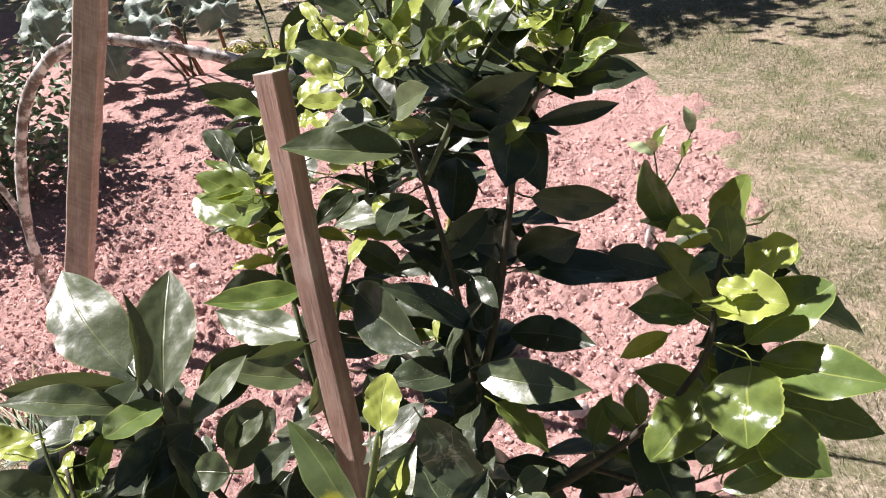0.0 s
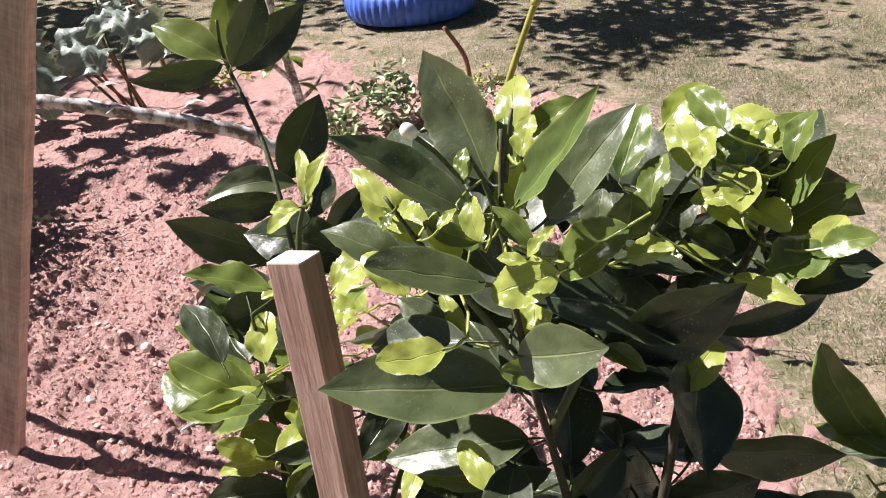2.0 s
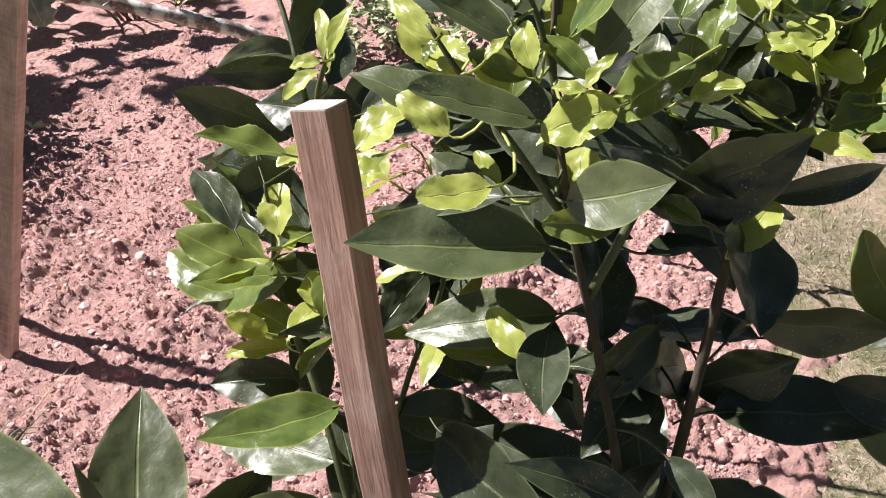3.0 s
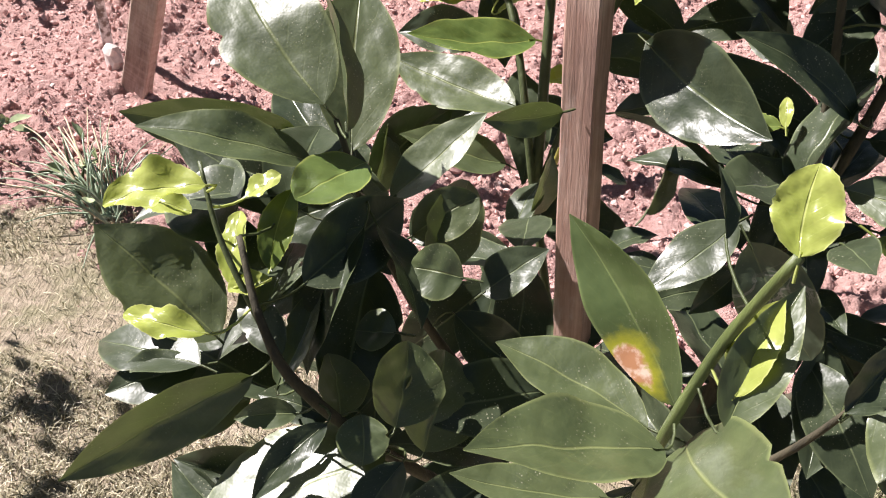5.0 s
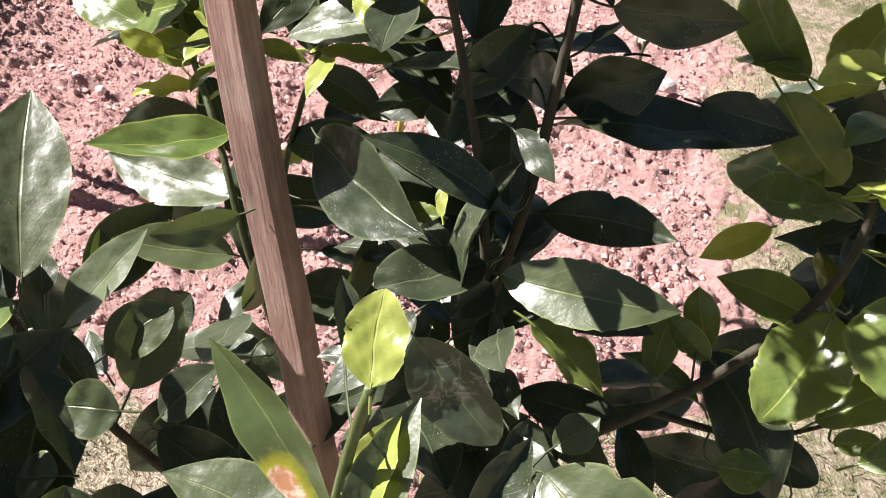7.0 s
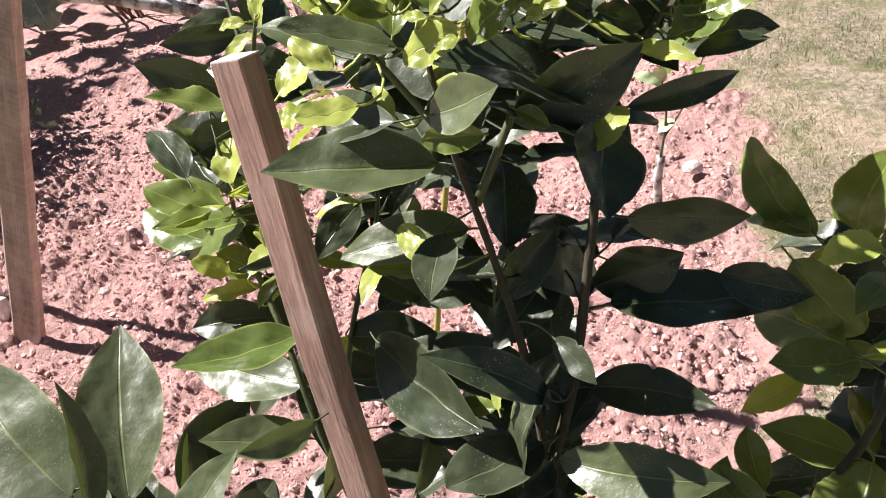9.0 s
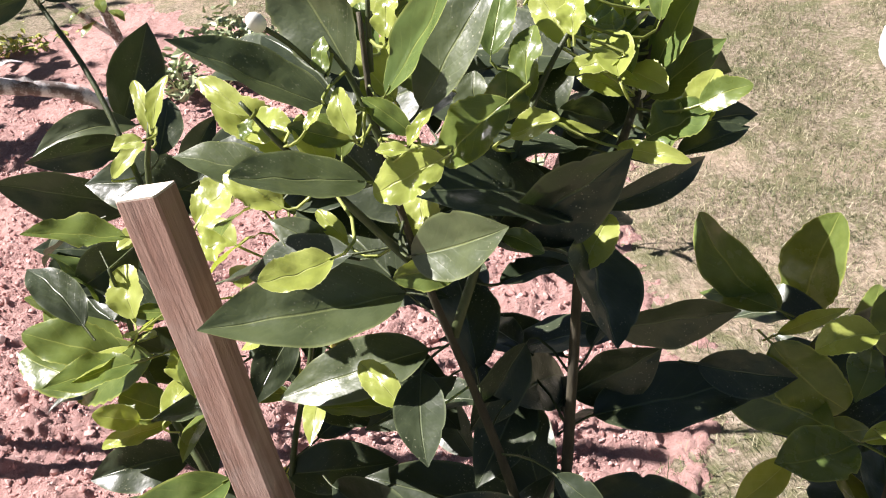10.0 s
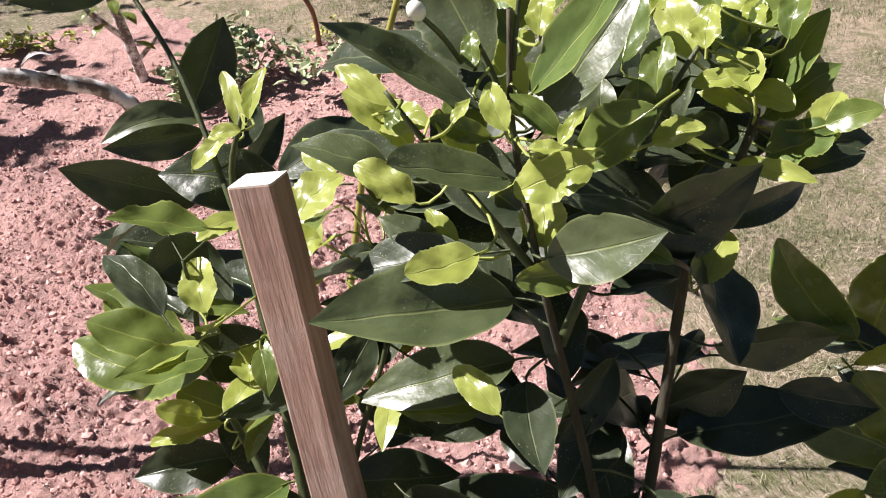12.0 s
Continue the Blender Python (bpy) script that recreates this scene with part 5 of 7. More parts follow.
leaf(front_shoot, (0.040, 0.673, 0.523), (-0.028, 0.703, 0.487), (-0.59, -0.53, 0.61), 0.034, -0.06, 0.22, 0.08, SHADED)
leaf(right_shoot, (0.283, 0.688, 0.612), (0.221, 0.727, 0.553), (-0.40, 0.51, 0.77), 0.050, 0.06, 0.25, 0.06, SHADED)
leaf(front_shoot, (0.053, 0.663, 0.572), (-0.011, 0.750, 0.587), (-0.63, -0.55, 0.55), 0.045, 0.14, 0.55, 0.07, SHADED)
leaf(back_shoot, (-0.136, 1.052, 0.630), (-0.198, 1.045, 0.574), (-0.43, -0.72, 0.54), 0.040, 0.14, 0.58, 0.06, SHADED)
leaf(back_shoot, (-0.103, 0.823, 0.539), (-0.007, 0.854, 0.551), (0.14, -0.56, 0.82), 0.052, 0.14, 0.31, 0.03, SHADED)
leaf(back_shoot, (-0.141, 1.041, 0.707), (-0.228, 1.045, 0.705), (0.00, -0.77, 0.64), 0.044, 0.06, 0.55, 0.08, SHADED)
leaf(back_shoot, (-0.089, 1.068, 0.843), (-0.153, 1.134, 0.862), (0.15, -0.14, 0.98), 0.046, -0.06, 0.41, 0.07, SHADED)
leaf(whorl, (-0.200, 0.708, 0.593), (-0.197, 0.626, 0.541), (0.09, -0.53, 0.84), 0.049, 0.14, 0.41, 0.05, SHADED)
leaf(back_shoot, (-0.140, 0.970, 0.532), (-0.080, 0.925, 0.478), (-0.22, -0.91, 0.37), 0.039, 0.03, 0.48, 0.08, SHADED)
leaf(back_shoot, (-0.151, 1.020, 0.876), (-0.188, 1.100, 0.901), (0.23, -0.16, 0.96), 0.044, -0.06, 0.44, 0.09, SHADED)
leaf(back_shoot, (-0.156, 1.102, 0.916), (-0.208, 1.113, 0.882), (-0.52, 0.13, 0.84), 0.031, 0.06, 0.48, 0.05, SHADED)
leaf(main_stem, (0.198, 0.972, 0.960), (0.293, 0.972, 0.970), (-0.05, -0.48, 0.87), 0.053, 0.10, 0.14, 0.06, SHADED)
leaf(main_stem, (0.099, 0.984, 0.982), (0.082, 1.061, 1.011), (0.41, -0.23, 0.89), 0.038, 0.10, 0.40, 0.10, SHADED)
leaf(main_stem, (0.108, 0.975, 0.994), (0.204, 1.002, 1.022), (-0.18, -0.19, 0.96), 0.052, 0.06, 0.47, 0.10, SHADED)
leaf(back_shoot, (-0.083, 1.039, 0.799), (-0.179, 1.072, 0.807), (-0.20, -0.82, 0.54), 0.048, -0.06, 0.28, 0.03, SHADED)
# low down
leaf(trunk, (0.198, 0.682, 0.449), (0.117, 0.735, 0.427), (-0.06, 0.32, 0.95), 0.047, 0.06, 0.52, 0.08, SHADED)
leaf(right_shoot, (0.132, 0.729, 0.523), (0.194, 0.651, 0.475), (0.10, -0.50, 0.86), 0.052, 0.03, 0.29, 0.05, SHADED)
leaf(trunk, (0.119, 0.739, 0.513), (0.070, 0.687, 0.495), (0.16, -0.39, 0.91), 0.041, 0.10, 0.36, 0.09, SHADED)
leaf(left_shoot, (-0.257, 0.658, 0.544), (-0.339, 0.655, 0.564), (0.28, -0.71, 0.65), 0.047, 0.10, 0.53, 0.07, SHADED)
leaf(whorl, (-0.247, 0.738, 0.574), (-0.331, 0.737, 0.566), (-0.07, 0.50, 0.86), 0.038, 0.14, 0.13, 0.14, SHADED)
leaf(left_shoot, (-0.048, 0.723, 0.565), (0.034, 0.697, 0.517), (0.40, -0.48, 0.78), 0.053, 0.10, 0.54, 0.03, SHADED)
leaf(whorl, (-0.279, 0.726, 0.570), (-0.346, 0.694, 0.548), (-0.42, 0.41, 0.81), 0.040, 0.06, 0.14, 0.04, SHADED)
leaf(right_shoot, (0.080, 0.769, 0.576), (0.095, 0.672, 0.576), (0.10, 0.05, 0.99), 0.052, -0.06, 0.51, 0.06, SHADED)
leaf(trunk, (0.081, 0.750, 0.451), (0.123, 0.664, 0.420), (0.21, -0.23, 0.95), 0.053, -0.06, 0.10, 0.13, SHADED)
leaf(trunk, (0.091, 0.749, 0.523), (0.021, 0.695, 0.463), (0.01, -0.76, 0.65), 0.054, 0.14, 0.27, 0.05, SHADED)
leaf(left_shoot, (-0.067, 0.788, 0.564), (-0.142, 0.825, 0.582), (0.22, -0.09, 0.97), 0.046, -0.06, 0.39, 0.04, SHADED)
leaf(left_shoot, (-0.276, 0.601, 0.541), (-0.353, 0.668, 0.538), (-0.56, -0.63, 0.54), 0.057, -0.06, 0.55, 0.07, SHADED)

# leaves that close the crown, most in the shade-darkened tone
leaf(main_stem, (0.104, 0.829, 0.768), (0.112, 0.916, 0.814), (-0.39, -0.45, 0.80), 0.042, 0.08, 0.18, 0.05, SHADED)
leaf(crown, (0.079, 0.866, 0.874), (0.089, 0.942, 0.910), (0.38, -0.47, 0.80), 0.045, 0.05, 0.25, 0.05, SHADED)
leaf(whorl, (-0.240, 0.807, 0.716), (-0.298, 0.883, 0.744), (0.45, -0.67, 0.59), 0.043, 0.04, 0.14, 0.05, SHADED)
leaf(front_shoot, (0.055, 0.708, 0.616), (0.010, 0.812, 0.627), (0.26, 0.26, 0.93), 0.058, 0.03, 0.27, 0.05, SHADED)
leaf(left_shoot, (-0.288, 0.696, 0.741), (-0.340, 0.792, 0.714), (-0.38, -0.18, 0.91), 0.060, 0.06, 0.22, 0.05, SHADED)
leaf(crown, (0.037, 0.772, 0.726), (-0.024, 0.733, 0.690), (-0.05, -0.09, 0.99), 0.037, 0.05, 0.13, 0.05, SHADED)
leaf(left_shoot, (-0.235, 0.676, 0.730), (-0.186, 0.762, 0.732), (0.69, 0.01, 0.72), 0.047, 0.03, 0.33, 0.05, SHADED)
leaf(back_shoot, (-0.038, 0.970, 0.815), (-0.056, 1.043, 0.848), (0.22, 0.34, 0.92), 0.038, 0.04, 0.15, 0.05, SHADED)
leaf(crown, (0.095, 0.850, 0.855), (0.155, 0.907, 0.805), (-0.40, -0.66, 0.63), 0.042, 0.05, 0.21, 0.05, SHADED)
leaf(main_stem, (0.106, 0.810, 0.740), (0.140, 0.852, 0.747), (-0.34, -0.46, 0.82), 0.026, 0.03, 0.26, 0.05, SHADED)
leaf(whorl, (-0.223, 0.745, 0.692), (-0.299, 0.672, 0.659), (-0.22, 0.08, 0.97), 0.054, 0.05, 0.17, 0.05, SHADED)
leaf(back_shoot, (-0.005, 1.004, 0.850), (0.028, 1.081, 0.882), (0.39, -0.18, 0.90), 0.041, 0.06, 0.27, 0.05, SHADED)
leaf(trunk, (0.043, 0.828, 0.711), (-0.025, 0.878, 0.695), (0.43, -0.30, 0.85), 0.042, 0.05, 0.34, 0.05, SHADED)
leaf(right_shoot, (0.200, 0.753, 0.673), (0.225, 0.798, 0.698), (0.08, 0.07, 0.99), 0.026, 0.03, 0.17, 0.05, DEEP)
leaf(trunk, (0.111, 0.774, 0.637), (0.189, 0.744, 0.636), (-0.53, -0.08, 0.84), 0.038, 0.05, 0.15, 0.05, SHADED)
leaf(whorl, (-0.255, 0.771, 0.704), (-0.351, 0.789, 0.755), (-0.70, -0.01, 0.71), 0.047, 0.06, 0.23, 0.05, SHADED)
leaf(trunk, (0.077, 0.818, 0.717), (0.033, 0.901, 0.706), (0.10, -0.16, 0.98), 0.040, 0.08, 0.24, 0.05, SHADED)
leaf(whorl, (-0.206, 0.740, 0.689), (-0.211, 0.640, 0.640), (0.28, 0.26, 0.92), 0.058, 0.02, 0.26, 0.05, SHADED)
leaf(crown, (0.032, 0.870, 1.064), (0.001, 0.942, 1.088), (-0.16, 0.40, 0.90), 0.041, 0.04, 0.30, 0.05, SHADED)
leaf(crown, (0.058, 0.839, 1.005), (0.154, 0.828, 0.948), (0.63, -0.02, 0.77), 0.056, 0.07, 0.33, 0.05, SHADED)
leaf(whorl, (-0.212, 0.782, 0.695), (-0.247, 0.888, 0.673), (0.65, -0.25, 0.72), 0.049, 0.04, 0.12, 0.05, SHADED)
leaf(back_shoot, (-0.060, 0.944, 0.750), (0.023, 0.924, 0.749), (-0.62, -0.24, 0.75), 0.041, 0.08, 0.31, 0.05, SHADED)
leaf(crown, (0.043, 0.869, 0.948), (0.001, 0.957, 0.977), (-0.21, 0.15, 0.97), 0.054, 0.06, 0.13, 0.05, SHADED)
leaf(back_shoot, (0.044, 0.971, 0.912), (0.154, 0.976, 0.939), (0.47, -0.57, 0.68), 0.059, 0.07, 0.34, 0.05, SHADED)
leaf(main_stem, (0.128, 0.771, 0.727), (0.187, 0.737, 0.736), (-0.73, 0.36, 0.58), 0.037, 0.07, 0.15, 0.05, SHADED)
leaf(left_shoot, (-0.247, 0.662, 0.637), (-0.350, 0.704, 0.646), (0.19, 0.08, 0.98), 0.055, 0.04, 0.23, 0.05, SHADED)
leaf(whorl, (-0.195, 0.785, 0.639), (-0.239, 0.829, 0.671), (-0.40, -0.15, 0.90), 0.031, 0.05, 0.21, 0.05, SHADED)
leaf(crown, (0.116, 0.905, 1.055), (0.040, 0.970, 1.013), (-0.25, -0.62, 0.75), 0.054, 0.07, 0.31, 0.05, SHADED)
leaf(crown, (0.071, 0.871, 0.791), (0.060, 0.930, 0.802), (-0.63, -0.09, 0.77), 0.031, 0.02, 0.30, 0.05, SHADED)
leaf(trunk, (0.103, 0.739, 0.633), (0.141, 0.656, 0.589), (-0.38, -0.31, 0.87), 0.047, 0.08, 0.16, 0.05, SHADED)
leaf(trunk, (0.084, 0.815, 0.577), (0.119, 0.906, 0.527), (0.46, -0.34, 0.82), 0.056, 0.03, 0.23, 0.05, SHADED)
leaf(left_shoot, (-0.265, 0.671, 0.720), (-0.311, 0.744, 0.721), (-0.03, 0.32, 0.95), 0.039, 0.03, 0.30, 0.05, SHADED)
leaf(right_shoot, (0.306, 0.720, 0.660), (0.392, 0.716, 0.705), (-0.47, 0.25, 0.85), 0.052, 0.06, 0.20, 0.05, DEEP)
leaf(back_shoot, (-0.097, 0.839, 0.661), (-0.104, 0.759, 0.695), (-0.17, -0.38, 0.91), 0.040, 0.03, 0.13, 0.05, SHADED)
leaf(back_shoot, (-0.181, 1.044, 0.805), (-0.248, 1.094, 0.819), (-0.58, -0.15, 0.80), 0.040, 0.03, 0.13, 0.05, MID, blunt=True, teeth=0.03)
leaf(crown, (0.061, 0.873, 0.990), (0.021, 0.937, 1.032), (-0.43, -0.67, 0.61), 0.040, 0.02, 0.21, 0.05, SHADED)
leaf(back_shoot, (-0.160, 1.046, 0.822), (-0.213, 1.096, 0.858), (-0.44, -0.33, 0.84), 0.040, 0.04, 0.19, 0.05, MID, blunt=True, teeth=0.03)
leaf(back_shoot, (-0.019, 0.980, 0.820), (0.027, 1.052, 0.855), (-0.54, -0.24, 0.80), 0.047, 0.04, 0.20, 0.05, SHADED)
leaf(back_shoot, (-0.025, 0.838, 0.516), (0.057, 0.772, 0.561), (-0.22, -0.11, 0.97), 0.055, 0.08, 0.24, 0.05, SHADED)
leaf(trunk, (0.068, 0.832, 0.652), (0.038, 0.929, 0.638), (0.01, -0.17, 0.99), 0.048, 0.05, 0.19, 0.05, SHADED)
leaf(left_shoot, (-0.217, 0.638, 0.652), (-0.266, 0.651, 0.653), (-0.47, -0.33, 0.82), 0.025, 0.07, 0.30, 0.05, SHADED)
leaf(crown, (0.119, 0.882, 1.012), (0.177, 0.949, 1.060), (0.01, -0.47, 0.88), 0.044, 0.06, 0.28, 0.05, SHADED)
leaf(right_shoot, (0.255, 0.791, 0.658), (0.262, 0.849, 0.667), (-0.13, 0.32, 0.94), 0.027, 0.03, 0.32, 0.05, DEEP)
leaf(trunk, (0.098, 0.792, 0.686), (0.140, 0.803, 0.708), (-0.55, -0.28, 0.79), 0.021, 0.07, 0.31, 0.05, SHADED)
leaf(back_shoot, (0.029, 0.929, 0.859), (0.066, 0.897, 0.838), (-0.23, 0.16, 0.96), 0.024, 0.02, 0.30, 0.05, SHADED)
leaf(main_stem, (0.103, 0.820, 0.737), (0.128, 0.898, 0.732), (0.14, -0.00, 0.99), 0.042, 0.04, 0.18, 0.05, SHADED)
leaf(main_stem, (0.151, 0.863, 1.016), (0.068, 0.882, 1.017), (-0.32, 0.02, 0.95), 0.037, 0.07, 0.13, 0.05, SHADED)
leaf(left_shoot, (-0.254, 0.655, 0.727), (-0.256, 0.735, 0.710), (-0.22, 0.58, 0.79), 0.041, 0.04, 0.30, 0.05, SHADED)
leaf(back_shoot, (-0.089, 1.081, 0.968), (-0.074, 1.130, 0.992), (0.48, -0.19, 0.86), 0.027, 0.04, 0.34, 0.05, SHADED)
leaf(back_shoot, (-0.054, 1.014, 0.865), (0.000, 1.013, 0.837), (-0.48, 0.56, 0.67), 0.031, 0.05, 0.27, 0.05, SHADED)
leaf(trunk, (0.086, 0.727, 0.751), (0.083, 0.678, 0.773), (-0.47, -0.30, 0.83), 0.029, 0.04, 0.21, 0.05, SHADED)
leaf(whorl, (-0.198, 0.726, 0.738), (-0.163, 0.673, 0.703), (0.56, 0.23, 0.80), 0.036, 0.04, 0.35, 0.05, SHADED)
leaf(crown, (0.183, 0.884, 1.051), (0.275, 0.910, 1.014), (-0.39, 0.75, 0.54), 0.049, 0.05, 0.14, 0.05, SHADED)
leaf(main_stem, (0.108, 0.810, 0.724), (0.158, 0.863, 0.732), (-0.62, -0.04, 0.78), 0.038, 0.07, 0.16, 0.05, SHADED)
leaf(back_shoot, (-0.095, 0.836, 0.613), (-0.101, 0.734, 0.573), (0.33, 0.38, 0.87), 0.053, 0.07, 0.14, 0.05, SHADED)
leaf(front_shoot, (-0.001, 0.678, 0.789), (-0.002, 0.721, 0.808), (0.67, -0.06, 0.74), 0.020, 0.03, 0.34, 0.05, SHADED)
leaf(crown, (0.017, 0.858, 0.989), (-0.041, 0.895, 0.967), (-0.12, -0.40, 0.91), 0.032, 0.05, 0.34, 0.05, SHADED)
leaf(back_shoot, (0.042, 0.962, 0.904), (0.119, 0.949, 0.893), (-0.50, -0.16, 0.85), 0.042, 0.05, 0.27, 0.05, SHADED)
leaf(back_shoot, (-0.090, 0.883, 0.663), (-0.107, 0.825, 0.653), (-0.44, -0.33, 0.84), 0.030, 0.02, 0.18, 0.05, SHADED)
leaf(back_shoot, (-0.031, 0.965, 0.756), (0.018, 1.008, 0.744), (-0.26, -0.52, 0.82), 0.035, 0.05, 0.18, 0.05, SHADED)
leaf(crown, (0.091, 0.837, 0.959), (0.135, 0.841, 0.956), (0.14, -0.03, 0.99), 0.020, 0.04, 0.27, 0.05, SHADED)
leaf(main_stem, (0.197, 0.897, 1.049), (0.171, 0.986, 1.066), (-0.46, -0.09, 0.88), 0.046, 0.08, 0.23, 0.05, SHADED)
leaf(back_shoot, (-0.027, 0.950, 0.877), (-0.063, 0.908, 0.859), (0.44, -0.35, 0.83), 0.028, 0.07, 0.17, 0.05, SHADED)
leaf(back_shoot, (-0.035, 0.911, 0.717), (0.016, 0.898, 0.742), (-0.15, -0.40, 0.91), 0.025, 0.04, 0.31, 0.05, SHADED)
leaf(right_shoot, (0.303, 0.871, 0.842), (0.278, 0.930, 0.823), (-0.23, 0.10, 0.97), 0.029, 0.05, 0.16, 0.05, DEEP)
leaf(back_shoot, (-0.063, 0.994, 0.903), (0.002, 0.954, 0.931), (0.07, 0.26, 0.96), 0.043, 0.02, 0.13, 0.05, SHADED)
leaf(right_shoot, (0.297, 0.792, 0.799), (0.276, 0.888, 0.757), (-0.63, 0.32, 0.71), 0.050, 0.03, 0.13, 0.05, DEEP)
leaf(left_shoot, (-0.165, 0.653, 0.646), (-0.069, 0.697, 0.631), (-0.36, -0.49, 0.80), 0.053, 0.05, 0.21, 0.05, SHADED)
leaf(back_shoot, (-0.066, 1.060, 0.951), (0.030, 1.081, 0.965), (-0.43, -0.49, 0.76), 0.045, 0.06, 0.24, 0.05, SHADED)
leaf(trunk, (0.037, 0.767, 0.665), (-0.017, 0.741, 0.673), (0.57, -0.08, 0.82), 0.030, 0.08, 0.24, 0.05, SHADED)
leaf(back_shoot, (-0.026, 0.901, 0.575), (0.027, 0.923, 0.584), (0.06, 0.18, 0.98), 0.031, 0.08, 0.33, 0.05, SHADED)
leaf(crown, (0.130, 0.840, 0.826), (0.178, 0.855, 0.804), (-0.12, 0.56, 0.82), 0.028, 0.06, 0.25, 0.05, SHADED)
leaf(back_shoot, (-0.136, 1.026, 0.831), (-0.217, 1.080, 0.779), (-0.36, -0.61, 0.70), 0.052, 0.07, 0.28, 0.05, MID, blunt=True, teeth=0.03)
leaf(left_shoot, (-0.259, 0.724, 0.742), (-0.256, 0.835, 0.736), (0.20, 0.56, 0.80), 0.052, 0.07, 0.28, 0.05, SHADED)
leaf(trunk, (0.091, 0.754, 0.687), (0.099, 0.702, 0.699), (-0.23, 0.14, 0.96), 0.023, 0.06, 0.32, 0.05, SHADED)
leaf(whorl, (-0.201, 0.817, 0.626), (-0.224, 0.858, 0.632), (-0.46, -0.24, 0.85), 0.021, 0.03, 0.15, 0.05, SHADED)
leaf(back_shoot, (0.004, 0.943, 0.847), (0.066, 0.877, 0.815), (-0.01, 0.03, 1.00), 0.050, 0.02, 0.30, 0.05, SHADED)
leaf(back_shoot, (-0.179, 1.062, 0.833), (-0.227, 1.106, 0.864), (-0.12, 0.43, 0.90), 0.037, 0.04, 0.23, 0.05, MID, blunt=True, teeth=0.03)
leaf(right_shoot, (0.241, 0.760, 0.682), (0.213, 0.786, 0.704), (-0.53, 0.02, 0.85), 0.021, 0.03, 0.33, 0.05, DEEP)
leaf(back_shoot, (-0.095, 0.888, 0.562), (-0.194, 0.923, 0.541), (-0.67, 0.33, 0.67), 0.049, 0.05, 0.28, 0.05, SHADED)
leaf(main_stem, (0.169, 0.907, 1.047), (0.081, 0.976, 1.048), (0.36, -0.59, 0.72), 0.059, 0.03, 0.28, 0.05, SHADED)
leaf(right_shoot, (0.352, 0.725, 0.738), (0.453, 0.705, 0.707), (-0.51, -0.18, 0.84), 0.053, 0.02, 0.18, 0.05, DEEP)
leaf(trunk, (0.010, 0.802, 0.649), (-0.038, 0.811, 0.644), (0.10, -0.28, 0.95), 0.023, 0.03, 0.21, 0.05, SHADED)
leaf(crown, (0.003, 0.918, 1.071), (-0.033, 0.990, 1.055), (-0.55, 0.34, 0.76), 0.040, 0.06, 0.30, 0.05, SHADED)
leaf(crown, (0.046, 0.818, 0.715), (-0.045, 0.873, 0.744), (0.53, 0.48, 0.70), 0.047, 0.07, 0.18, 0.05, SHADED)
leaf(crown, (0.025, 0.908, 0.991), (-0.002, 0.996, 0.978), (-0.53, -0.34, 0.78), 0.041, 0.02, 0.28, 0.05, SHADED)
leaf(right_shoot, (0.235, 0.746, 0.653), (0.183, 0.780, 0.671), (0.02, 0.20, 0.98), 0.030, 0.04, 0.20, 0.05, DEEP)
leaf(trunk, (0.089, 0.781, 0.715), (0.086, 0.734, 0.689), (-0.49, -0.47, 0.73), 0.027, 0.06, 0.24, 0.05, SHADED)
leaf(main_stem, (0.211, 0.853, 1.017), (0.253, 0.848, 1.017), (0.13, -0.83, 0.54), 0.019, 0.04, 0.20, 0.05, SHADED)
leaf(main_stem, (0.120, 0.895, 0.855), (0.110, 0.950, 0.837), (-0.31, 0.25, 0.92), 0.025, 0.07, 0.15, 0.05, SHADED)
leaf(crown, (0.081, 0.844, 0.821), (0.084, 0.910, 0.852), (0.58, 0.07, 0.81), 0.038, 0.06, 0.35, 0.05, SHADED)
leaf(back_shoot, (0.021, 0.939, 0.895), (0.074, 0.897, 0.912), (0.08, -0.43, 0.90), 0.030, 0.07, 0.16, 0.05, SHADED)
leaf(main_stem, (0.087, 0.814, 0.742), (0.039, 0.888, 0.764), (0.30, -0.59, 0.75), 0.045, 0.08, 0.31, 0.05, SHADED)
leaf(whorl, (-0.228, 0.825, 0.703), (-0.243, 0.871, 0.706), (0.38, -0.07, 0.92), 0.022, 0.05, 0.26, 0.05, SHADED)
leaf(main_stem, (0.138, 0.851, 0.989), (0.041, 0.829, 1.039), (0.28, -0.26, 0.92), 0.059, 0.08, 0.24, 0.05, SHADED)
leaf(whorl, (-0.262, 0.746, 0.742), (-0.350, 0.710, 0.741), (0.46, 0.31, 0.83), 0.051, 0.08, 0.28, 0.05, SHADED)
leaf(back_shoot, (-0.041, 0.923, 0.653), (-0.010, 0.926, 0.636), (0.58, -0.19, 0.79), 0.018, 0.06, 0.32, 0.05, SHADED)
leaf(right_shoot, (0.366, 0.769, 0.821), (0.451, 0.763, 0.776), (0.11, -0.21, 0.97), 0.046, 0.05, 0.35, 0.05, DEEP)
leaf(trunk, (0.148, 0.778, 0.636), (0.257, 0.765, 0.635), (-0.04, 0.48, 0.88), 0.058, 0.08, 0.32, 0.05, SHADED)
leaf(left_shoot, (-0.178, 0.641, 0.627), (-0.092, 0.670, 0.590), (0.22, 0.09, 0.97), 0.043, 0.05, 0.26, 0.05, SHADED)
leaf(main_stem, (0.133, 0.857, 0.822), (0.148, 0.901, 0.810), (-0.26, 0.34, 0.90), 0.021, 0.05, 0.33, 0.05, SHADED)
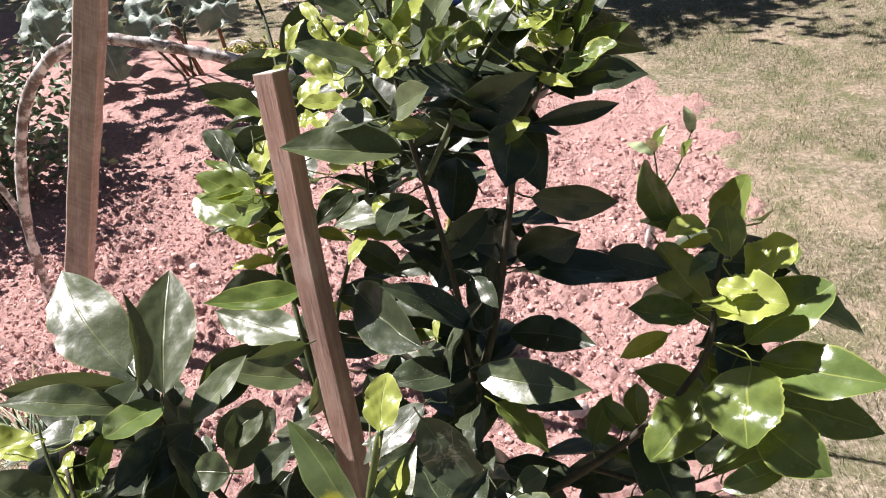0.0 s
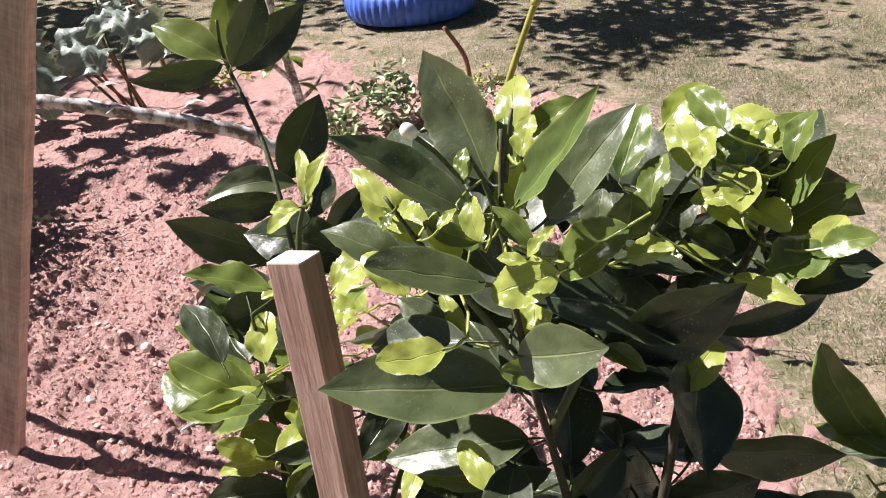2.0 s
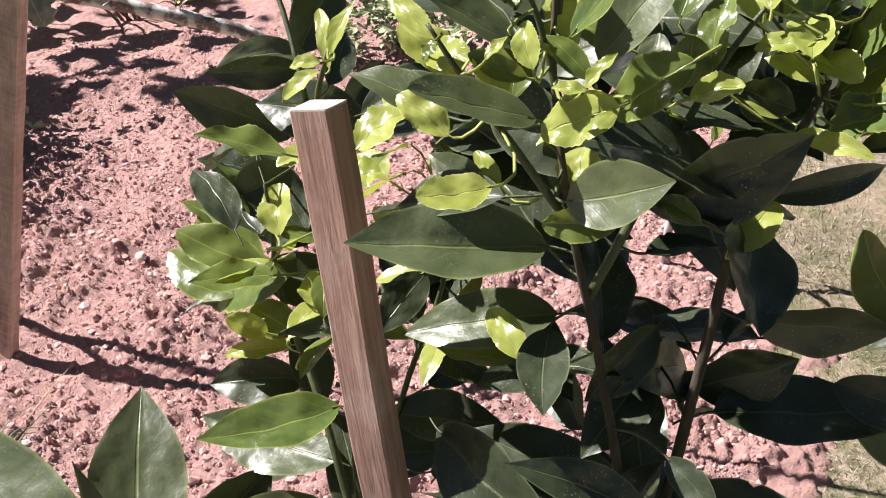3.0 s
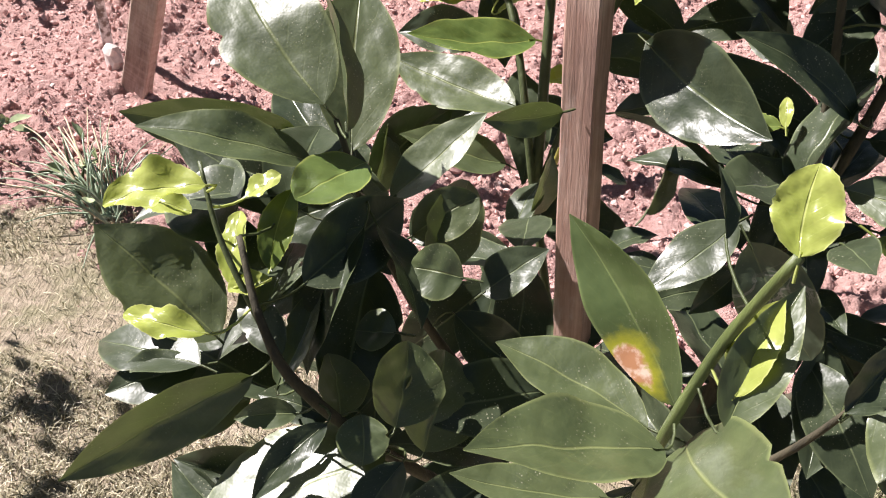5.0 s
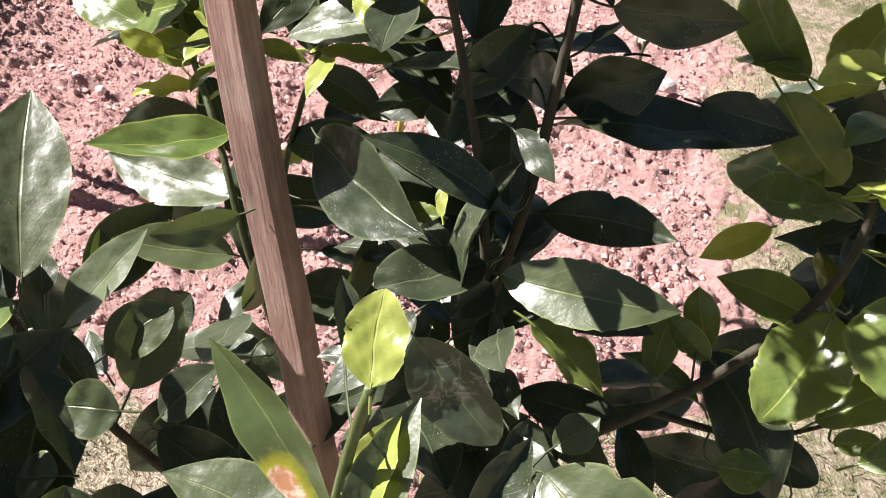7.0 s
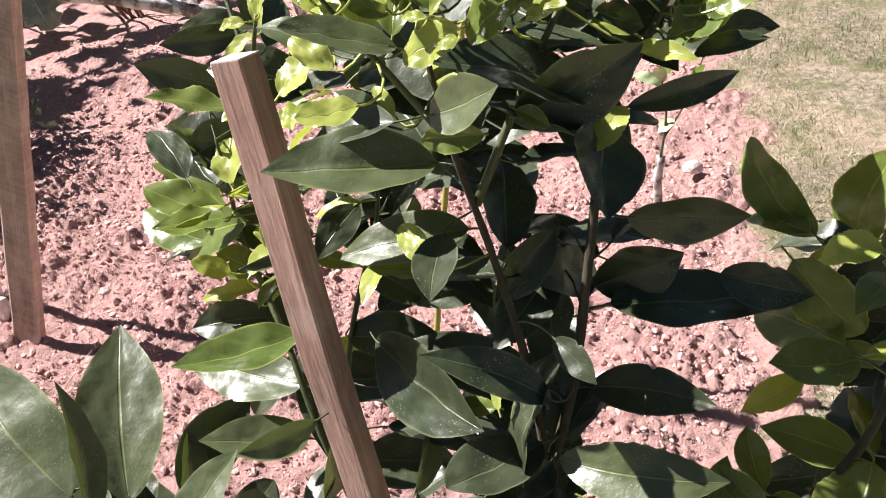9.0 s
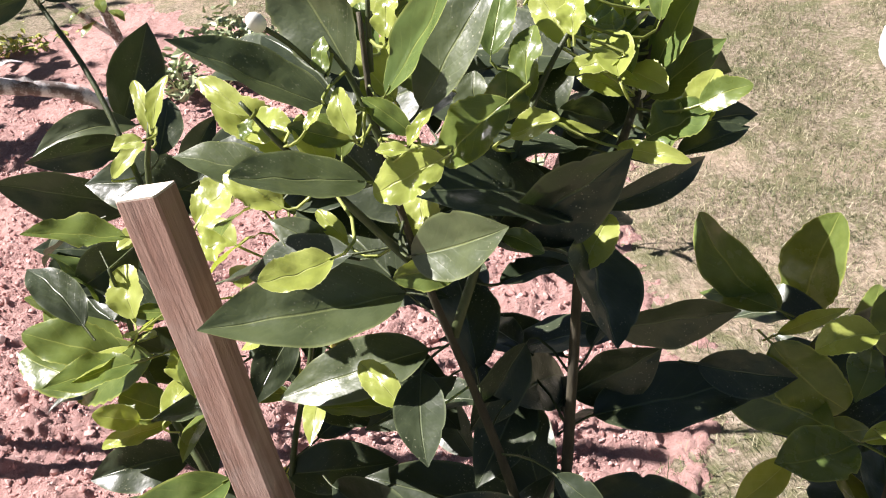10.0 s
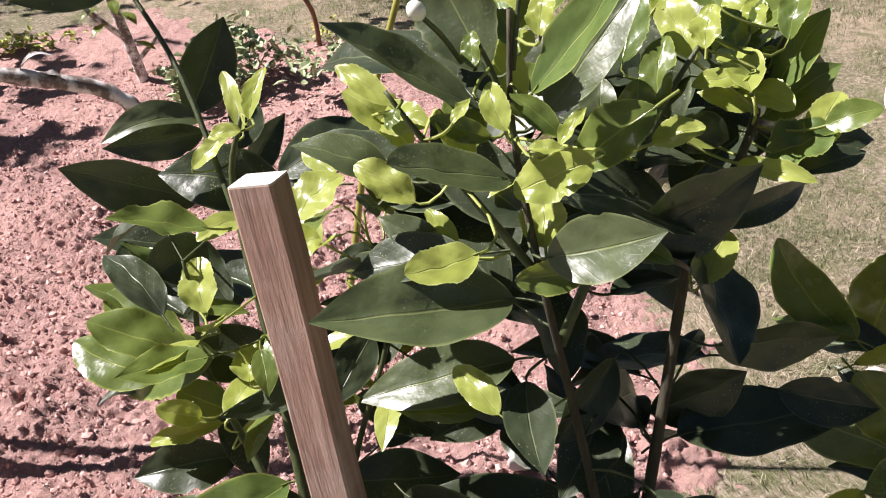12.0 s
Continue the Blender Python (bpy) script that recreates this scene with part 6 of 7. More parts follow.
leaf(main_stem, (0.153, 0.854, 0.876), (0.181, 0.881, 0.878), (0.23, 0.59, 0.77), 0.019, 0.02, 0.24, 0.05, SHADED)
leaf(main_stem, (0.204, 0.888, 1.041), (0.249, 0.933, 1.078), (0.12, 0.17, 0.98), 0.033, 0.05, 0.16, 0.05, SHADED)
leaf(left_shoot, (-0.243, 0.643, 0.703), (-0.278, 0.687, 0.715), (0.13, -0.70, 0.71), 0.025, 0.05, 0.12, 0.05, SHADED)
leaf(left_shoot, (-0.300, 0.653, 0.675), (-0.383, 0.683, 0.655), (-0.59, 0.15, 0.80), 0.044, 0.05, 0.26, 0.05, SHADED)
leaf(trunk, (0.048, 0.763, 0.694), (0.012, 0.736, 0.672), (0.48, -0.33, 0.81), 0.024, 0.06, 0.24, 0.05, SHADED)
leaf(right_shoot, (0.309, 0.752, 0.636), (0.372, 0.830, 0.605), (-0.13, 0.34, 0.93), 0.050, 0.05, 0.15, 0.05, DEEP)
leaf(back_shoot, (-0.065, 0.995, 0.828), (0.018, 1.025, 0.833), (0.29, 0.07, 0.96), 0.042, 0.03, 0.17, 0.05, SHADED)
leaf(crown, (0.096, 0.781, 0.860), (0.115, 0.748, 0.847), (-0.48, -0.57, 0.67), 0.019, 0.02, 0.14, 0.05, SHADED)
leaf(back_shoot, (-0.035, 1.023, 0.891), (0.004, 1.028, 0.894), (0.02, -0.57, 0.82), 0.020, 0.05, 0.13, 0.05, SHADED)
leaf(main_stem, (0.157, 0.858, 0.965), (0.190, 0.879, 0.950), (-0.04, -0.30, 0.95), 0.020, 0.03, 0.29, 0.05, SHADED)

# young leaves between them
leaf(main_stem, (0.210, 0.895, 1.076), (0.191, 0.928, 1.085), (-0.59, -0.43, 0.69), 0.021, 0.12, 0.23, 0.10, YOUNG, blunt=True, teeth=0.045, stalk=0.004)
leaf(main_stem, (0.193, 0.890, 1.071), (0.226, 0.893, 1.090), (-0.58, -0.28, 0.77), 0.021, 0.10, 0.39, 0.06, MID, blunt=True, teeth=0.045, stalk=0.004)
leaf(main_stem, (0.183, 0.882, 1.060), (0.219, 0.909, 1.071), (-0.59, 0.02, 0.81), 0.025, 0.03, 0.33, 0.07, DEEP, blunt=True, teeth=0.045, stalk=0.004)
leaf(main_stem, (0.186, 0.883, 1.045), (0.195, 0.847, 1.046), (-0.43, -0.10, 0.90), 0.020, 0.04, 0.15, 0.08, YOUNG, blunt=True, teeth=0.045, stalk=0.004)
leaf(main_stem, (0.167, 0.847, 1.060), (0.180, 0.893, 1.066), (-0.24, -0.24, 0.94), 0.022, 0.06, 0.26, 0.11, YOUNG, blunt=True, teeth=0.045, stalk=0.004)
leaf(crown, (0.024, 0.878, 1.036), (0.037, 0.919, 1.060), (-0.11, -0.49, 0.87), 0.024, 0.12, 0.19, 0.07, MID, blunt=True, teeth=0.045, stalk=0.004)
leaf(main_stem, (0.208, 0.837, 1.038), (0.231, 0.825, 1.049), (-0.65, -0.43, 0.63), 0.017, 0.07, 0.20, 0.07, MID, blunt=True, teeth=0.045, stalk=0.004)
leaf(crown, (0.045, 0.913, 1.062), (0.081, 0.932, 1.078), (-0.35, -0.36, 0.86), 0.025, 0.03, 0.11, 0.09, YOUNG, blunt=True, teeth=0.045, stalk=0.004)
leaf(crown, (-0.004, 0.877, 1.046), (-0.032, 0.899, 1.074), (0.14, -0.37, 0.91), 0.027, 0.10, 0.30, 0.08, YOUNG, blunt=True, teeth=0.045, stalk=0.004)
leaf(main_stem, (0.187, 0.872, 1.047), (0.195, 0.912, 1.070), (-0.42, -0.38, 0.82), 0.025, 0.10, 0.37, 0.07, DEEP, blunt=True, teeth=0.045, stalk=0.004)
leaf(main_stem, (0.145, 0.913, 1.086), (0.172, 0.923, 1.105), (-0.40, -0.62, 0.67), 0.018, 0.04, 0.24, 0.06, YOUNG, blunt=True, teeth=0.045, stalk=0.004)
leaf(crown, (0.056, 0.897, 1.046), (0.036, 0.916, 1.059), (-0.30, -0.54, 0.78), 0.016, 0.08, 0.39, 0.06, YOUNG, blunt=True, teeth=0.045, stalk=0.004)
leaf(back_shoot, (-0.056, 0.984, 0.706), (-0.091, 0.961, 0.710), (-0.02, -0.16, 0.99), 0.025, 0.09, 0.28, 0.08, YOUNG, blunt=True, teeth=0.045, stalk=0.004)
leaf(back_shoot, (-0.153, 0.985, 0.807), (-0.182, 0.984, 0.826), (0.15, -0.59, 0.79), 0.020, 0.06, 0.14, 0.12, YOUNG, blunt=True, teeth=0.045, stalk=0.004)
leaf(crown, (0.087, 0.895, 1.054), (0.058, 0.906, 1.065), (-0.20, -0.51, 0.84), 0.020, 0.08, 0.18, 0.07, MID, blunt=True, teeth=0.045, stalk=0.004)
leaf(back_shoot, (-0.124, 1.070, 0.964), (-0.095, 1.074, 0.983), (-0.36, -0.53, 0.76), 0.016, 0.09, 0.31, 0.10, YOUNG, blunt=True, teeth=0.045, stalk=0.004)
leaf(crown, (-0.018, 0.889, 1.060), (0.002, 0.862, 1.065), (-0.49, -0.26, 0.84), 0.021, 0.09, 0.24, 0.11, YOUNG, blunt=True, teeth=0.045, stalk=0.004)
leaf(main_stem, (0.170, 0.888, 1.091), (0.161, 0.921, 1.104), (-0.48, -0.40, 0.79), 0.019, 0.04, 0.36, 0.11, MID, blunt=True, teeth=0.045, stalk=0.004)
leaf(main_stem, (0.204, 0.838, 1.024), (0.228, 0.853, 1.048), (-0.47, -0.50, 0.73), 0.021, 0.06, 0.18, 0.06, YOUNG, blunt=True, teeth=0.045, stalk=0.004)
leaf(back_shoot, (-0.095, 1.039, 0.934), (-0.129, 1.019, 0.935), (-0.04, -0.32, 0.95), 0.023, 0.08, 0.19, 0.07, YOUNG, blunt=True, teeth=0.045, stalk=0.004)
leaf(crown, (0.110, 0.879, 1.073), (0.131, 0.908, 1.102), (-0.29, -0.59, 0.75), 0.021, 0.05, 0.21, 0.09, DEEP, blunt=True, teeth=0.045, stalk=0.004)
leaf(crown, (0.058, 0.915, 1.084), (0.066, 0.953, 1.112), (-0.41, -0.48, 0.77), 0.023, 0.12, 0.13, 0.07, YOUNG, blunt=True, teeth=0.045, stalk=0.004)
leaf(crown, (0.057, 0.879, 1.060), (0.038, 0.917, 1.089), (-0.54, -0.56, 0.63), 0.029, 0.06, 0.29, 0.06, YOUNG, blunt=True, teeth=0.045, stalk=0.004)
leaf(crown, (0.066, 0.916, 1.086), (0.099, 0.927, 1.102), (-0.33, -0.58, 0.74), 0.021, 0.03, 0.31, 0.09, MID, blunt=True, teeth=0.045, stalk=0.004)
leaf(back_shoot, (-0.048, 0.980, 0.938), (-0.070, 1.005, 0.946), (-0.13, -0.32, 0.94), 0.020, 0.06, 0.29, 0.11, YOUNG, blunt=True, teeth=0.045, stalk=0.004)
leaf(main_stem, (0.129, 0.812, 0.973), (0.156, 0.832, 0.989), (-0.23, -0.51, 0.83), 0.021, 0.05, 0.22, 0.07, YOUNG, blunt=True, teeth=0.045, stalk=0.004)


# ---- citrus tree: small leaves of the fresh shoots ----
def fill(parent, count, low, high, size, materials):
    """Leaves that crowd a stretch of the crown, each drooping outwards from its twig."""
    for k in range(count):
        base = Vector([random.uniform(a, b) for a, b in zip(low, high)])
        turn, drop = random.uniform(0, 2 * math.pi), random.uniform(-0.7, 0.35)
        way = Vector((math.cos(turn), math.sin(turn), drop)).normalized()
        long = random.uniform(*size)
        face = Vector((random.uniform(-0.6, 0.6), random.uniform(-0.6, 0.6), 1))
        leaf(parent, base, base + way * long, face, long * random.uniform(0.4, 0.52), random.uniform(0.03, 0.08), 0.2, 0.03, random.choice(materials), stalk=0.004)


fill(crown, 5, (-0.001, 0.831, 1.008), (0.118, 0.918, 1.101), (0.03, 0.045), (YOUNG, YOUNG, MID))
fill(main_stem, 2, (0.138, 0.851, 1.014), (0.216, 0.909, 1.076), (0.028, 0.042), (YOUNG, YOUNG, MID))
fill(back_shoot, 12, (-0.056, 0.930, 0.862), (0.013, 1.022, 0.972), (0.03, 0.05), (YOUNG, MID))
fill(back_shoot, 11, (-0.084, 0.939, 0.769), (0.015, 1.060, 0.890), (0.04, 0.055), (YOUNG, MID, MID))
fill(back_shoot, 9, (-0.151, 0.958, 0.730), (-0.083, 1.049, 0.904), (0.035, 0.055), (MID, MID, YOUNG))
fill(right_shoot, 10, (0.278, 0.744, 0.735), (0.376, 0.848, 0.874), (0.04, 0.06), (MID, YOUNG))


def bud(foot, top, thick, parent):
    """A white flower bud on its green stalk."""
    foot, top = Vector(foot), Vector(top)
    stalk = stem(parent, [foot, foot.lerp(top, 0.5) + Vector((0, 0, 0.002)), top], 0.0013, 0.0014, STEM, "flower_stalk", 6)
    bm = bmesh.new()
    bmesh.ops.create_uvsphere(bm, u_segments=12, v_segments=8, radius=thick)
    way = (top - foot).normalized()
    for v in bm.verts:
        v.co += way * (v.co.dot(way) * 0.25) + way * thick * 0.9 + top
        v.co *= 1.0
    part("flower_bud", mesh_of(bm, BUD, True), parent, None, "closed white flower bud")


bud((0.019, 0.860, 1.094), (-0.001, 0.851, 1.121), 0.0041, crown)
bud((0.195, 0.875, 1.016), (0.194, 0.875, 1.031), 0.0042, main_stem)
bud((0.034, 0.857, 0.732), (0.038, 0.854, 0.745), 0.0045, trunk)
bud((0.167, 0.887, 1.064), (0.164, 0.889, 1.079), 0.0036, main_stem)


# ---- cane behind the tree ----
cane = tagged(new("bamboo_cane"), "thin yellow-green cane standing upright in the soil", "cane")
stem(cane, [(-0.03, 1.70, -0.03), (0.03, 1.71, 0.3), (0.061, 1.71, 0.46), (0.113, 1.71, 0.70), (0.152, 1.71, 0.82), (0.208, 1.705, 0.97), (0.27, 1.70, 1.12), (0.33, 1.70, 1.28)], 0.0062, 0.0048, bark_material("cane_skin", (0.28, 0.27, 0.05), (0.48, 0.46, 0.10), 90, 0.5), "culm")
for s, p in ((0.3, (0.03, 1.71, 0.3)), (0.52, (0.061, 1.71, 0.46)), (0.8, (0.113, 1.71, 0.70)), (1.05, (0.208, 1.705, 0.97))):
    bm = bmesh.new()
    bmesh.ops.create_uvsphere(bm, u_segments=10, v_segments=6, radius=0.0078)
    part("node", mesh_of(bm, bpy.data.materials["cane_skin"], True), cane, pose(*p))


# ---- foliage of the plants farther off ----
def crown_mesh(center, radius, count, size, material, squash=(1, 1, 1), seed=1, lift=0.0):
    """Many small folded leaves round a centre, thinner and ragged towards the outside."""
    rng = np.random.default_rng(seed)
    verts, faces = [], []
    clumps = rng.normal(0, 0.55, (max(4, count // 25), 3))
    for k in range(count):
        c = clumps[rng.integers(len(clumps))] + rng.normal(0, 0.2, 3)
        p = np.array(center) + c * radius * np.array(squash)
        if p[2] < 0.01:
            p[2] = 0.01 + abs(rng.normal(0, 0.03))
        x = rng.normal(0, 1, 3)
        x[2] = x[2] * 0.6 + lift
        x /= np.linalg.norm(x)
        z = np.array([0, 0, 1.0]) + rng.normal(0, 0.5, 3)
        y = np.cross(z, x)
        y /= np.linalg.norm(y)
        z = np.cross(x, y)
        long, wide = size * rng.uniform(0.6, 1.3), size * rng.uniform(0.22, 0.36)
        shape = [(0, 0, 0), (0.3, 0.8, 0.1), (0.55, 1, 0.12), (0.8, 0.6, 0.05), (1, 0, 0), (0.8, -0.6, 0.05), (0.55, -1, 0.12), (0.3, -0.8, 0.1), (0.5, 0, -0.02)]
        i = len(verts)
        verts += [tuple(p + x * a * long + y * b * wide + z * d * long) for a, b, d in shape]
        faces += [(i + q, i + (q + 1) % 8, i + 8) for q in range(8)]
    data = bpy.data.meshes.new("foliage")
    data.from_pydata(verts, [], faces)
    data.materials.append(material)
    return data


def small_tree(name, foot, height, radius, count, size, material, bark, label, category, seed, thick=0.03, squash=(1, 1, 0.8)):
    ob = tagged(new(name), label, category)
    f = Vector(foot)
    random.seed(seed)
    top = f + Vector((random.uniform(-0.1, 0.1), random.uniform(-0.1, 0.1), height))
    stem(ob, [f - Vector((0, 0, 0.05)), f.lerp(top, 0.4) + Vector((0.02, 0.01, 0)), top], thick, thick * 0.5, bark, "trunk")
    for k in range(5):
        a = 2 * math.pi * k / 5 + random.random()
        end = top + Vector((math.cos(a) * radius * 0.6, math.sin(a) * radius * 0.6, radius * random.uniform(-0.1, 0.5)))
        stem(ob, [f.lerp(top, 0.75), f.lerp(top, 0.95) + (end - top) * 0.4, end], thick * 0.5, thick * 0.12, bark, "limb", 6)
    part("crown", crown_mesh(top, radius, count, size, material, squash, seed), ob)
    return ob


# ---- leafy bush behind the limb ----
bush = tagged(new("leafy_bush"), "low bushy herb with grey-green lobed leaves growing in the bed", "bush")
for k in range(7):
    a = k * 0.9
    stem(bush, [(-1.62 + 0.05 * math.cos(a), 3.0 + 0.05 * math.sin(a), -0.02), (-1.62 + 0.14 * math.cos(a), 3.0 + 0.14 * math.sin(a), 0.25), (-1.62 + 0.26 * math.cos(a), 3.0 + 0.26 * math.sin(a), 0.5)], 0.006, 0.002, STEM, "stalk", 6)
part("foliage", crown_mesh((-1.70, 3.02, 0.31), 0.31, 2600, 0.042, plain("bush_leaf", (0.15, 0.20, 0.11), 0.45, 0.5, 30), (1.0, 1.1, 0.75), 5), bush)


# ---- kale ----
def kale(name, foot, leaves, label):
    ob = tagged(new(name), label, "vegetable")
    foot = Vector(foot)
    for k, (end, hang, wide) in enumerate(leaves):
        end, hang = Vector(end), Vector(hang)
        s = stem(ob, [foot + Vector((0.02 * k, 0, -0.02)), foot.lerp(end, 0.5) + Vector((0, 0, 0.05)), end], 0.008, 0.005, TWIG if k % 2 else STEM, "leaf_stalk", 6)
        face = Vector((0.1, -0.5, 0.85))
        x = (hang - end).normalized()
        z = (face - x * face.dot(x)).normalized()
        m = Matrix((x, z.cross(x), z)).transposed().to_4x4()
        m.translation = end
        part("leaf", blade_mesh((hang - end).length, wide, 0.1, -0.3, 0.5, True, 0.3, 0.02, KALE), s, m)
    return ob


kale("kale_plant", (-1.33, 4.42, 0), [((-1.62, 4.2, 0.42), (-1.5, 4.0, 0.12), 0.24), ((-1.5, 4.35, 0.42), (-1.3, 4.15, 0.25), 0.24), ((-1.25, 4.5, 0.4), (-1.0, 4.4, 0.25), 0.26), ((-1.7, 4.5, 0.4), (-1.95, 4.35, 0.2), 0.24),
                                     ((-1.4, 4.65, 0.5), (-1.3, 4.95, 0.4), 0.22), ((-1.3, 4.3, 0.5), (-1.12, 4.1, 0.42), 0.2)], "kale with drooping blue-green lobed leaves in the red soil")
kale("kale_plant", (-1.9, 4.6, 0), [((-2.0, 4.4, 0.45), (-1.85, 4.15, 0.2), 0.24), ((-1.95, 4.8, 0.5), (-2.2, 4.7, 0.3), 0.24), ((-1.8, 4.5, 0.5), (-1.65, 4.3, 0.3), 0.2)], "kale with drooping blue-green lobed leaves in the red soil")


def stick(name, foot, top, thick, label, bend=0.02):
    ob = tagged(new(name), label, "stick")
    f, t = Vector(foot), Vector(top)
    stem(ob, [f - Vector((0, 0, 0.03)), f.lerp(t, 0.5) + Vector((bend, 0, 0)), t], thick, thick * 0.8, TWIG, "wood", 7)
    return ob


stick("dry_stick", (-1.2, 4.83, 0), (-1.33, 4.9, 0.42), 0.012, "brown dry stick standing in the bed by the kale")
bent = stick("dry_stick", (0.32, 4.15, 0), (0.218, 4.157, 0.30), 0.012, "bent brown dry stalk at the lawn's edge", 0.035)


# ---- grey-barked sapling ----
sapling = tagged(new("sapling"), "young tree with pale grey bark and few leaves", "tree")
stem(sapling, [(-0.43, 4.02, -0.05), (-0.46, 4.0, 0.2), (-0.5, 4.02, 0.5), (-0.5, 4.05, 0.9)], 0.024, 0.014, LIMB, "trunk")
stem(sapling, [(-0.455, 4.0, 0.17), (-0.56, 3.98, 0.3), (-0.66, 4.0, 0.42)], 0.014, 0.007, LIMB, "limb")
stem(sapling, [(-0.44, 4.01, 0.08), (-0.36, 3.98, 0.16), (-0.33, 3.98, 0.2)], 0.01, 0.005, LIMB, "limb")
for k in range(16):
    a, h = random.uniform(0, 6.28), random.uniform(0.08, 0.95)
    b = Vector((-0.48 + 0.05 * math.cos(a), 4.0 + 0.05 * math.sin(a), h))
    leaf(sapling, b, b + Vector((math.cos(a), math.sin(a), -0.4)).normalized() * 0.09, (0, 0, 1), 0.045, 0.08, 0.2, 0.05, MID)


# ---- herbs and sprouts ----
def herb(name, center, radius, count, size, material, label, category, seed, squash=(1, 1, 0.5), stalks=5):
    ob = tagged(new(name), label, category)
    c = Vector(center)
    for k in range(stalks):
        a = 2 * math.pi * k / stalks
        stem(ob, [(c.x, c.y, -0.02), (c.x + 0.4 * radius * math.cos(a), c.y + 0.4 * radius * math.sin(a), c.z), (c.x + 0.8 * radius * math.cos(a), c.y + 0.8 * radius * math.sin(a), c.z * 1.4)], 0.004, 0.0015, STEM, "stalk", 5)
    part("foliage", crown_mesh(c, radius, count, size, material, squash, seed), ob)
    return ob


herb("celery_plant", (-0.02, 3.78, 0.11), 0.2, 460, 0.045, HERB, "leafy green herb growing at the bed's edge", "herb", 3)
herb("celery_plant", (-0.25, 3.66, 0.07), 0.1, 140, 0.04, HERB, "small leafy green herb in the soil", "herb", 4)
herb("yellow_seedlings", (-1.1, 4.62, 0.02), 0.15, 110, 0.03, YELLOW, "patch of small yellow-green seedlings", "seedlings", 6, (1.4, 0.7, 0.15), 3)
herb("yellow_seedlings", (-0.85, 4.7, 0.02), 0.1, 70, 0.03, YELLOW, "patch of small yellow-green seedlings", "seedlings", 8, (1.2, 0.7, 0.15), 3)
herb("yellow_seedlings", (0.42, 4.2, 0.015), 0.12, 90, 0.025, YELLOW, "patch of small yellow-green seedlings", "seedlings", 9, (1.6, 0.4, 0.12), 3)
herb("weed", (-0.98, 1.62, 0.06), 0.08, 9, 0.04, HERB, "pale wilted broad leaves among the onion leaves", "weed", 13, (1, 1, 0.6), 3)
herb("weed", (-1.22, 1.72, 0.06), 0.07, 12, 0.045, HERB, "small pale green weed with reddish stalks", "weed", 12, (1, 1, 0.7), 4)


def onion(name, foot, count, label, seed):
    """A clump of hollow leaves, arching out and partly fallen."""
    ob = tagged(new(name), label, "vegetable")
    random.seed(seed)
    for k in range(count):
        a, out, high = random.gauss(2.45, 0.75), random.uniform(0.08, 0.25), random.uniform(0.02, 0.115)
        if k % 8 == 3:
            out, high = random.uniform(0.3, 0.42), 0.02
        f = Vector((foot[0] + random.uniform(-0.035, 0.035), foot[1] + random.uniform(-0.035, 0.035), -0.01))
        d = Vector((math.cos(a), math.sin(a), 0))
        stem(ob, [f, f + d * out * 0.35 + Vector((0, 0, high * 0.75)), f + d * out * 0.75 + Vector((0, 0, high)), f + d * out * 1.1 + Vector((0, 0, high * random.uniform(0.5, 0.95)))], random.uniform(0.0020, 0.0036), 0.0007, STRAW if k % 4 == 3 else ONION, "leaf", 6)
    return ob


onion("onion_clump", (-0.89, 1.56, 0), 66, "clump of thin grey-green onion leaves, some fallen over", 21)

# small sapling on the bed's far side
young = tagged(new("seedling_tree"), "thin young sapling with a pale stem and few leaves", "tree")
stem(young, [(0.59, 2.145, -0.03), (0.585, 2.145, 0.08), (0.592, 2.145, 0.15)], 0.0125, 0.011, LIMB, "trunk")
stem(young, [(0.59, 2.145, 0.14), (0.6, 2.14, 0.26), (0.585, 2.13, 0.36)], 0.004, 0.002, STEM, "twig", 6)
stem(young, [(0.595, 2.142, 0.2), (0.65, 2.14, 0.3), (0.68, 2.13, 0.41)], 0.003, 0.0015, STEM, "twig", 6)
for b, d in (((0.585, 2.13, 0.35), (-0.07, 0.02, 0.03)), ((0.585, 2.13, 0.36), (0.04, 0.03, 0.06)), ((0.585, 2.13, 0.355), (-0.02, -0.04, 0.06)), ((0.68, 2.13, 0.40), (-0.02, 0.02, 0.07)), ((0.66, 2.14, 0.33), (0.02, -0.02, 0.06)), ((0.62, 2.14, 0.25), (-0.04, 0, -0.03))):
    leaf(young, b, Vector(b) + Vector(d), (-0.2, -0.4, 0.9), 0.032, 0.06, 0.2, 0.1, HERB if d[0] < 0 else MID)


# ---- stones ----
def stone(foot, size, seed, label):
    bm = bmesh.new()
    bmesh.ops.create_icosphere(bm, subdivisions=2, radius=1.0)
    random.seed(seed)
    off = random.uniform(0, 50)
    for v in bm.verts:
        v.co *= 1 + 0.35 * noise.noise(v.co * 1.3 + Vector((off, 0, 0)))
        v.co = Vector((v.co.x * size[0], v.co.y * size[1], v.co.z * size[2]))
    ob = new("stone", mesh_of(bm, STONE))
    ob.matrix_basis = pose(foot[0], foot[1], foot[2] + size[2] * 0.6, 0, 0, random.uniform(0, 360))
    return tagged(ob, label, "stone", "loose stones")


stone((-1.085, 2.1, 0.01), (0.033, 0.022, 0.036), 1, "pale broken stone beside the leaning plank")
stone((-0.84, 2.13, 0.01), (0.014, 0.011, 0.010), 2, "small pale pebble on the red soil")
stone((0.72, 2.28, 0.01), (0.03, 0.022, 0.018), 3, "small pale stone on the red soil")
stone((0.3, 1.55, 0.01), (0.026, 0.022, 0.018), 4, "small pale stone on the red soil")
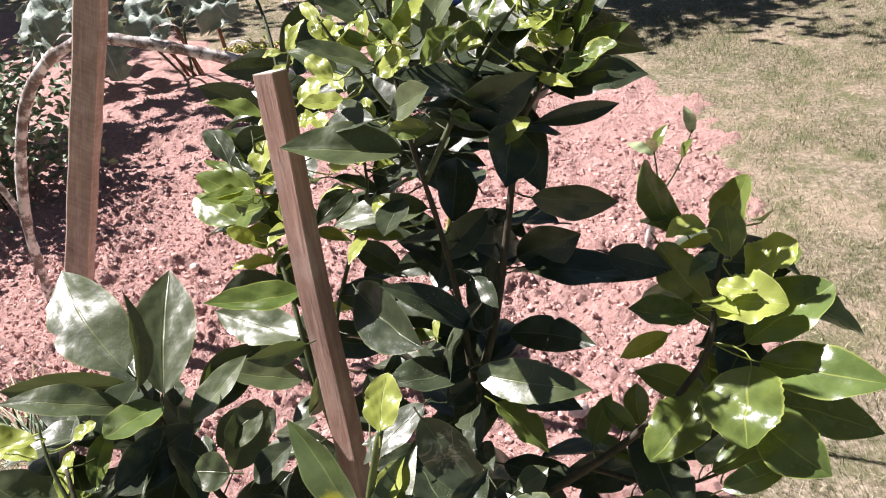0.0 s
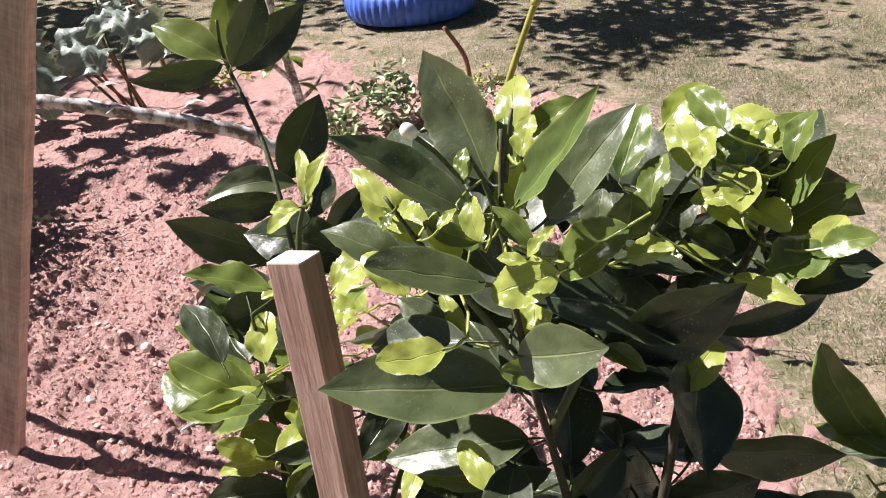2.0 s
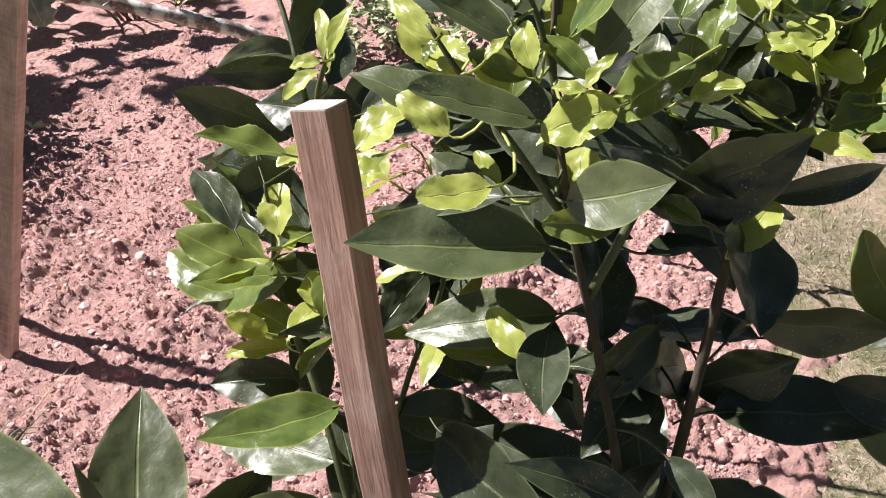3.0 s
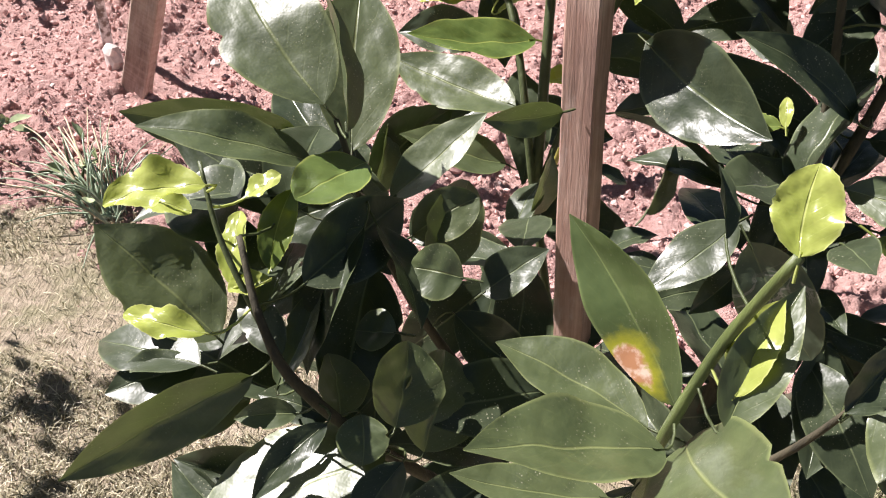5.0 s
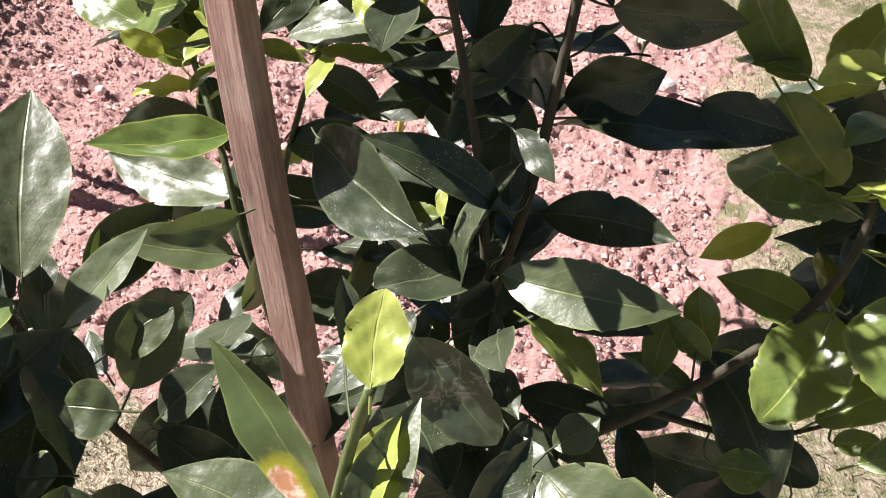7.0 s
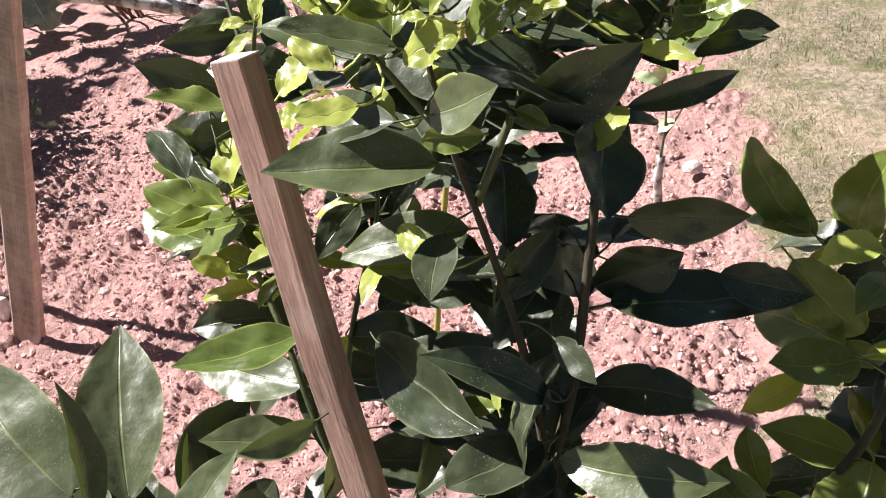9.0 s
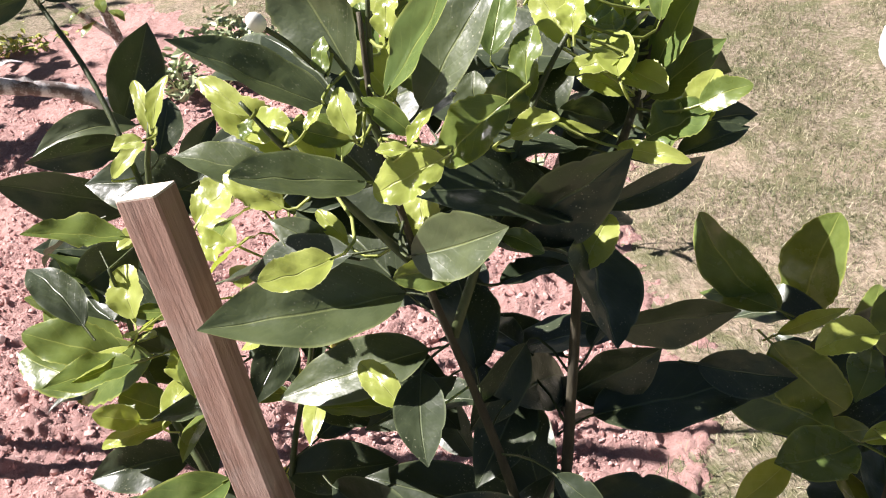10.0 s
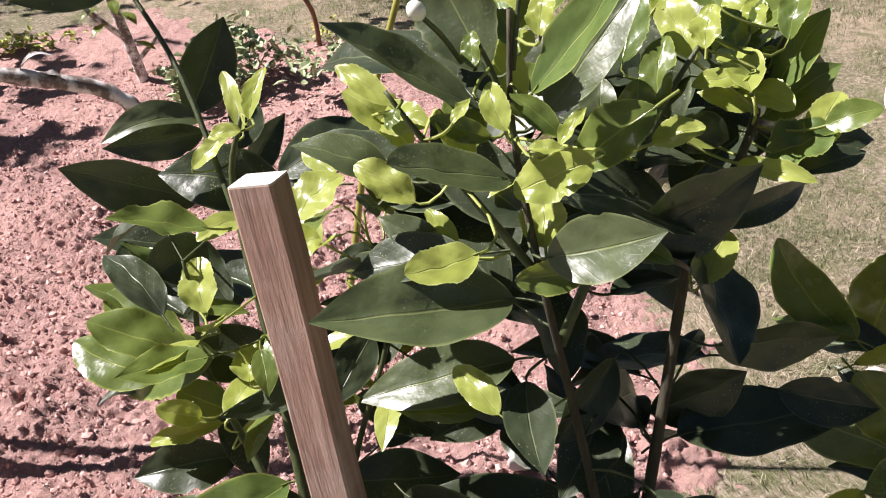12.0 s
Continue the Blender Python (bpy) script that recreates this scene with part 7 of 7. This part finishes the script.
stone((-0.75, 2.33, 0.01), (0.018, 0.014, 0.012), 5, "small pale pebble on the red soil")
stone((1.1, 1.55, -0.005), (0.02, 0.018, 0.012), 6, "small pale stone on the lawn")


# ---- blue tyre with a tree in it ----
def tyre(foot, outer, inner, high, label, paint):
    ob = tagged(new("tyre_planter"), label, "tyre")
    bm = bmesh.new()
    count = 192
    outline = [(inner, 0.16), (inner * 0.93, 0.5), (inner, 0.9), (inner * 1.1, 1.0), (outer * 0.82, 1.0), (outer * 0.93, 0.93), (outer * 0.985, 0.78), (outer, 0.55), (outer * 0.995, 0.3), (outer * 0.95, 0.08), (outer * 0.85, 0.0)]
    rings = []
    for k in range(count):
        a = 2 * math.pi * k / count
        groove = 0.965 if k % 4 == 0 else 1.0
        rings.append([bm.verts.new((math.cos(a) * r * (groove if 5 <= j <= 9 else 1), math.sin(a) * r * (groove if 5 <= j <= 9 else 1), z * high)) for j, (r, z) in enumerate(outline)])
    for k in range(count):
        p, q = rings[k], rings[(k + 1) % count]
        for j in range(len(outline) - 1):
            bm.faces.new((p[j], q[j], q[j + 1], p[j + 1]))
    part("rubber", mesh_of(bm, paint, True), ob, pose(*foot))
    bm = bmesh.new()
    bmesh.ops.create_circle(bm, cap_ends=True, cap_tris=False, segments=48, radius=inner * 0.99)
    part("soil", mesh_of(bm, SOIL), ob, pose(foot[0], foot[1], foot[2] + high * 0.35))
    return ob


tyre((0.12, 5.72, 0), 0.41, 0.26, 0.2, "blue-painted car tyre lying flat as a planter", BLUE)
tyre((2.28, 2.45, -0.015), 0.33, 0.2, 0.13, "white-painted car tyre lying flat on the dry lawn", WHITE)
GARDEN_LEAF = plain("garden_tree_leaf", (0.06, 0.12, 0.03), 0.5, 0.4, 20)
small_tree("shade_casting_tree", (0.12, 5.72, 0.07), 1.75, 0.62, 1500, 0.10, GARDEN_LEAF, WOODY, "young garden tree growing out of the blue tyre", "tree", 31, 0.02)
# Unseen trees, added only for the shade they throw on soil and lawn.
small_tree("shade_casting_tree", (-4.5, 7.1, 0), 2.3, 1.1, 2600, 0.14, GARDEN_LEAF, WOODY, "unseen tree added beyond the bed to shade the soil", "tree", 32, 0.05)
small_tree("shade_casting_tree", (-1.6, 7.4, 0), 2.2, 0.9, 1500, 0.12, GARDEN_LEAF, WOODY, "unseen tree added behind the beds to shade the lawn", "tree", 33, 0.04)
small_tree("shade_casting_tree", (-2.95, 4.28, 0), 1.95, 0.45, 170, 0.15, GARDEN_LEAF, WOODY, "unseen thin tree added beside the bed to blotch the soil with shade", "tree", 35, 0.02, (0.9, 0.7, 0.4))

# Unseen shrub, its leaf clumps set where their shadows reach the lawn.
shrub = tagged(new("shadow_shrub"), "unseen open shrub added to cast leaf shadows on the lawn", "shrub")
stem(shrub, [(-1.78, 1.55, -0.03), (-1.76, 1.53, 0.3), (-1.70, 1.5, 0.55)], 0.014, 0.008, WOODY, "trunk")
for k, (x, y) in enumerate(((-1.79, 1.8), (-1.64, 1.53), (-1.555, 1.38), (-1.44, 1.315), (-1.425, 1.415), (-1.38, 1.245))):
    stem(shrub, [(-1.70, 1.5, 0.53), (0.5 * x - 0.85, 0.5 * y + 0.75, 0.7), (x, y, 0.79)], 0.006, 0.002, WOODY, "limb", 6)
    part("foliage", crown_mesh((x, y, 0.8), 0.055, 14, 0.055, GARDEN_LEAF, (1, 1, 0.6), 60 + k), shrub)
